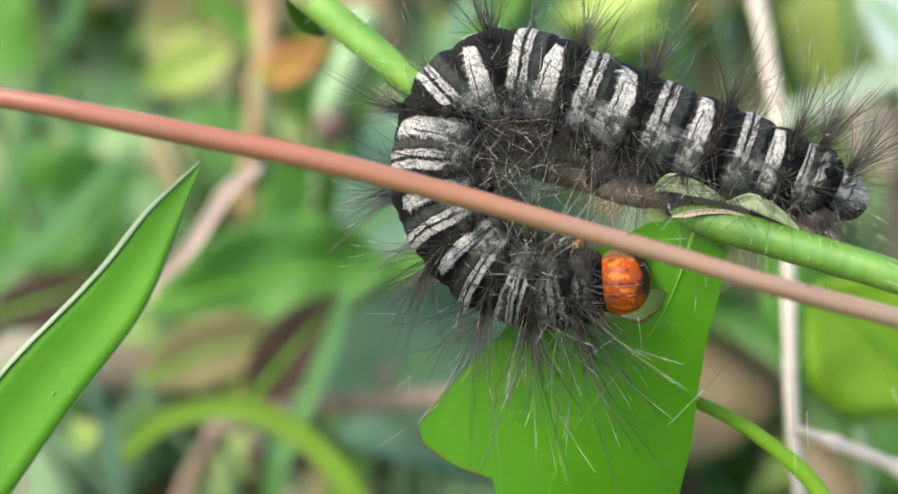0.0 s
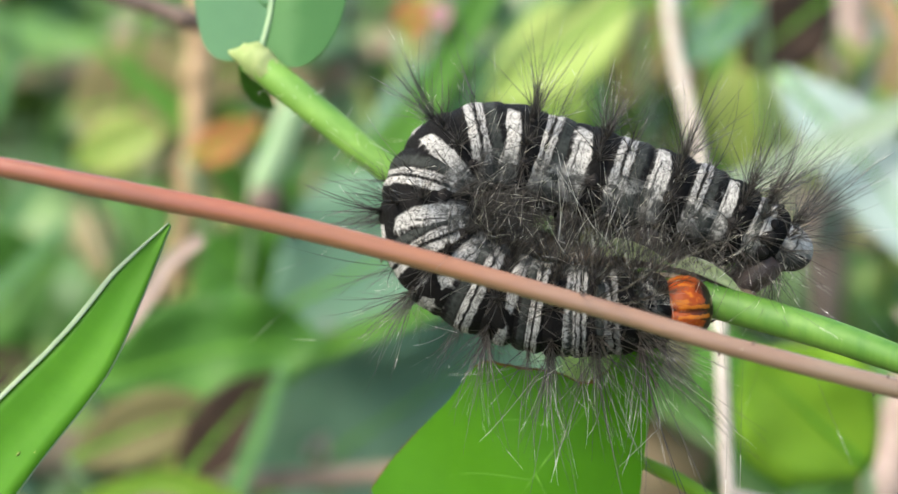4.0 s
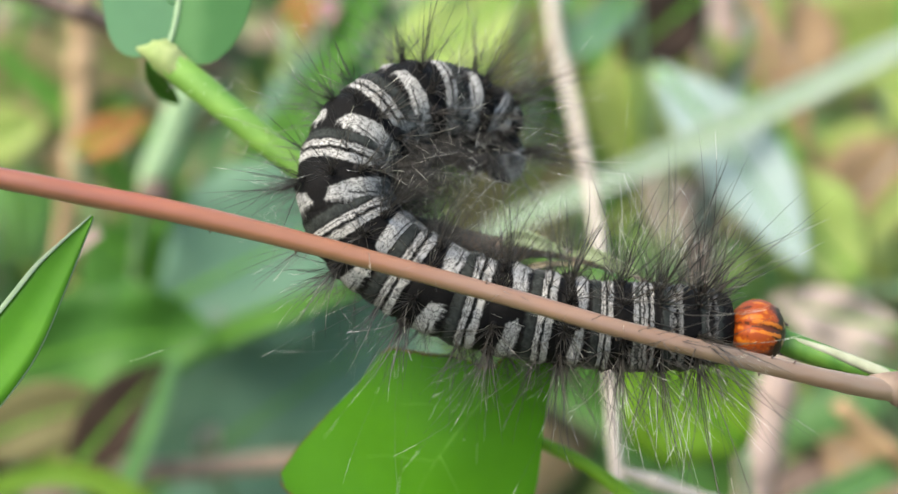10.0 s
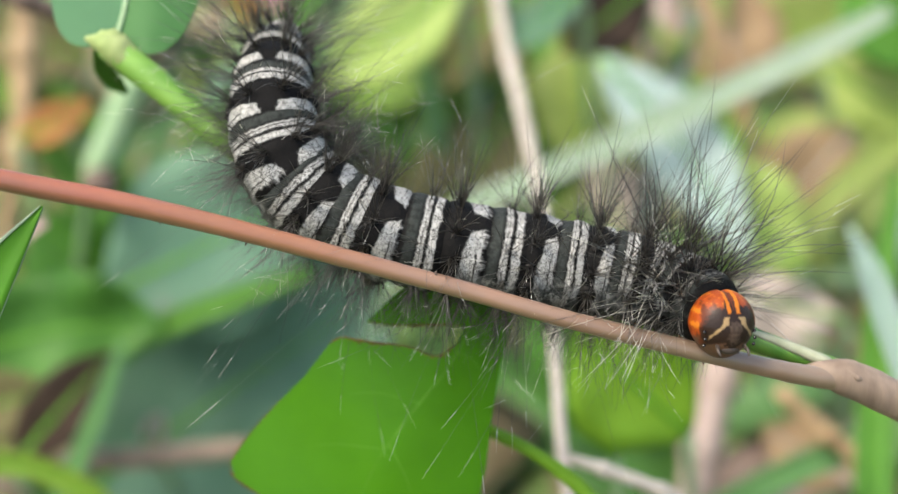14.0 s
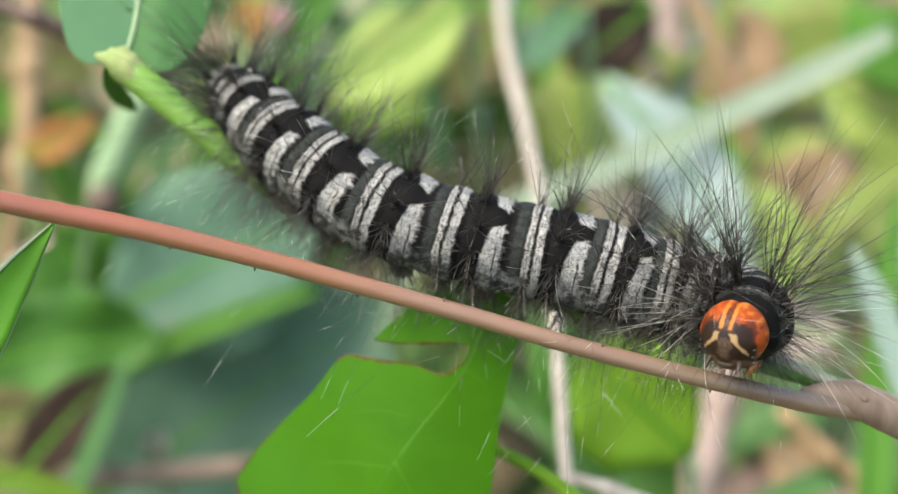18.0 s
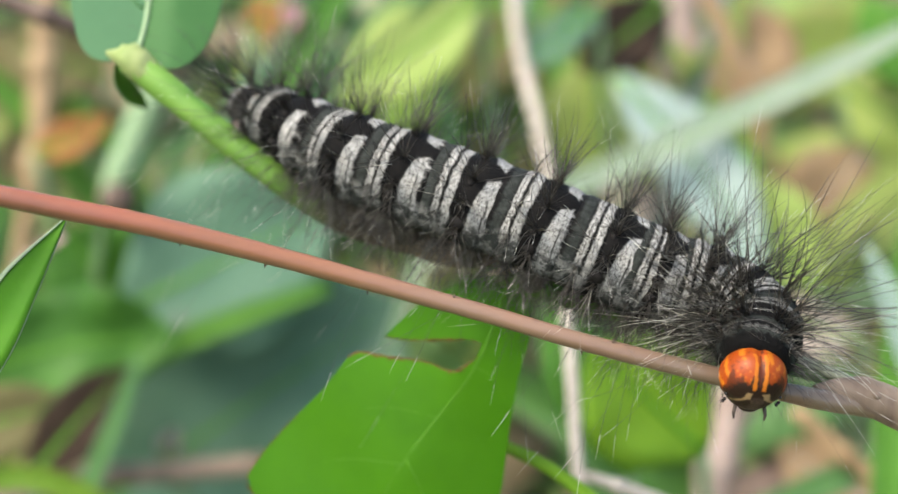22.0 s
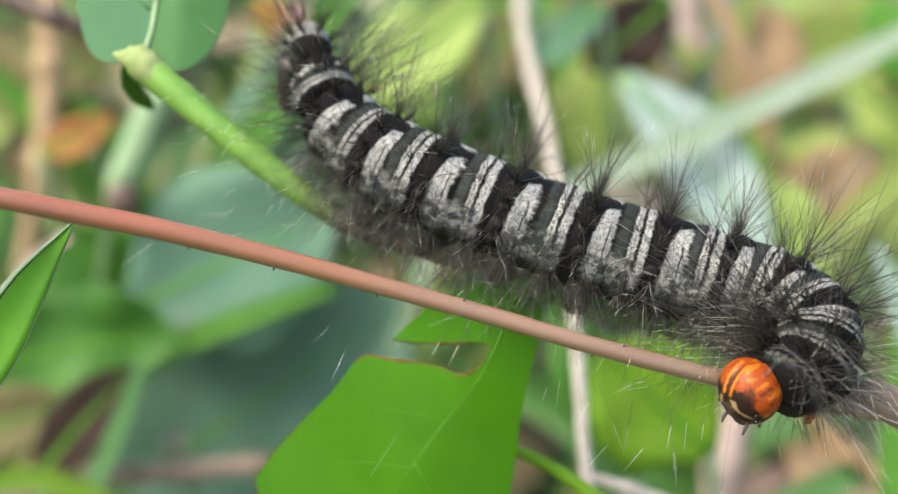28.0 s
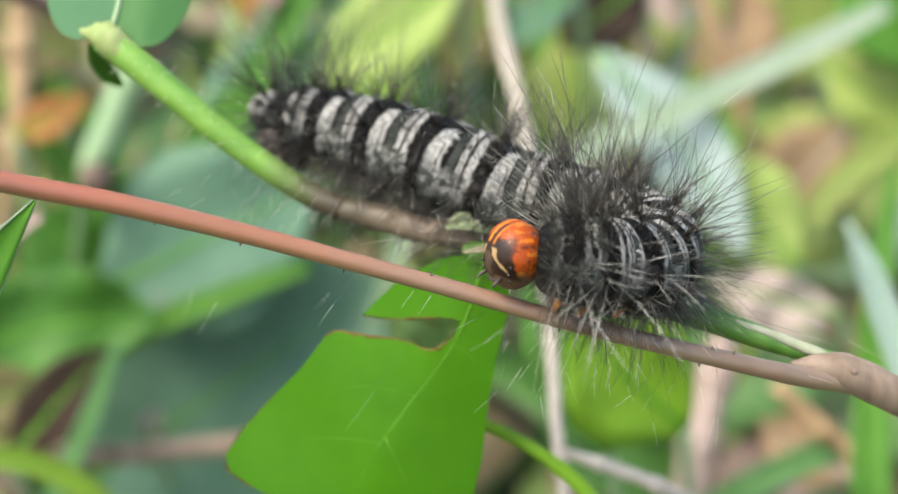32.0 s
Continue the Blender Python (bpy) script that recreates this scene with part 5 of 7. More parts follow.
# ---- what moves ----
def motions():
    rest, turn = near_blade.location.copy(), PLAN.to_3x3()
    walk(near_blade, [(t, Matrix.Translation(rest + turn @ Vector((x / 1000, 0, z / 1000)))) for t, x, z in ((0, 0, 0), (1, 0.07, 0.08), (2, 0.17, 0.15), (3, 0.3, 0.17), (4, 0.42, 0.14), (7, 0.54, 0.17), (8, 0.55, 0.21), (9, 0.67, 0.17), (10, 0.79, 0.22), (11, 0.71, 0.17), (12, 0.79, 0.11), (13, 0.83, 0.12), (14, 0.8, 0.21), (17, 0.97, 0.12), (18, 0.93, 0.18), (19, 0.9, 0.23), (20, 0.9, 0.13), (21, 0.87, 0.19), (22, 0.92, 0.13), (23, 0.92, 0.17), (24, 0.92, 0.24), (25, 0.91, 0.25), (28, 0.94, 0.12), (29, 0.98, 0.1), (30, 0.95, 0.1), (31, 0.92, 0.07), (32, 0.73, 0.13))])
    sag = PLAN.to_3x3() @ Vector((0, 0, -0.00055))
    walk(side_shoot, [(0, pose(0, 0, 0)), (13, pose(0, 0, 0)), (17, pose(*sag)), (32, pose(*sag))])
    walk(body[0], [(0, mm(-2, 5.5, -4.73, 153.7, 0, 8.5)), (1, mm(-1.5, 5.79, -2.1, 136.2, -18, 12.5)), (2, mm(0.4, 5.29, -1.36, 112, -5.7, -2.9)), (3, mm(3.01, 4.78, -1.97, 103.8, -0, -5.7)), (4, mm(4.78, 4.25, -2.49, 95.7, 0, -5.7)), (7, mm(9.92, 3, -3.02, 84.2, -0, -11.3)), (8, mm(12.94, 2.5, -3.58, 82.3, 0, -11.3)), (9, mm(14.87, 1.18, -4.28, 79, 5.5, -14)), (10, mm(15.3, 1.19, -4.6, 77.1, 5.5, -14)), (11, mm(16.13, 0.78, -2.85, 68.4, -0, -21.8)), (12, mm(16.2, 0.45, -3.41, 47.7, 9.7, -56)), (13, mm(15.71, -1.71, -4.02, 27.1, 9.3, -55)), (14, mm(15.76, -3.3, -4.54, 1.2, 5.5, -73.3)), (17, mm(16.83, -4.83, -4.08, -3.6, 11.3, -84.3)), (18, mm(15.71, -5.3, -3.95, -9.5, 14, -122)), (19, mm(15.65, -5.3, -4.52, -9.3, 16.5, -98.5)), (20, mm(15.99, -4.77, -5.54, -7, 30.9, -92.9)), (21, mm(13.35, -5.16, -3.5, -18.7, 4.7, -125)), (22, mm(16.38, -3.95, -6.71, -6.4, 48.4, -90)), (23, mm(20.75, -2.8, -7.45, 10, 40, -26)), (24, mm(24.99, -0.47, -5.32, 20.3, 10.8, -16.7)), (25, mm(26.13, -0.55, -2.72, 22.9, -5.7, -2.9)), (26.5, mm(24.17, -2.17, -6.51, 14.1, 37.2, -40.6)), (27.5, mm(17.83, -3.6, -9.11, -11, 53.9, -105.9)), (28, mm(15.59, -4.06, -7.26, -22, 29.1, -158.2)), (29, mm(12.87, -4.49, -4.22, -19.1, 5.3, -157.2)), (30, mm(10.03, -4.44, -2.79, -18.3, 5.3, -159.2)), (31, mm(6.42, -4.43, -2.17, -17.2, 5.3, -158.2)), (32, mm(3.76, -4.43, -0.92, -15.7, 2.6, -153.4))])
    walk(body[1], [(0, mm(-4.46, 5.5, -5.1, 153, -6.5, 0)), (1, mm(-3.62, 5.52, -2.93, 136.8, -18.9, 3.3)), (2, mm(-1.74, 4.99, -2.23, 109.9, -21.6, 2.6)), (3, mm(0.74, 4.48, -2.41, 103.8, -9.1, 2.5)), (4, mm(2.52, 3.98, -2.64, 96.1, -7.1, 2.2)), (7, mm(7.47, 3, -3.21, 85.2, -0.8, -0)), (8, mm(10.13, 2.5, -3.57, 83.1, 1.8, -0)), (9, mm(11.81, 1.32, -4.05, 80.7, 2.9, -3.3)), (10, mm(12.3, 1.31, -4.28, 78.7, 1.5, -3.2)), (11, mm(13.32, 0.96, -3.5, 70.2, -5.5, -8)), (12, mm(13.5, 0.86, -3.13, 57.8, 3.6, -15.7)), (13, mm(13.65, -0.06, -3.29, 38.1, 14, -31.4)), (14, mm(14.99, -1.03, -3.48, 7.9, 22.2, -58.7)), (17, mm(17.18, -2.19, -3.29, -4.9, 14.4, -88.5)), (18, mm(16.87, -2.98, -3.31, -14.1, 11.9, -111.1)), (19, mm(16.75, -3.13, -3.74, -13.8, 14.2, -110.7)), (20, mm(16.75, -2.92, -4.17, -13.3, 24.7, -109.2)), (21, mm(15.76, -3.95, -3.25, -20.5, 4.8, -131.9)), (22, mm(16.8, -2.85, -5.03, -13.1, 39.3, -107.2)), (23, mm(20.05, -2.4, -6.15, 3, 48.8, -68.5)), (24, mm(23.03, -0.03, -4.39, 21.1, 16.1, -12.9)), (25, mm(23.29, -0.12, -2.69, 21.8, -3.3, -10)), (26.5, mm(22.45, -0.89, -5.01, 16.7, 34.4, -32.1)), (27.5, mm(19.09, -2.88, -6.99, -12.5, 54.6, -109.4)), (28, mm(18.06, -3.61, -6.53, -21.5, 34.8, -149.9)), (29, mm(15.44, -4.59, -3.9, -19.1, 12.7, -155.8)), (30, mm(12.69, -4.86, -2.64, -18.8, 6.5, -166.1)), (31, mm(9.28, -4.95, -2.2, -18.3, 7.7, -180)), (32, mm(6.56, -4.91, -1.13, -17.6, -4.3, -176.3))])
    walk(body[2], [(0, mm(-5.95, 5.5, -5.26, 152.3, -2.9, 0)), (1, mm(-5.08, 5.49, -3.39, 138.4, -12.4, 0.7)), (2, mm(-3.21, 5, -2.71, 114.1, -15.4, 0.1)), (3, mm(-0.77, 4.5, -2.5, 107.1, -4.1, -0)), (4, mm(0.84, 4, -2.75, 99.5, -3.6, -0)), (7, mm(5.76, 3, -3.11, 87.4, 2.1, 0)), (8, mm(8.43, 2.5, -3.49, 85, 2.3, 0)), (9, mm(10.16, 1.43, -3.99, 82.2, 2.2, -3.3)), (10, mm(10.7, 1.42, -4.32, 79.9, -0.5, -3.5)), (11, mm(11.67, 1.09, -3.74, 70.9, -5, -4.9)), (12, mm(11.92, 1.06, -3.04, 61.4, -0.9, -4.8)), (13, mm(12.38, 0.59, -2.95, 42.3, 10.5, -24)), (14, mm(14.18, 0.03, -2.97, 15, 20.9, -45.2)), (17, mm(17.06, -0.75, -2.97, 2.4, 13.8, -74.1)), (18, mm(17.36, -1.61, -3.05, -11.2, 12.8, -101.6)), (19, mm(17.26, -1.83, -3.44, -12, 14.4, -104.1)), (20, mm(17.17, -1.74, -3.75, -11.8, 22.2, -103.8)), (21, mm(16.51, -2.67, -3.17, -19.2, 5.2, -120.5)), (22, mm(17.17, -1.71, -4.37, -10.9, 33.8, -101.5)), (23, mm(19.29, -1.23, -4.68, 2.9, 44.2, -71)), (24, mm(21.64, 0.27, -3.77, 22.1, 18.1, -10.7)), (25, mm(21.64, 0.2, -2.73, 21.9, -3.1, -13.1)), (26.5, mm(21.4, -0.21, -4.15, 18.3, 32.3, -27)), (27.5, mm(19.76, -2.49, -5.85, -13.4, 55, -111.4)), (28, mm(19.18, -3.14, -5.84, -20.5, 40.2, -140.3)), (29, mm(16.59, -3.89, -3.57, -17.6, 15.5, -143.9)), (30, mm(13.74, -4.44, -2.48, -17.9, 8.7, -154.4)), (31, mm(10.13, -4.98, -1.95, -18.5, 10.6, -171.3)), (32, mm(7.41, -4.97, -1.27, -17.5, -5.2, -173.9))])
    walk(body[3], [(0, mm(-6.87, 5.5, -5.24, 151.8, 6.5, 0.2)), (1, mm(-5.96, 5.5, -3.53, 139.3, -5.1, 0.1)), (2, mm(-4.17, 5, -2.9, 116.7, -5, -0.1)), (3, mm(-1.72, 4.5, -2.55, 109, -2.6, -0)), (4, mm(-0.18, 4, -2.8, 101.6, -1.5, -0)), (7, mm(4.73, 3, -3.08, 88.8, 1.7, 0)), (8, mm(7.39, 2.5, -3.45, 86.2, 1.9, 0)), (9, mm(9.15, 1.48, -3.95, 83.2, 1.4, -2.1)), (10, mm(9.68, 1.47, -4.32, 80.5, 0.2, -2.4)), (11, mm(10.81, 1.18, -3.75, 71.5, -3.1, -5)), (12, mm(11.08, 1.1, -3.12, 62.4, -2.7, -3.9)), (13, mm(11.54, 0.91, -2.83, 45.6, 5.6, -16.5)), (14, mm(13.54, 0.52, -2.68, 22, 19.7, -30.7)), (17, mm(16.63, 0.05, -2.74, 14.9, 14.5, -52.8)), (18, mm(17.44, -0.76, -2.84, -2.8, 17, -84.4)), (19, mm(17.41, -1.06, -3.26, -8.4, 16.5, -94.9)), (20, mm(17.31, -1.01, -3.47, -7.4, 24.3, -93.4)), (21, mm(16.91, -1.85, -3.07, -15.4, 10.6, -109)), (22, mm(17.26, -1.02, -3.93, -4.8, 34.7, -88.5)), (23, mm(19.23, -0.6, -4.22, 4.8, 40.9, -67.3)), (24, mm(20.78, 0.42, -3.55, 23.3, 16.2, -10.2)), (25, mm(20.83, 0.43, -2.81, 22.5, -3.8, -14.2)), (26.5, mm(20.78, 0.05, -3.73, 19.4, 30.7, -23.9)), (27.5, mm(19.92, -1.93, -5.09, -8.6, 52.7, -101.2)), (28, mm(19.47, -2.64, -5.19, -18.7, 44.6, -131.3)), (29, mm(17.16, -3.3, -3.32, -16.1, 18.2, -134.5)), (30, mm(14.42, -3.97, -2.33, -16.6, 10.4, -144.1)), (31, mm(10.9, -4.8, -1.76, -17.5, 11.3, -161.2)), (32, mm(8.15, -4.83, -1.35, -17.3, -4.6, -167.3))])
    walk(body[4], [(0, mm(-7.88, 5.49, -5.03, 150.8, 14.7, 0.7)), (1, mm(-6.95, 5.5, -3.5, 140.1, 6.4, 0.5)), (2, mm(-5.22, 5, -2.88, 119.1, 5.4, -0.1)), (3, mm(-2.76, 4.5, -2.6, 111.1, -0.4, -0)), (4, mm(-1.34, 4, -2.82, 103.9, 0.5, -0)), (7, mm(3.53, 3, -3.05, 90.4, 1, 0)), (8, mm(6.16, 2.5, -3.41, 87.5, 1.2, 0)), (9, mm(7.99, 1.51, -3.95, 84.3, 0.2, -0.7)), (10, mm(8.57, 1.5, -4.31, 81.3, 0.9, -1.1)), (11, mm(9.75, 1.26, -3.8, 72.2, -2.1, -4.3)), (12, mm(10.1, 1.15, -3.18, 63.4, -3.2, -3.9)), (13, mm(10.58, 1.11, -2.79, 47.9, 1, -9.9)), (14, mm(12.71, 0.89, -2.37, 27.8, 17.8, -18.7)), (17, mm(15.91, 0.71, -2.51, 25.7, 13.2, -34.9)), (18, mm(17.14, 0.09, -2.55, 14.7, 19.1, -53.7)), (19, mm(17.31, -0.19, -2.95, 7.3, 22.9, -65.9)), (20, mm(17.24, -0.25, -3.09, 6, 29.2, -68.2)), (21, mm(17.12, -0.95, -2.86, -6.8, 18.7, -91.8)), (22, mm(17.12, -0.32, -3.41, 6.6, 36.1, -66.7)), (23, mm(19.16, -0.02, -3.6, 15.5, 38.8, -45.9)), (24, mm(19.88, 0.57, -3.32, 24.6, 15.3, -9.6)), (25, mm(19.8, 0.68, -2.87, 23.5, -0.4, -11.7)), (26.5, mm(20, 0.35, -3.28, 20.9, 26.1, -19.1)), (27.5, mm(19.84, -1.32, -4.49, -4.4, 49.7, -90.9)), (28, mm(19.84, -2.08, -4.47, -11.8, 48.7, -110.5)), (29, mm(17.73, -2.64, -3, -12.8, 23.8, -121.4)), (30, mm(15.08, -3.33, -2.13, -13.6, 13, -129.3)), (31, mm(11.68, -4.34, -1.61, -15.4, 7.6, -144.8)), (32, mm(9.02, -4.53, -1.4, -16.3, -2.6, -156.8))])
    walk(body[5], [(0, mm(-9, 5.47, -4.64, 149.4, 22.8, 0.5)), (1, mm(-8.05, 5.48, -3.3, 140, 14.6, 0.2)), (2, mm(-6.39, 5, -2.65, 121.2, 14.3, 0)), (3, mm(-3.92, 4.5, -2.58, 113.4, 4, -0.1)), (4, mm(-2.62, 4, -2.77, 106.5, 4.6, -0)), (7, mm(2.17, 3, -3.02, 92.3, 2.6, -0)), (8, mm(4.77, 2.5, -3.38, 89.1, 2.3, -0)), (9, mm(6.67, 1.51, -3.96, 85.4, 0.4, 0.1)), (10, mm(7.31, 1.51, -4.29, 82.1, 2, 0)), (11, mm(8.59, 1.34, -3.83, 73, -1.1, -3.5)), (12, mm(9.02, 1.23, -3.24, 64.4, -3.3, -4.5)), (13, mm(9.46, 1.24, -2.81, 49.5, -1.4, -6.1)), (14, mm(11.7, 1.12, -2.06, 32.4, 15.2, -9.4)), (17, mm(14.91, 1.2, -2.28, 34.7, 11.2, -19.7)), (18, mm(16.33, 0.74, -2.19, 26.8, 18.4, -33)), (19, mm(16.73, 0.51, -2.55, 20.9, 23.3, -42.4)), (20, mm(16.75, 0.41, -2.62, 18.7, 29, -46.2)), (21, mm(16.92, 0.05, -2.4, 7.2, 26, -67.8)), (22, mm(16.66, 0.36, -2.83, 17.3, 34, -48.3)), (23, mm(18.49, 0.44, -3.01, 24.1, 33.4, -27.9)), (24, mm(18.87, 0.74, -3.04, 26.1, 16, -8.7)), (25, mm(18.67, 0.87, -2.83, 24.7, 3.5, -8.4)), (26.5, mm(19.09, 0.62, -2.88, 22.1, 20.5, -14.4)), (27.5, mm(19.77, -0.64, -3.68, 7.1, 47.9, -64.1)), (28, mm(19.94, -1.45, -3.71, 1.4, 48.3, -79.5)), (29, mm(18.08, -1.79, -2.53, -8.7, 28.2, -107.5)), (30, mm(15.64, -2.48, -1.89, -11.2, 14.1, -120)), (31, mm(12.46, -3.67, -1.51, -13.4, 6.6, -133.9)), (32, mm(9.89, -4.05, -1.43, -14.9, -0.1, -147))])
    walk(body[6], [(0, mm(-10.27, 5.48, -3.99, 146.3, 32.9, -1.7)), (1, mm(-9.3, 5.49, -2.86, 139.1, 23.7, -1.9)), (2, mm(-7.73, 5, -2.21, 123.5, 21.4, 0.4)), (3, mm(-5.28, 4.5, -2.38, 116.1, 14.4, -0)), (4, mm(-4.13, 4, -2.58, 109.5, 10.7, -0.1)), (7, mm(0.52, 3, -2.9, 94.4, 5.8, -0)), (8, mm(3.06, 2.5, -3.28, 90.9, 5.5, -0)), (9, mm(5.07, 1.5, -3.92, 86.9, 2.7, 0.2)), (10, mm(5.81, 1.5, -4.22, 83.1, 4.4, 0.2)), (11, mm(7.22, 1.42, -3.84, 74.1, -0.1, -2.8)), (12, mm(7.71, 1.35, -3.31, 65.5, -3.1, -4.7)), (13, mm(8.16, 1.37, -2.86, 50.9, -2.1, -4.7)), (14, mm(10.45, 1.21, -1.76, 36, 11.5, -4.7)), (17, mm(13.6, 1.45, -2.05, 42.7, 8.8, -5)), (18, mm(15.2, 1.21, -1.83, 36.4, 16.1, -16.7)), (19, mm(15.72, 1.07, -2.1, 32.4, 20.1, -22.6)), (20, mm(15.89, 0.97, -2.1, 30.2, 24.6, -26.1)), (21, mm(16.2, 0.98, -1.82, 26.7, 24.4, -34.9)), (22, mm(15.84, 0.97, -2.22, 28.5, 28.4, -28.1)), (23, mm(17.49, 0.8, -2.41, 29.9, 26.1, -14.6)), (24, mm(17.62, 0.91, -2.67, 28.1, 17, -7.3)), (25, mm(17.33, 1.03, -2.7, 26, 7.7, -5.9)), (26.5, mm(17.93, 0.87, -2.51, 23.2, 16.4, -10.9)), (27.5, mm(19.17, -0.02, -2.86, 17.5, 38.8, -36.6)), (28, mm(19.43, -0.66, -2.84, 13.5, 37, -46.7)), (29, mm(18.27, -0.72, -1.91, -2.7, 31, -90.8)), (30, mm(16.16, -1.38, -1.58, -8.2, 16.2, -109.6)), (31, mm(13.2, -2.7, -1.36, -10.2, 10.1, -119.7)), (32, mm(10.83, -3.31, -1.41, -12.7, 4, -135.5))])
    walk(body[7], [(0, mm(-11.54, 5.58, -2.91, 138.7, 47.7, -8)), (1, mm(-10.64, 5.57, -2.13, 137.1, 32.7, -4.6)), (2, mm(-9.2, 4.98, -1.53, 125.9, 28.3, 0.8)), (3, mm(-6.77, 4.5, -1.82, 118.6, 24.2, 0)), (4, mm(-5.82, 4, -2.15, 112.2, 18, 0.1)), (7, mm(-1.38, 3, -2.65, 96.2, 10.5, -0)), (8, mm(1.09, 2.5, -3.03, 92.5, 9, -0)), (9, mm(3.23, 1.5, -3.78, 88.3, 5.9, -0)), (10, mm(4.08, 1.5, -4.02, 84.3, 7.9, -0)), (11, mm(5.63, 1.48, -3.83, 75.3, 0.6, -1.8)), (12, mm(6.2, 1.46, -3.38, 66.8, -1.5, -3.3)), (13, mm(6.65, 1.46, -2.91, 52.3, -0.9, -3)), (14, mm(8.95, 1.35, -1.49, 39, 10.1, -4.8)), (17, mm(12.09, 1.51, -1.8, 48, 11.2, -1.3)), (18, mm(13.79, 1.47, -1.44, 43.6, 15, -5.9)), (19, mm(14.42, 1.4, -1.67, 40.4, 16.8, -8.8)), (20, mm(14.71, 1.35, -1.62, 38.4, 18.8, -11.4)), (21, mm(14.89, 1.4, -1.32, 39, 18.2, -11.9)), (22, mm(14.67, 1.37, -1.65, 37, 21.1, -11.8)), (23, mm(16.21, 1, -1.89, 34, 19.8, -6.2)), (24, mm(16.21, 1.08, -2.22, 30.3, 18, -6.2)), (25, mm(15.88, 1.16, -2.45, 27.4, 12.9, -4.9)), (26.5, mm(16.6, 1.09, -2.14, 24.6, 17.1, -8.5)), (27.5, mm(18.09, 0.49, -2.09, 21.4, 29.4, -21.1)), (28, mm(18.48, 0.11, -2.07, 17.8, 29.4, -33.4)), (29, mm(18.06, 0.48, -1.17, 7.2, 30.1, -64.8)), (30, mm(16.45, -0.04, -1.13, -1.7, 20.7, -89.5)), (31, mm(13.7, -1.43, -1.06, -5.1, 15.6, -103.1)), (32, mm(11.67, -2.24, -1.24, -8.8, 10, -120.6))])
    walk(body[8], [(0, mm(-12.6, 5.8, -1.4, 130.5, 59.5, -15.1)), (1, mm(-12.02, 5.72, -1.07, 132.2, 46.5, -7.5)), (2, mm(-10.72, 4.99, -0.54, 124.5, 39.6, -3.5)), (3, mm(-8.38, 4.5, -1.02, 120.6, 27.7, 0.6)), (4, mm(-7.63, 3.98, -1.42, 115.2, 27.1, 0.5)), (7, mm(-3.37, 3, -2.16, 98.7, 16.8, -0)), (8, mm(-0.96, 2.5, -2.63, 94.2, 12.7, -0)), (9, mm(1.24, 1.5, -3.51, 89.8, 9.9, -0)), (10, mm(2.16, 1.5, -3.71, 85.8, 10.3, -0)), (11, mm(3.77, 1.51, -3.81, 76.9, 1, -0.4)), (12, mm(4.46, 1.52, -3.39, 68.5, 1.2, -0.7)), (13, mm(4.93, 1.52, -2.92, 54.5, 0.6, -0.6)), (14, mm(7.2, 1.48, -1.18, 42.4, 9.7, -3)), (17, mm(10.41, 1.49, -1.41, 51.3, 14.6, -0.5)), (18, mm(12.19, 1.51, -1.02, 48.3, 15.4, -1.3)), (19, mm(12.92, 1.53, -1.22, 46.2, 18, -1.7)), (20, mm(13.29, 1.51, -1.19, 44.4, 17.8, -3)), (21, mm(13.29, 1.5, -0.87, 44.3, 14.8, -1.6)), (22, mm(13.24, 1.5, -1.2, 42, 17.2, -3.3)), (23, mm(14.78, 1.11, -1.41, 36.9, 18.4, -4.1)), (24, mm(14.69, 1.23, -1.7, 32.6, 19.4, -4.9)), (25, mm(14.44, 1.27, -2.04, 28.8, 18.4, -4.4)), (26.5, mm(15.17, 1.27, -1.64, 26.2, 21, -5.6)), (27.5, mm(16.7, 0.91, -1.39, 23.2, 23.5, -13.8)), (28, mm(17.15, 0.77, -1.38, 21.3, 20.2, -20.5)), (29, mm(17.1, 1.53, -0.45, 17.2, 22.5, -34.1)), (30, mm(16.06, 1.39, -0.51, 8.8, 23, -59.6)), (31, mm(13.82, 0.1, -0.56, -0.3, 19.1, -87.4)), (32, mm(12.29, -0.84, -0.9, -5.8, 14, -109))])
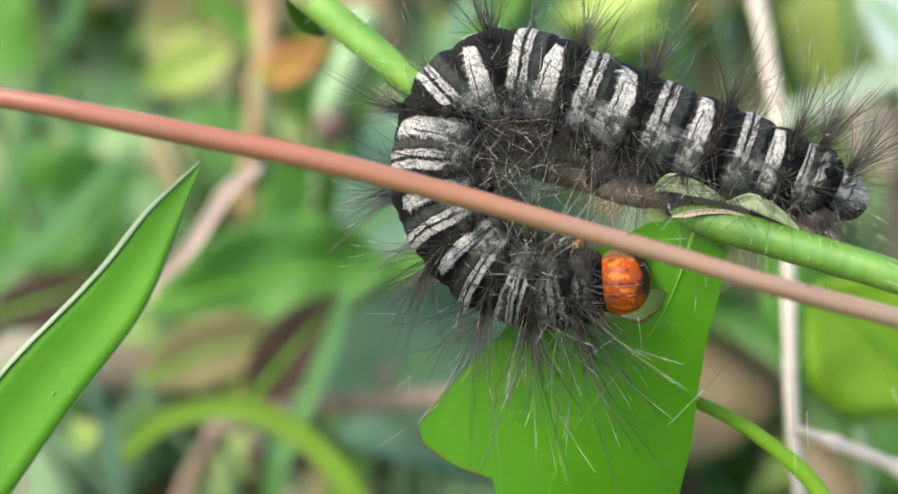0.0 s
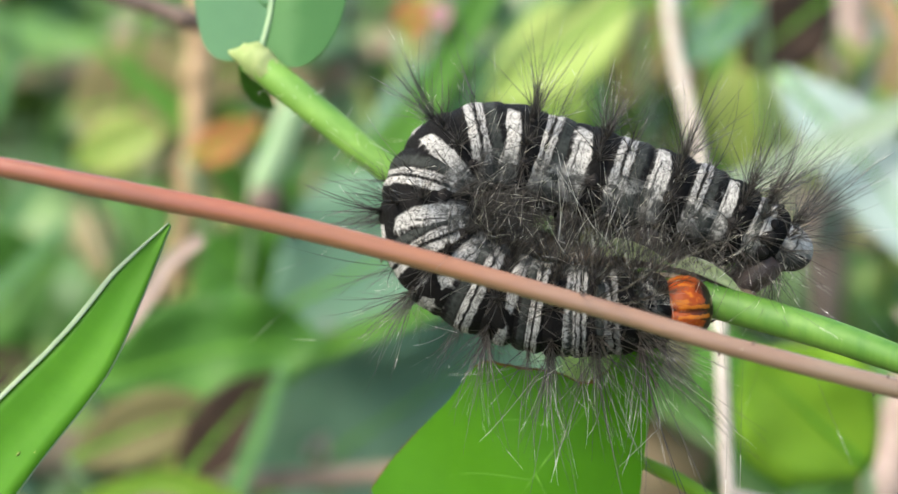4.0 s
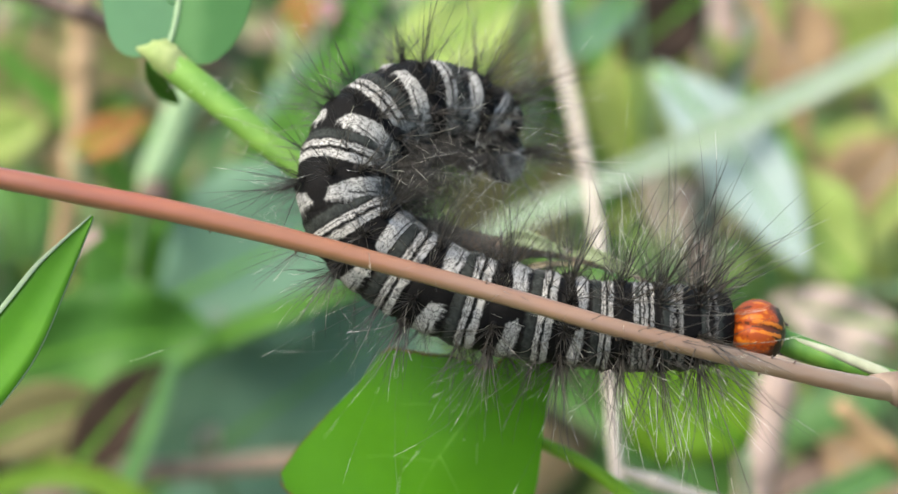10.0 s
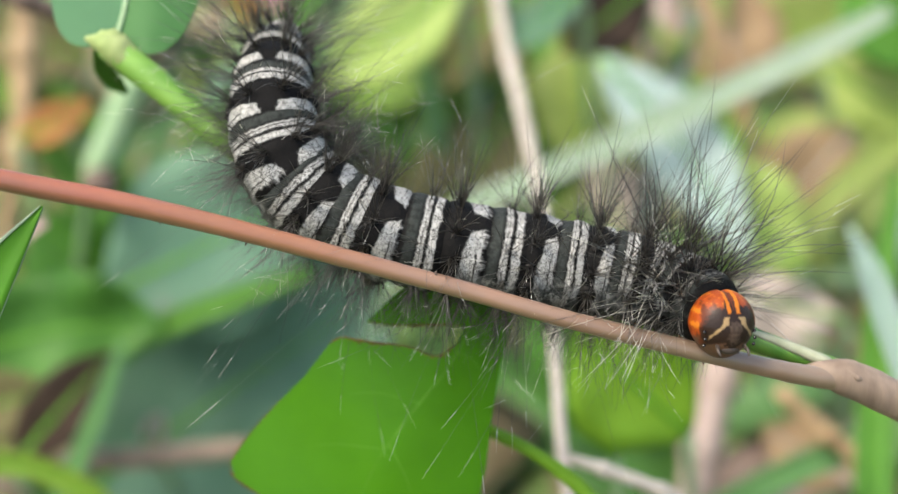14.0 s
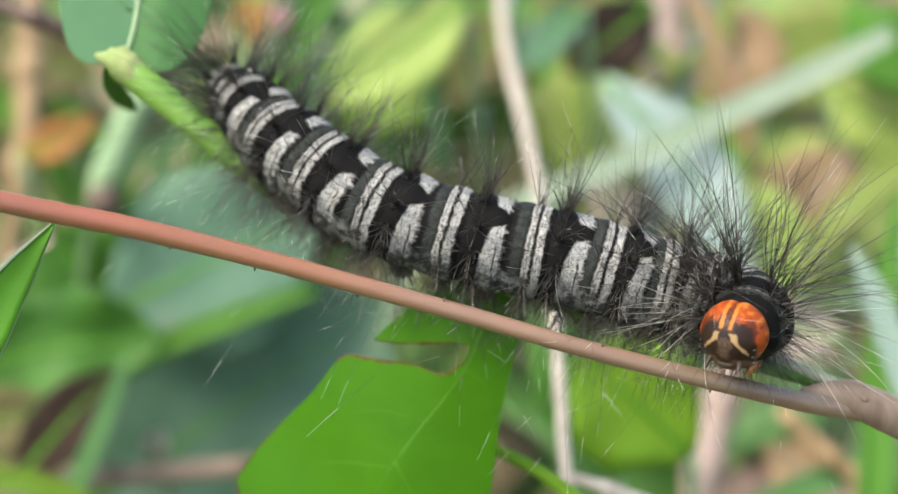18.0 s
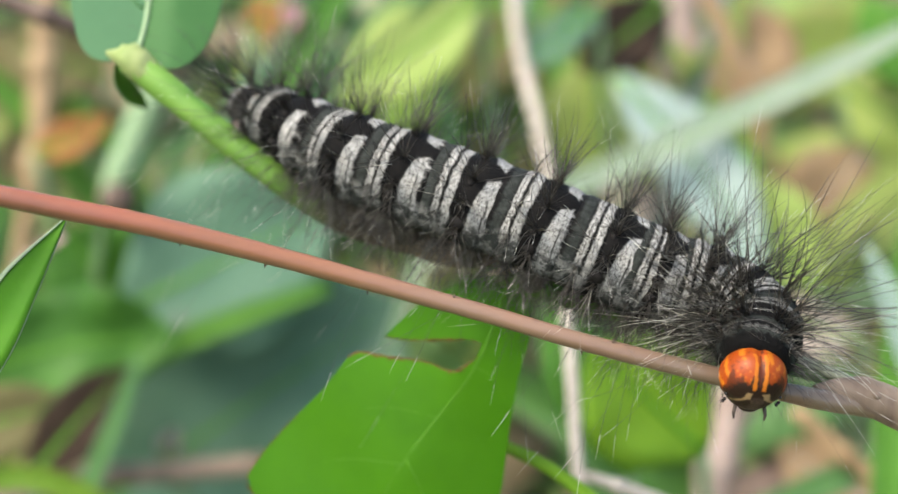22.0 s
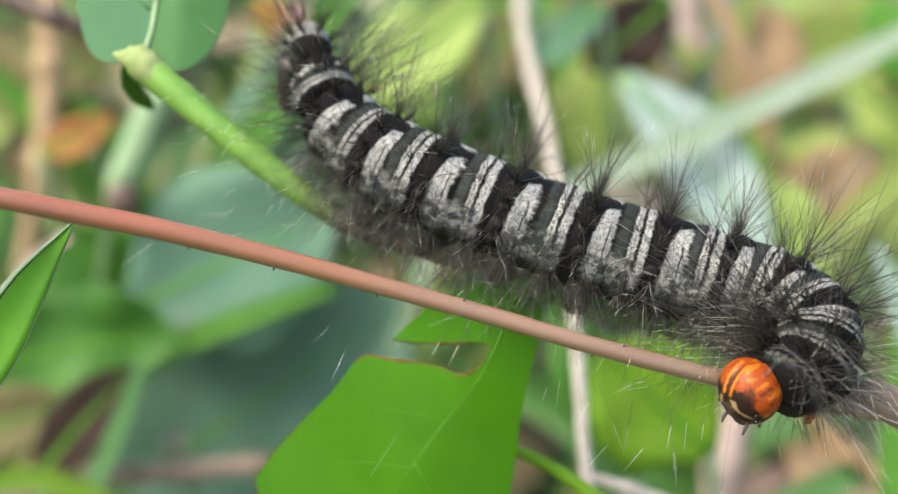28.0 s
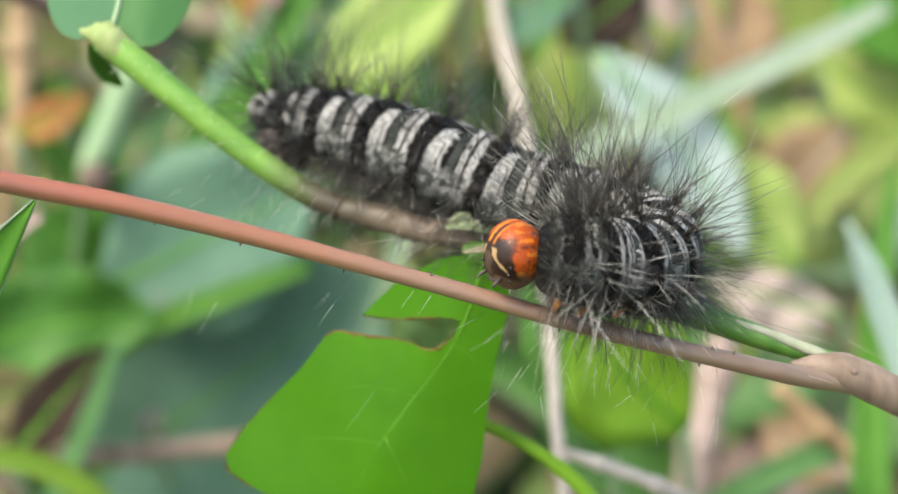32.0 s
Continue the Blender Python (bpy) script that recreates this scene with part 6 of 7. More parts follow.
    walk(body[9], [(0, mm(-13.38, 6.08, 0.36, 115.8, 72.8, -30.7)), (1, mm(-13.04, 5.9, 0.54, 121.1, 67.4, -15.9)), (2, mm(-12.05, 5.16, 0.87, 120, 53.5, -12.9)), (3, mm(-10.12, 4.46, -0.03, 122.8, 36.2, -1)), (4, mm(-9.34, 3.97, -0.32, 118.4, 42.4, -3.6)), (7, mm(-5.35, 3, -1.46, 102.9, 23.7, -0)), (8, mm(-3.03, 2.5, -2.1, 96.8, 16.8, -0)), (9, mm(-0.84, 1.5, -3.06, 91.8, 14.4, -0)), (10, mm(0.08, 1.5, -3.3, 87.5, 11.9, -0)), (11, mm(1.68, 1.5, -3.74, 78.9, 5, 0.2)), (12, mm(2.51, 1.51, -3.3, 70.9, 4.3, 0.3)), (13, mm(3.01, 1.5, -2.85, 57.5, 4.9, 0.3)), (14, mm(5.23, 1.52, -0.86, 45.9, 9.3, -0.1)), (17, mm(8.6, 1.57, -0.89, 52.8, 16.7, -3.8)), (18, mm(10.48, 1.52, -0.54, 50.5, 16, -2.1)), (19, mm(11.32, 1.5, -0.7, 48.5, 16.2, -1.5)), (20, mm(11.78, 1.49, -0.71, 46.8, 15.9, -0.7)), (21, mm(11.66, 1.51, -0.46, 46, 13.4, -1)), (22, mm(11.81, 1.49, -0.8, 44.3, 17.5, 0.1)), (23, mm(13.42, 1.22, -0.95, 38.4, 19, -4.3)), (24, mm(13.27, 1.33, -1.19, 34.2, 20.3, -4.1)), (25, mm(13.08, 1.38, -1.51, 30.1, 21.7, -4.4)), (26.5, mm(13.69, 1.38, -1.03, 27.7, 22.5, -3.7)), (27.5, mm(15.05, 1.22, -0.76, 24.7, 17.9, -8)), (28, mm(15.46, 1.24, -0.87, 23.2, 15.2, -12.8)), (29, mm(15.5, 2.21, 0.12, 21, 17.1, -18.9)), (30, mm(14.88, 2.61, 0.19, 15.5, 21.2, -36.9)), (31, mm(13.48, 1.74, 0.06, 6.5, 20.9, -64.5)), (32, mm(12.66, 0.8, -0.42, -1.8, 18.6, -91.5))])
    walk(body[10], [(0, mm(-13.52, 6.38, 2.26, 40.3, 80, -109.1)), (1, mm(-13.46, 6.18, 2.64, 68.4, 77.9, -74.1)), (2, mm(-12.92, 5.5, 2.58, 92.7, 71.6, -46.9)), (3, mm(-11.54, 4.65, 1.65, 113.4, 62.9, -21.4)), (4, mm(-10.44, 4.11, 1.05, 112.8, 61.4, -18.6)), (7, mm(-7.22, 2.98, -0.37, 112.7, 39.1, 1.9)), (8, mm(-5.15, 2.5, -1.26, 102.6, 27.9, 0.5)), (9, mm(-3.01, 1.5, -2.4, 94.8, 20.2, -0)), (10, mm(-2.14, 1.5, -2.79, 89.6, 16.3, -0)), (11, mm(-0.53, 1.5, -3.41, 81.6, 12.3, 0)), (12, mm(0.39, 1.5, -3.08, 73.8, 8.2, 0.1)), (13, mm(0.9, 1.5, -2.55, 61.1, 11.2, 0)), (14, mm(3.09, 1.51, -0.51, 49.4, 9.1, 0.5)), (17, mm(6.67, 1.72, -0.3, 54.7, 16.5, -4.8)), (18, mm(8.69, 1.65, -0.02, 51.8, 15.7, -4.6)), (19, mm(9.63, 1.6, -0.24, 49.5, 14.6, -3.9)), (20, mm(10.16, 1.57, -0.29, 47.6, 14, -3.5)), (21, mm(10.06, 1.56, -0.1, 46.8, 12.5, -3.6)), (22, mm(10.56, 1.54, -0.32, 44.8, 22.1, -3.2)), (23, mm(12.24, 1.3, -0.53, 39.3, 19.4, -4.3)), (24, mm(12.11, 1.41, -0.75, 34.9, 20.6, -5)), (25, mm(11.8, 1.48, -0.98, 30.7, 21.7, -5.6)), (26.5, mm(12.13, 1.49, -0.4, 28.1, 20.5, -5.3)), (27.5, mm(13.15, 1.41, -0.24, 25.8, 15.6, -5.9)), (28, mm(13.54, 1.6, -0.33, 24.7, 15.8, -8.7)), (29, mm(13.63, 2.68, 0.68, 23.2, 15.5, -10.6)), (30, mm(13.19, 3.47, 0.86, 19.9, 17.8, -19.6)), (31, mm(12.27, 3.11, 0.75, 14.4, 19.2, -36.9)), (32, mm(12.21, 2.5, 0.28, 7.8, 22.6, -57.7))])
    walk(body[11], [(0, mm(-13.29, 6.73, 4.25, 18.5, 75.4, -137.6)), (1, mm(-13.22, 6.8, 4.9, 1.9, 65, -146.6)), (2, mm(-12.84, 6.07, 4.53, 16.4, 68.6, -129.9)), (3, mm(-12.01, 5.25, 3.96, 45.3, 72.5, -98.7)), (4, mm(-10.9, 4.45, 2.67, 74.9, 73.9, -64.1)), (7, mm(-8.7, 2.94, 1.31, 112.3, 59.3, -6.6)), (8, mm(-7.15, 2.47, 0.14, 105.1, 43.7, -2.3)), (9, mm(-5.21, 1.5, -1.44, 97.6, 27.8, -0)), (10, mm(-4.38, 1.5, -1.95, 92.4, 25.5, -0.1)), (11, mm(-2.77, 1.5, -2.75, 84.5, 21.2, -0)), (12, mm(-1.85, 1.5, -2.64, 77.1, 16.1, -0)), (13, mm(-1.34, 1.5, -1.95, 65.5, 19, -0)), (14, mm(0.64, 1.5, -0.13, 53.1, 8.9, -0)), (17, mm(4.49, 1.9, 0.31, 57.2, 14.9, -4.9)), (18, mm(6.63, 1.83, 0.52, 54, 13, -4.9)), (19, mm(7.64, 1.75, 0.26, 51.3, 13.7, -4.5)), (20, mm(8.18, 1.73, 0.19, 49.1, 12.9, -4.8)), (21, mm(8.22, 1.71, 0.3, 47.9, 13, -5)), (22, mm(9.08, 1.67, 0.34, 45.4, 23.9, -5.1)), (23, mm(10.79, 1.4, -0.02, 40.2, 19.6, -4.6)), (24, mm(10.76, 1.55, -0.23, 35.4, 21, -6.7)), (25, mm(10.32, 1.65, -0.4, 31.2, 21.5, -7.2)), (26.5, mm(10.38, 1.69, 0.21, 28.7, 18.6, -6.8)), (27.5, mm(11.07, 1.64, 0.35, 26.7, 15.8, -6.7)), (28, mm(11.42, 1.85, 0.27, 26.1, 15.9, -6)), (29, mm(11.51, 2.92, 1.23, 24.9, 14, -4.7)), (30, mm(11.1, 3.94, 1.46, 22.2, 14.2, -9.7)), (31, mm(10.42, 4.09, 1.41, 17.5, 16, -24.4)), (32, mm(10.77, 3.87, 1.07, 12.9, 20, -37.4))])
    walk(body[12], [(0, mm(-12.33, 7.03, 6.28, -23.4, 46.1, -175.5)), (1, mm(-11.77, 7.06, 6.68, -39.5, 36.2, 179.8)), (2, mm(-11.82, 6.56, 6.45, -28.9, 46.3, -172.2)), (3, mm(-11.26, 5.95, 6.12, -23, 51.6, -165.9)), (4, mm(-10.81, 5.08, 4.63, 13.5, 67, -127.7)), (7, mm(-9.3, 3.37, 3.29, 36.6, 70.6, -86.3)), (8, mm(-8.45, 2.66, 1.84, 94.1, 62.3, -18.8)), (9, mm(-7.08, 1.49, -0.25, 101.1, 38.4, 1.3)), (10, mm(-6.37, 1.5, -0.8, 96, 33.2, 0.4)), (11, mm(-4.89, 1.5, -1.72, 88.1, 30.3, -0)), (12, mm(-3.97, 1.5, -1.81, 80.8, 26, -0)), (13, mm(-3.48, 1.5, -1.03, 71.4, 27.1, -0)), (14, mm(-1.99, 1.49, 0.33, 57.2, 12.1, 0.3)), (17, mm(2.1, 2.13, 0.94, 58.4, 14.9, -6.2)), (18, mm(4.29, 2.03, 1, 56, 11.2, -5.5)), (19, mm(5.32, 1.95, 0.8, 53.4, 12.6, -5)), (20, mm(5.79, 1.93, 0.7, 51.3, 11.9, -5)), (21, mm(6.04, 1.92, 0.86, 49.1, 15.8, -6)), (22, mm(7.15, 1.86, 1.2, 46.4, 23.3, -5.8)), (23, mm(8.76, 1.6, 0.72, 41, 20.3, -6.8)), (24, mm(8.87, 1.82, 0.51, 36.3, 21.2, -8)), (25, mm(8.55, 1.89, 0.3, 32.5, 22, -7.2)), (26.5, mm(8.5, 1.92, 0.85, 29.8, 19.3, -6.7)), (27.5, mm(9.01, 1.88, 0.95, 27.8, 16.8, -6.6)), (28, mm(9.29, 2.07, 0.89, 27.1, 16.2, -5.8)), (29, mm(9.37, 3.05, 1.76, 26.2, 13.9, -3)), (30, mm(8.95, 4.2, 1.95, 23.8, 12, -6)), (31, mm(8.46, 4.84, 1.94, 19.4, 13.5, -18.2)), (32, mm(9.06, 4.93, 1.73, 15.7, 16.9, -26))])
    walk(body[13], [(0, mm(-10.23, 7.02, 7.51, -33.3, 16.3, -179.9)), (1, mm(-9.72, 7.01, 7.6, -43.2, 7.5, 172.7)), (2, mm(-9.77, 6.53, 7.68, -38.5, 16.7, 179)), (3, mm(-9.37, 6.04, 7.45, -36.1, 20, 179.6)), (4, mm(-9.6, 5.71, 6.5, -27.6, 37.2, -166.6)), (7, mm(-8.82, 4.19, 5.05, -13.8, 48.3, -137.4)), (8, mm(-8.98, 3.02, 3.59, 46.6, 75, -71.7)), (9, mm(-8.53, 1.42, 1.17, 104.3, 51.3, -1.1)), (10, mm(-8.16, 1.46, 0.5, 100.9, 42, -0)), (11, mm(-6.82, 1.5, -0.41, 93.2, 38.3, 0.3)), (12, mm(-5.94, 1.5, -0.69, 85.6, 32.6, 0.2)), (13, mm(-5.5, 1.5, 0.11, 78.1, 30.7, -0)), (14, mm(-4.41, 1.48, 0.94, 61.2, 17.2, -0.2)), (17, mm(-0.34, 2.44, 1.6, 57.9, 15.9, -8.4)), (18, mm(1.76, 2.31, 1.51, 56.4, 12.4, -7.1)), (19, mm(2.75, 2.2, 1.37, 54.3, 12, -6.5)), (20, mm(3.15, 2.19, 1.28, 52.1, 12.9, -6.4)), (21, mm(3.66, 2.19, 1.6, 49.5, 18.1, -7.5)), (22, mm(4.99, 2.09, 2.1, 47, 22, -7.2)), (23, mm(6.48, 1.91, 1.58, 42.2, 20.3, -7.2)), (24, mm(6.68, 2.1, 1.36, 38.1, 20.7, -6.1)), (25, mm(6.56, 2.11, 1.14, 34, 23.2, -5.7)), (26.5, mm(6.49, 2.12, 1.61, 31.3, 21.8, -5.4)), (27.5, mm(6.87, 2.11, 1.65, 29.2, 19.2, -5.5)), (28, mm(7.05, 2.28, 1.54, 28.2, 16.9, -5.5)), (29, mm(7.14, 3.14, 2.31, 27.6, 14.6, -3.1)), (30, mm(6.8, 4.4, 2.4, 24.9, 13.4, -7.6)), (31, mm(6.43, 5.42, 2.45, 21.4, 15.2, -15.4)), (32, mm(7.15, 5.64, 2.31, 19, 16.3, -17.1))])
    walk(body[14], [(0, mm(-8.07, 7, 7.58, -31.3, -9.3, -178.1)), (1, mm(-7.66, 7, 7.5, -37, -10.4, -179.9)), (2, mm(-7.6, 6.5, 7.8, -31.4, -7.5, -179.8)), (3, mm(-7.29, 6, 7.66, -30.1, -4.9, 179.9)), (4, mm(-7.58, 5.99, 7.33, -29.3, 8.7, -171.8)), (7, mm(-7.63, 5.04, 6.17, -25.9, 29.6, -149.8)), (8, mm(-8.78, 3.48, 5.27, -9.1, 64.9, -132.1)), (9, mm(-9.48, 1.61, 2.79, 84.2, 66.3, -30.2)), (10, mm(-9.48, 1.51, 2.07, 102.3, 61.4, -8.6)), (11, mm(-8.44, 1.47, 1.07, 98.8, 50, -1.2)), (12, mm(-7.71, 1.48, 0.58, 91.1, 40.7, -0.1)), (13, mm(-7.44, 1.5, 1.31, 84.8, 34.4, -0.1)), (14, mm(-6.36, 1.54, 1.68, 64, 24, -3.8)), (17, mm(-2.67, 2.82, 2.32, 57.6, 18.8, -9.5)), (18, mm(-0.84, 2.68, 2.14, 56.1, 14.8, -8.5)), (19, mm(0.04, 2.55, 1.93, 54.3, 13, -8.1)), (20, mm(0.42, 2.54, 1.95, 51.9, 15.4, -8.1)), (21, mm(1.22, 2.55, 2.45, 49.3, 20.1, -8.8)), (22, mm(2.84, 2.4, 2.95, 46.9, 20.7, -9.1)), (23, mm(4.17, 2.17, 2.42, 43.1, 19.4, -6.4)), (24, mm(4.38, 2.32, 2.22, 38.5, 19.6, -6.7)), (25, mm(4.4, 2.33, 2.06, 34.2, 22.1, -6.5)), (26.5, mm(4.34, 2.34, 2.49, 31.6, 21.7, -6.9)), (27.5, mm(4.58, 2.33, 2.48, 29.9, 20.1, -6.7)), (28, mm(4.66, 2.52, 2.33, 29.3, 19.2, -5.8)), (29, mm(4.78, 3.32, 2.97, 28.5, 16.5, -5.5)), (30, mm(4.68, 4.79, 2.98, 25.3, 16.5, -12.2)), (31, mm(4.42, 5.94, 3.07, 23.4, 18, -13.6)), (32, mm(5.19, 6.13, 2.91, 21.6, 17.3, -13.3))])
    walk(body[15], [(0, mm(-6.17, 7, 6.96, -24.3, -19.1, -177.9)), (1, mm(-5.8, 7, 7, -25.2, -16.3, -179.3)), (2, mm(-5.63, 6.5, 7.26, -22.9, -17.2, -180)), (3, mm(-5.41, 6, 7.26, -23.2, -14.4, -179.9)), (4, mm(-5.55, 6.28, 7.19, -24.7, -12.1, -174.8)), (7, mm(-6.06, 5.75, 6.79, -35.6, 11.4, -160.1)), (8, mm(-7.97, 4.2, 6.66, -16.3, 40.2, -140.2)), (9, mm(-9.81, 2.14, 4.51, 31.7, 67.8, -88.5)), (10, mm(-10.06, 1.71, 3.9, 60.5, 76.8, -57.7)), (11, mm(-9.46, 1.53, 2.76, 91.5, 70.7, -17.5)), (12, mm(-9.06, 1.52, 2, 94.4, 54.3, -4.5)), (13, mm(-9.04, 1.48, 2.55, 91.9, 43.8, 0.8)), (14, mm(-8.01, 1.69, 2.53, 66.8, 31.9, -5.9)), (17, mm(-4.73, 3.18, 3.11, 56.6, 22.6, -11.1)), (18, mm(-3.32, 3.05, 2.89, 55.7, 18.6, -9.4)), (19, mm(-2.56, 2.95, 2.68, 53.7, 19.9, -9.2)), (20, mm(-2.12, 2.94, 2.82, 51.3, 23.4, -9.5)), (21, mm(-1.06, 2.93, 3.35, 49.2, 22.8, -9.8)), (22, mm(0.69, 2.77, 3.75, 46.9, 19.7, -10)), (23, mm(1.84, 2.45, 3.23, 43.1, 18.5, -7.8)), (24, mm(2.01, 2.67, 3.01, 37.9, 17.4, -9.8)), (25, mm(2.09, 2.67, 2.91, 33.5, 18.6, -9.5)), (26.5, mm(2.08, 2.68, 3.36, 31.5, 20.4, -9.5)), (27.5, mm(2.21, 2.69, 3.34, 30.1, 19.9, -9.4)), (28, mm(2.23, 2.79, 3.21, 30.1, 19.8, -7.5)), (29, mm(2.37, 3.6, 3.7, 29.4, 16.6, -7.7)), (30, mm(2.5, 5.3, 3.69, 26.2, 18.4, -13.8)), (31, mm(2.42, 6.41, 3.78, 24.9, 19.7, -13.7)), (32, mm(3.24, 6.58, 3.59, 23.3, 21.1, -13.4))])
    walk(body[16], [(0, mm(-4.25, 7, 6.23, -19.7, -19.7, -173.1)), (1, mm(-3.85, 7, 6.38, -19.7, -18.4, -173.6)), (2, mm(-3.7, 6.5, 6.58, -18.1, -20.3, -180)), (3, mm(-3.53, 6, 6.69, -19.3, -17.4, -180)), (4, mm(-3.47, 6.49, 6.57, -20.5, -16.7, -179.3)), (7, mm(-4.1, 6.34, 6.92, -34.7, -0.2, -163.2)), (8, mm(-6.57, 5.29, 7.67, -21.4, 21, -145.1)), (9, mm(-9.48, 3.02, 6.23, 0.3, 54.4, -121.7)), (10, mm(-9.96, 2.23, 5.73, 1.5, 66.5, -119.3)), (11, mm(-9.65, 1.8, 4.56, 9.8, 76.8, -103.7)), (12, mm(-9.87, 1.61, 3.49, 89.6, 65.9, -14.3)), (13, mm(-10.11, 1.45, 3.78, 95, 55.2, 0)), (14, mm(-9.46, 1.81, 3.64, 72.2, 45.2, -4.4)), (17, mm(-6.43, 3.56, 3.91, 54.3, 27.5, -14.4)), (18, mm(-5.52, 3.46, 3.74, 53.6, 24.7, -12.8)), (19, mm(-4.87, 3.36, 3.65, 52.2, 24.5, -12)), (20, mm(-4.29, 3.34, 3.91, 49.9, 28.2, -12.5)), (21, mm(-3.05, 3.29, 4.25, 48.6, 24.6, -11.7)), (22, mm(-1.46, 3.16, 4.52, 47.1, 18.8, -10.7)), (23, mm(-0.5, 2.82, 4.01, 42.6, 18.2, -10.5)), (24, mm(-0.42, 3.07, 3.78, 39, 17.9, -8.1)), (25, mm(-0.34, 3.06, 3.73, 34.6, 19.7, -7.8)), (26.5, mm(-0.23, 3.06, 4.22, 32.9, 20.3, -7.8)), (27.5, mm(-0.15, 3.07, 4.21, 31.7, 20.3, -7.8)), (28, mm(-0.17, 3.15, 4.08, 30.4, 20.3, -9.7)), (29, mm(-0.05, 3.97, 4.42, 30, 17.6, -9.6)), (30, mm(0.18, 5.86, 4.52, 27.4, 20.1, -13.7)), (31, mm(0.45, 6.89, 4.54, 26, 21.5, -14.1)), (32, mm(1.35, 7.04, 4.42, 24.3, 23.4, -15))])
    walk(body[17], [(0, mm(-2.15, 7, 5.38, -17.9, -21.4, -173.3)), (1, mm(-1.75, 7, 5.54, -18, -21.5, -174.5)), (2, mm(-1.66, 6.5, 5.77, -16.2, -22, 180)), (3, mm(-1.51, 6, 6.02, -17.7, -19.1, -176)), (4, mm(-1.21, 6.52, 5.91, -18.1, -16.4, 179.8)), (7, mm(-1.91, 7.03, 6.76, -28.2, -6.8, -163.7)), (8, mm(-4.64, 6.46, 8.02, -29.3, -3.6, -153)), (9, mm(-8.54, 4.16, 7.76, -13.5, 36.6, -136.3)), (10, mm(-9.29, 3.05, 7.39, -16.3, 49.9, -137.8)), (11, mm(-9.35, 2.35, 6.23, -9.4, 61.5, -122.8)), (12, mm(-10.39, 1.89, 4.99, 60.5, 70.2, -45)), (13, mm(-10.87, 1.52, 5.12, 75.5, 63.4, -22)), (14, mm(-10.55, 1.93, 5.05, 67.8, 59.3, -14.9)), (17, mm(-7.98, 4.01, 4.84, 51.1, 31.5, -18.9)), (18, mm(-7.45, 4, 4.84, 49.6, 31.4, -18.8)), (19, mm(-6.96, 3.89, 4.7, 49.4, 27.6, -16.7)), (20, mm(-6.22, 3.86, 5.04, 47.2, 30.2, -17.5)), (21, mm(-4.88, 3.72, 5.13, 47.3, 25.6, -14.6)), (22, mm(-3.56, 3.6, 5.24, 46.5, 18.7, -13)), (23, mm(-2.78, 3.32, 4.79, 41.6, 18.4, -14.3)), (24, mm(-2.79, 3.37, 4.58, 39.2, 20.2, -9.5)), (25, mm(-2.67, 3.36, 4.62, 35.1, 22.2, -9.3)), (26.5, mm(-2.45, 3.34, 5.07, 33.5, 22.7, -8.9)), (27.5, mm(-2.41, 3.36, 5.09, 32.1, 23.3, -9.5)), (28, mm(-2.43, 3.57, 4.97, 30.9, 22.3, -10.9)), (29, mm(-2.3, 4.37, 5.22, 30.6, 21.7, -10.6)), (30, mm(-2.08, 6.47, 5.41, 26.5, 22, -18.5)), (31, mm(-1.48, 7.43, 5.35, 25.3, 21.5, -18.1)), (32, mm(-0.51, 7.62, 5.24, 23.1, 21.1, -20.3))])
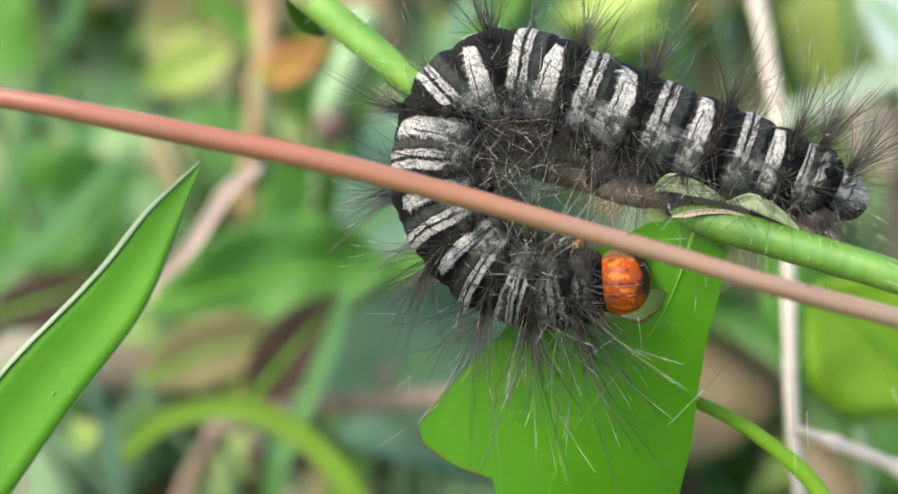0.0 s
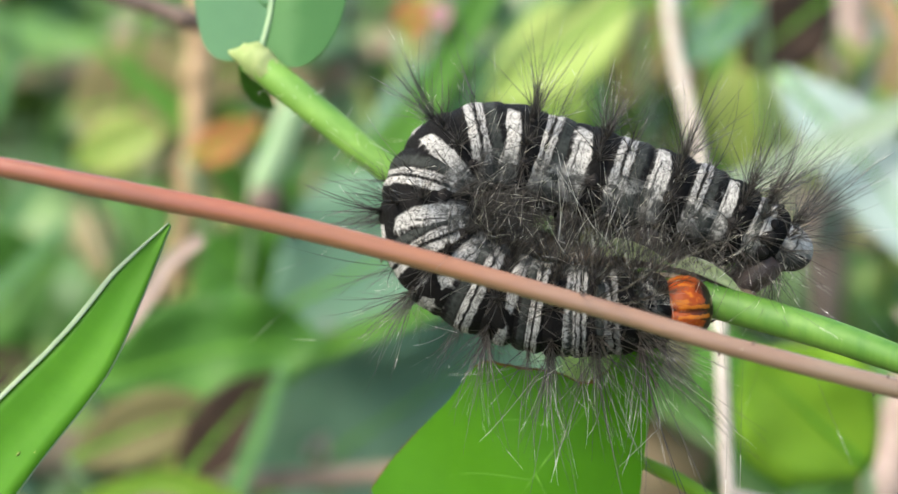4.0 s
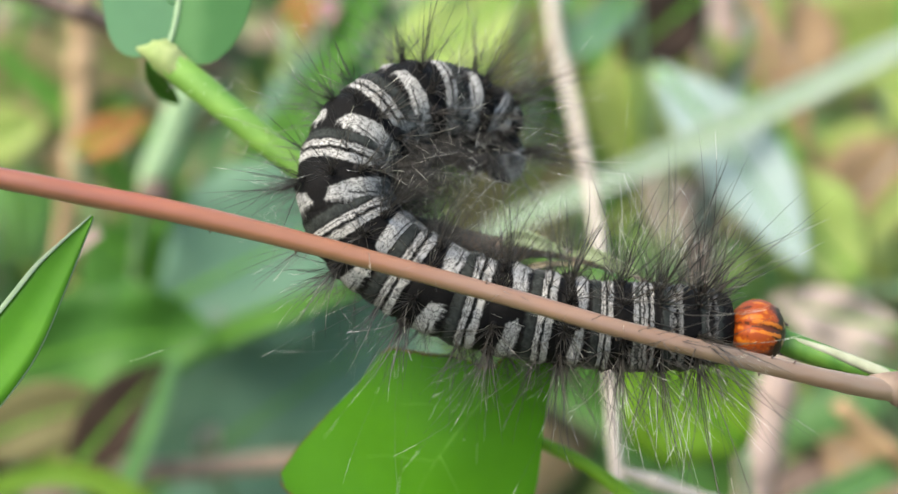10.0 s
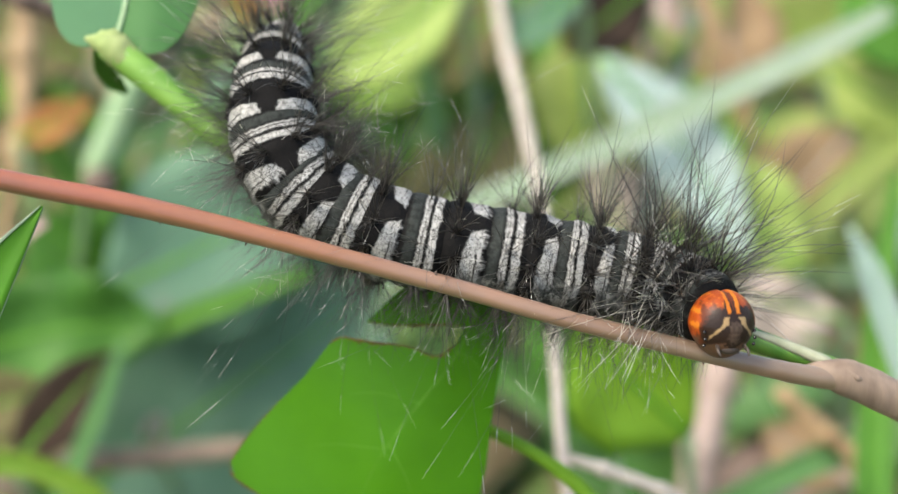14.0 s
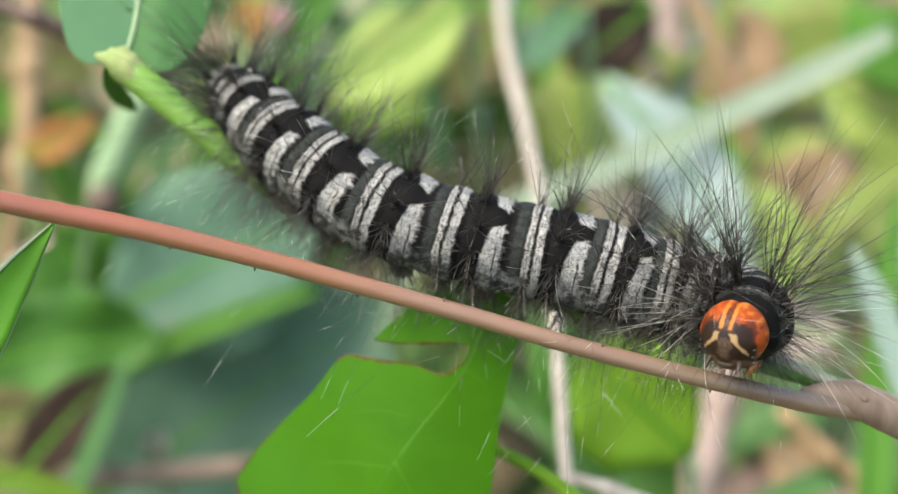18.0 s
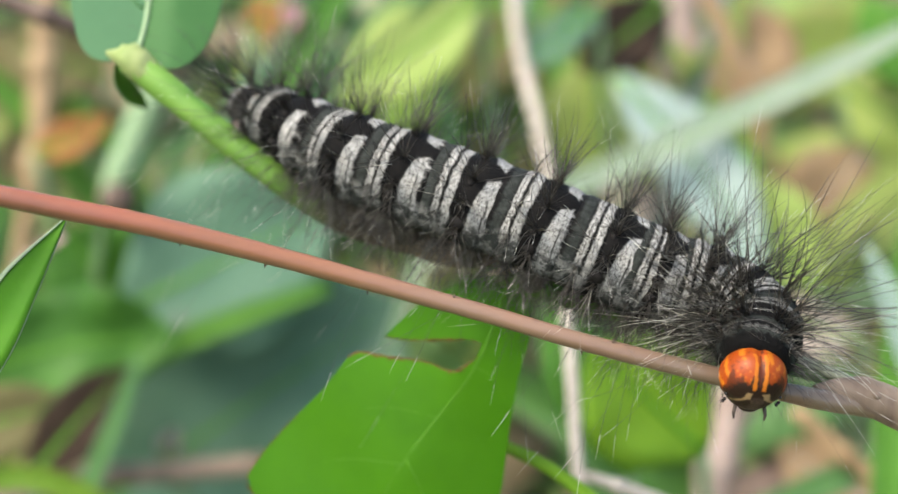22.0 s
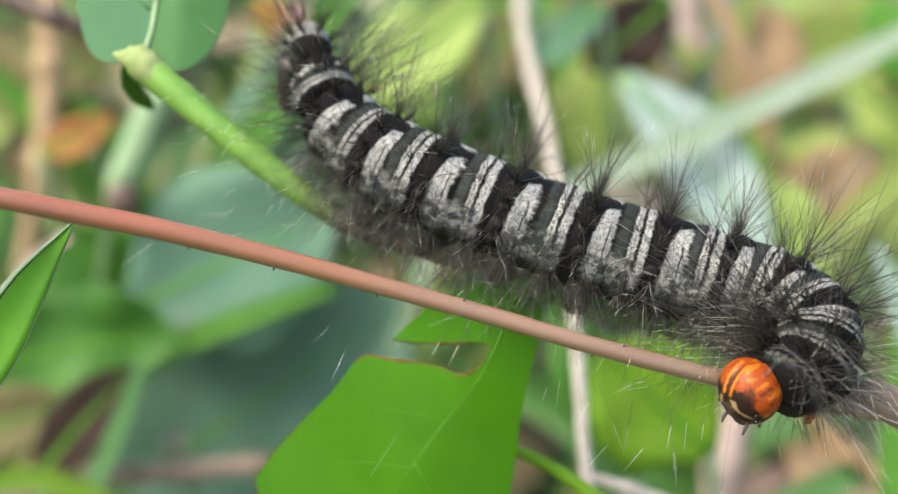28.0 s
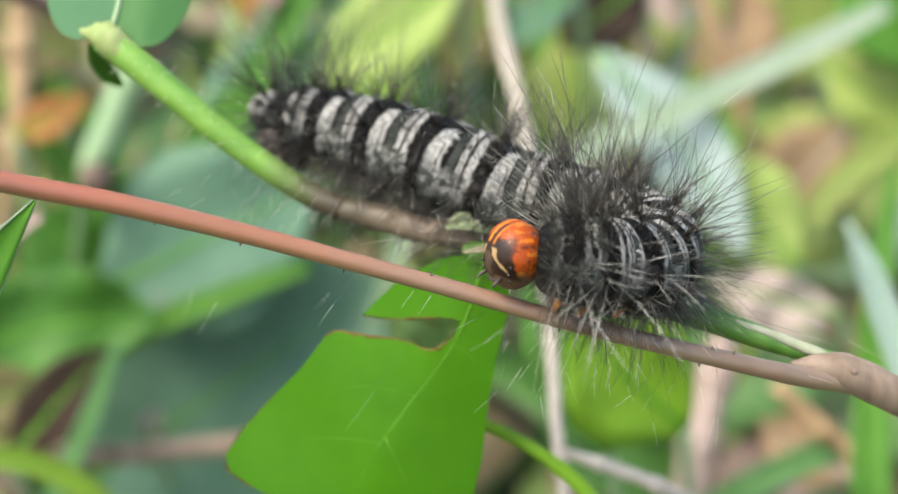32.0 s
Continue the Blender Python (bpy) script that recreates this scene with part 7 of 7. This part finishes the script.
    walk(body[18], [(0, mm(0.17, 7, 4.45, -14.7, -20.5, -177.4)), (1, mm(0.52, 7, 4.61, -14.5, -21.7, 180)), (2, mm(0.53, 6.5, 4.9, -14.5, -20.4, -176.5)), (3, mm(0.65, 6, 5.19, -14.8, -22, -178.8)), (4, mm(1.13, 6.5, 5.21, -14.6, -16.5, 179.8)), (7, mm(0.32, 7.52, 6.38, -23.4, -11.9, -175.2)), (8, mm(-2.6, 7.36, 7.56, -27.5, -14.2, -158.6)), (9, mm(-7.04, 5.35, 8.71, -20, 17.4, -145.2)), (10, mm(-8.06, 3.92, 8.76, -25.7, 34.6, -149.4)), (11, mm(-8.67, 3.23, 7.76, -20.2, 45.4, -132.9)), (12, mm(-10.65, 2.39, 6.59, 27.8, 68.3, -78.7)), (13, mm(-11.39, 1.93, 6.56, 43.2, 65.5, -55.2)), (14, mm(-11.15, 2.2, 6.53, 45.7, 67.2, -41.7)), (17, mm(-9.52, 4.61, 5.91, 47.4, 33.2, -24)), (18, mm(-9.16, 4.68, 6.04, 45.5, 32.9, -24.8)), (19, mm(-8.76, 4.52, 5.77, 45.6, 30.2, -22.7)), (20, mm(-7.96, 4.48, 6.12, 44.9, 29, -21.8)), (21, mm(-6.61, 4.22, 6.01, 45.4, 25.9, -18.5)), (22, mm(-5.48, 4.07, 5.9, 45.6, 19, -15.7)), (23, mm(-4.86, 3.92, 5.52, 39.9, 20.3, -18.7)), (24, mm(-4.87, 3.81, 5.44, 37.9, 23.7, -14.3)), (25, mm(-4.67, 3.79, 5.51, 33.9, 24.7, -15)), (26.5, mm(-4.32, 3.72, 5.97, 32.6, 27.7, -14.1)), (27.5, mm(-4.3, 3.76, 6.02, 31.3, 28.1, -14.4)), (28, mm(-4.37, 3.98, 5.84, 30.4, 25.5, -14.6)), (29, mm(-4.2, 4.76, 6.05, 29.5, 24.7, -15.7)), (30, mm(-3.99, 7.22, 6.28, 25.2, 22.8, -23.7)), (31, mm(-3.28, 8.13, 6.1, 24, 20.9, -23.1)), (32, mm(-2.28, 8.36, 5.94, 22.3, 19.1, -24.3))])
    walk(body[19], [(0, mm(2.63, 7, 3.57, -12.2, -19.2, 180)), (1, mm(2.9, 7, 3.68, -12.6, -21.7, -180)), (2, mm(2.83, 6.5, 4.05, -12.3, -20.7, -179.6)), (3, mm(2.9, 6, 4.23, -13.4, -23, -174.7)), (4, mm(3.48, 6.5, 4.52, -11.9, -16.9, -180)), (7, mm(2.56, 7.48, 5.82, -19, -14.3, -172.7)), (8, mm(-0.54, 8.07, 6.93, -23.5, -18.3, -163.5)), (9, mm(-5.2, 6.5, 9.03, -22.6, -1.6, -150.1)), (10, mm(-6.37, 4.81, 9.7, -24.8, 18.1, -150)), (11, mm(-7.44, 4.35, 8.91, -29.6, 25.9, -140.4)), (12, mm(-10.61, 3.16, 8.19, 3.6, 59.4, -103.1)), (13, mm(-11.61, 2.63, 8.01, 14.4, 60.8, -83.5)), (14, mm(-11.45, 2.71, 7.97, 18.6, 64.2, -71.2)), (17, mm(-11.07, 5.39, 7.05, 42.8, 34.7, -30.1)), (18, mm(-10.78, 5.53, 7.22, 41, 33.8, -31)), (19, mm(-10.37, 5.3, 6.84, 41.2, 31.9, -29.2)), (20, mm(-9.6, 5.18, 7.05, 42.8, 27, -25.5)), (21, mm(-8.3, 4.87, 6.87, 43.1, 25, -23.2)), (22, mm(-7.27, 4.65, 6.58, 42.9, 20.9, -21.3)), (23, mm(-6.77, 4.67, 6.34, 37.9, 22.8, -23.4)), (24, mm(-6.71, 4.36, 6.34, 36, 25.8, -19.8)), (25, mm(-6.41, 4.34, 6.4, 32.2, 26.9, -20.7)), (26.5, mm(-5.94, 4.19, 6.91, 31.1, 31.1, -19.4)), (27.5, mm(-5.93, 4.25, 6.99, 29.4, 31.6, -20.7)), (28, mm(-6.04, 4.5, 6.73, 28.8, 29.1, -20.3)), (29, mm(-5.84, 5.38, 6.91, 25.7, 27.4, -25.8)), (30, mm(-5.67, 7.99, 7.03, 25.4, 20.8, -24.6)), (31, mm(-4.99, 8.9, 6.8, 24.1, 20.4, -24.5)), (32, mm(-4.07, 9.18, 6.59, 22.8, 17.9, -24.8))])
    walk(body[20], [(0, mm(4.89, 7, 2.79, -12.7, -19, -176)), (1, mm(5.08, 7, 2.8, -12.2, -22, -180)), (2, mm(4.93, 6.5, 3.2, -12.3, -23.1, 180)), (3, mm(5.01, 6, 3.3, -12.3, -24, 180)), (4, mm(5.61, 6.5, 3.81, -12.1, -20.7, 180)), (7, mm(4.62, 7.6, 5.16, -17.3, -19.5, -168.4)), (8, mm(1.44, 8.58, 6.23, -22.3, -19.4, -169.6)), (9, mm(-3.37, 7.46, 8.61, -25.9, -17.8, -153.6)), (10, mm(-4.63, 5.91, 10.05, -22.4, 2, -145.5)), (11, mm(-5.94, 5.53, 9.58, -33.1, 13.3, -143.4)), (12, mm(-10.24, 4.18, 9.68, -11.2, 47.8, -116.8)), (13, mm(-11.56, 3.59, 9.47, -2, 52, -98)), (14, mm(-11.62, 3.53, 9.33, 7.2, 50.5, -83.4)), (17, mm(-12.46, 6.34, 8.28, 35.6, 37.7, -38.8)), (18, mm(-12.19, 6.51, 8.41, 35.1, 35.7, -38.3)), (19, mm(-11.77, 6.19, 7.91, 36.4, 33.2, -35.6)), (20, mm(-11.1, 5.98, 7.92, 38.3, 29, -32)), (21, mm(-9.97, 5.66, 7.72, 39.8, 24.1, -29)), (22, mm(-9.01, 5.45, 7.35, 39.5, 22.3, -27.9)), (23, mm(-8.59, 5.52, 7.23, 36.9, 24.5, -25.8)), (24, mm(-8.36, 5.06, 7.24, 33.2, 27.4, -26.1)), (25, mm(-7.93, 5.03, 7.31, 28.8, 29.9, -28.4)), (26.5, mm(-7.35, 4.81, 7.92, 27.1, 34.8, -28.7)), (27.5, mm(-7.36, 4.94, 8.03, 25.2, 35, -30.2)), (28, mm(-7.54, 5.14, 7.72, 26.8, 34.9, -26.1)), (29, mm(-7.24, 6.19, 7.8, 23.4, 31, -31.1)), (30, mm(-7.2, 8.7, 7.63, 25.3, 18.4, -25.3)), (31, mm(-6.62, 9.64, 7.47, 24.3, 19.8, -24.9)), (32, mm(-5.86, 10.03, 7.2, 23.1, 16.3, -25.5))])
    walk(body[21], [(0, mm(6.8, 7, 2.1, -12.2, -19.8, -179.3)), (1, mm(6.97, 7, 2.03, -12.2, -22.6, 180)), (2, mm(6.68, 6.5, 2.42, -12.4, -24.2, 180)), (3, mm(6.79, 6, 2.49, -12.4, -24.2, 180)), (4, mm(7.38, 6.5, 3.05, -12.4, -24.9, 180)), (7, mm(6.33, 8.15, 4.47, -17.6, -23.8, -163.9)), (8, mm(3.23, 8.9, 5.6, -20.2, -23, 179.3)), (9, mm(-1.75, 8.26, 7.85, -26.9, -28, -154.5)), (10, mm(-2.98, 7.08, 9.89, -24.3, -11.5, -145.4)), (11, mm(-4.26, 6.71, 9.82, -35.5, -0, -145.4)), (12, mm(-9.39, 5.49, 11, -24.7, 32.7, -127.8)), (13, mm(-11.26, 5.04, 11.02, -10.4, 39.5, -103.3)), (14, mm(-11.69, 4.84, 10.65, 2.7, 43.2, -87.4)), (17, mm(-13.6, 7.4, 9.53, 29.3, 37.8, -46)), (18, mm(-13.38, 7.55, 9.57, 30, 35.8, -44.2)), (19, mm(-13.04, 7.2, 8.98, 30.6, 33.7, -42.8)), (20, mm(-12.44, 6.98, 8.91, 31, 31.2, -41.4)), (21, mm(-11.61, 6.77, 8.56, 33.8, 22.2, -38.4)), (22, mm(-10.9, 6.64, 8.27, 34, 22.2, -36.7)), (23, mm(-10.51, 6.49, 8.24, 33.9, 24.8, -30.8)), (24, mm(-9.97, 5.96, 8.18, 29.3, 25.8, -33.1)), (25, mm(-9.42, 5.91, 8.28, 27.7, 27.6, -30.6)), (26.5, mm(-8.68, 5.69, 9.09, 23.1, 37.4, -36)), (27.5, mm(-8.74, 5.87, 9.29, 22.6, 39.1, -35.5)), (28, mm(-9.01, 5.99, 9.11, 23.2, 43.5, -34.2)), (29, mm(-8.53, 6.99, 8.79, 22.5, 35.6, -33.1)), (30, mm(-8.69, 9.43, 8.15, 24.4, 15.4, -27.9)), (31, mm(-8.24, 10.42, 8.08, 23.2, 16.6, -27.8)), (32, mm(-7.67, 10.88, 7.76, 23.5, 14.7, -24.8))])
    walk(body[22], [(0, mm(8.74, 7, 1.37, -13.1, -22.2, -175.7)), (1, mm(8.91, 7, 1.18, -12.5, -25.5, 180)), (2, mm(8.51, 6.5, 1.61, -12.3, -23.4, -180)), (3, mm(8.58, 6, 1.7, -12.3, -23.7, -180)), (4, mm(9.19, 6.5, 2.17, -12.5, -26.1, 180)), (7, mm(8.06, 8.54, 3.56, -18.9, -31.2, -177.3)), (8, mm(5.04, 9.03, 4.74, -20.7, -28.7, -178.9)), (9, mm(-0.07, 8.98, 6.58, -29, -46.9, -168)), (10, mm(-1.07, 8.37, 8.99, -34.3, -42.8, -147.3)), (11, mm(-2.14, 8.23, 9.33, -42.5, -30.8, -143)), (12, mm(-7.65, 7.47, 12.01, -32.1, 5.8, -132.1)), (13, mm(-10.52, 7.71, 12.55, -20.7, 15.8, -107.4)), (14, mm(-11.75, 6.95, 12.3, 0.2, 31.8, -89.7)), (17, mm(-14.86, 8.88, 10.94, 23.3, 32.3, -53.5)), (18, mm(-14.67, 8.97, 10.92, 24.4, 32.8, -51.1)), (19, mm(-14.4, 8.75, 10.35, 22.8, 31.1, -52.3)), (20, mm(-13.98, 8.58, 10.16, 25.3, 25.3, -49.4)), (21, mm(-13.54, 8.48, 9.59, 28.5, 20.1, -45.3)), (22, mm(-13.25, 8.77, 9.51, 26.5, 19.9, -47)), (23, mm(-12.79, 8.26, 9.46, 25.5, 19.5, -44.7)), (24, mm(-11.94, 7.48, 9.29, 25.8, 20.4, -39.8)), (25, mm(-11.44, 7.12, 9.37, 26.1, 20, -34.5)), (26.5, mm(-10.3, 7.01, 10.76, 17.6, 39.9, -45.6)), (27.5, mm(-10.42, 7.18, 11.21, 18.5, 45, -43.1)), (28, mm(-10.6, 7.38, 11.49, 14.9, 51.4, -49.1)), (29, mm(-9.97, 8.05, 10.21, 16.3, 42.3, -44.8)), (30, mm(-10.59, 10.53, 8.65, 22.5, 13, -32.4)), (31, mm(-10.27, 11.61, 8.65, 22.1, 12.8, -31)), (32, mm(-9.88, 11.89, 8.36, 24, 12.1, -24.1))])
    walk(body[23], [(0, mm(10.53, 7, 0.54, -12.5, -25.7, -180)), (1, mm(10.76, 7, 0.23, -12.7, -27.6, -180)), (2, mm(10.25, 6.5, 0.87, -12.3, -23.2, 180)), (3, mm(10.19, 6, 1, -12.3, -23.5, -180)), (4, mm(10.91, 6.5, 1.31, -12.7, -27, -180)), (7, mm(9.63, 8.5, 2.49, -19.9, -35.3, 176.8)), (8, mm(6.68, 9, 3.77, -18.4, -30.9, 178.8)), (9, mm(1.14, 9, 4.62, -24.6, -62, 173.3)), (10, mm(-0.11, 9, 6.55, -51.1, -73.4, -147.2)), (11, mm(-0.92, 9.4, 6.82, -74.9, -69.6, -127.3)), (12, mm(-5.62, 9.9, 10.87, -41, -39.6, -125.8)), (13, mm(-9.41, 11.5, 12.51, -23, -5.2, -105.4)), (14, mm(-11.71, 9.9, 13.81, -0.5, 26.3, -90.6)), (17, mm(-16.11, 10.8, 12.21, 19.1, 27.9, -58.4)), (18, mm(-15.97, 10.8, 12.16, 20.2, 26.4, -56.5)), (19, mm(-15.85, 10.8, 11.64, 20.7, 24.5, -55.5)), (20, mm(-15.67, 10.8, 11.22, 21.9, 18.3, -54.5)), (21, mm(-15.5, 10.9, 10.49, 21.5, 11.7, -55.8)), (22, mm(-15.58, 12, 10.66, 17.7, 13.4, -58.7)), (23, mm(-15.14, 11, 10.39, 21.6, 11.5, -51.5)), (24, mm(-14.28, 9.5, 10.11, 26.4, 10.8, -41.1)), (25, mm(-13.73, 9, 10.09, 23.1, 9.8, -42.5)), (26.5, mm(-11.71, 9, 12.85, 8.4, 40.6, -60.3)), (27.5, mm(-11.91, 9, 13.79, 11.5, 48.7, -54.7)), (28, mm(-11.69, 9.5, 14.6, -2.9, 50.2, -77.1)), (29, mm(-11.05, 9.5, 12.04, 9.5, 46.1, -56.4)), (30, mm(-12.6, 12, 9.32, 18.9, 16.9, -39.2)), (31, mm(-12.6, 13, 9.28, 22.4, 13.7, -30.3)), (32, mm(-12.42, 13, 8.85, 24.6, 9.2, -23.3))])


motions()
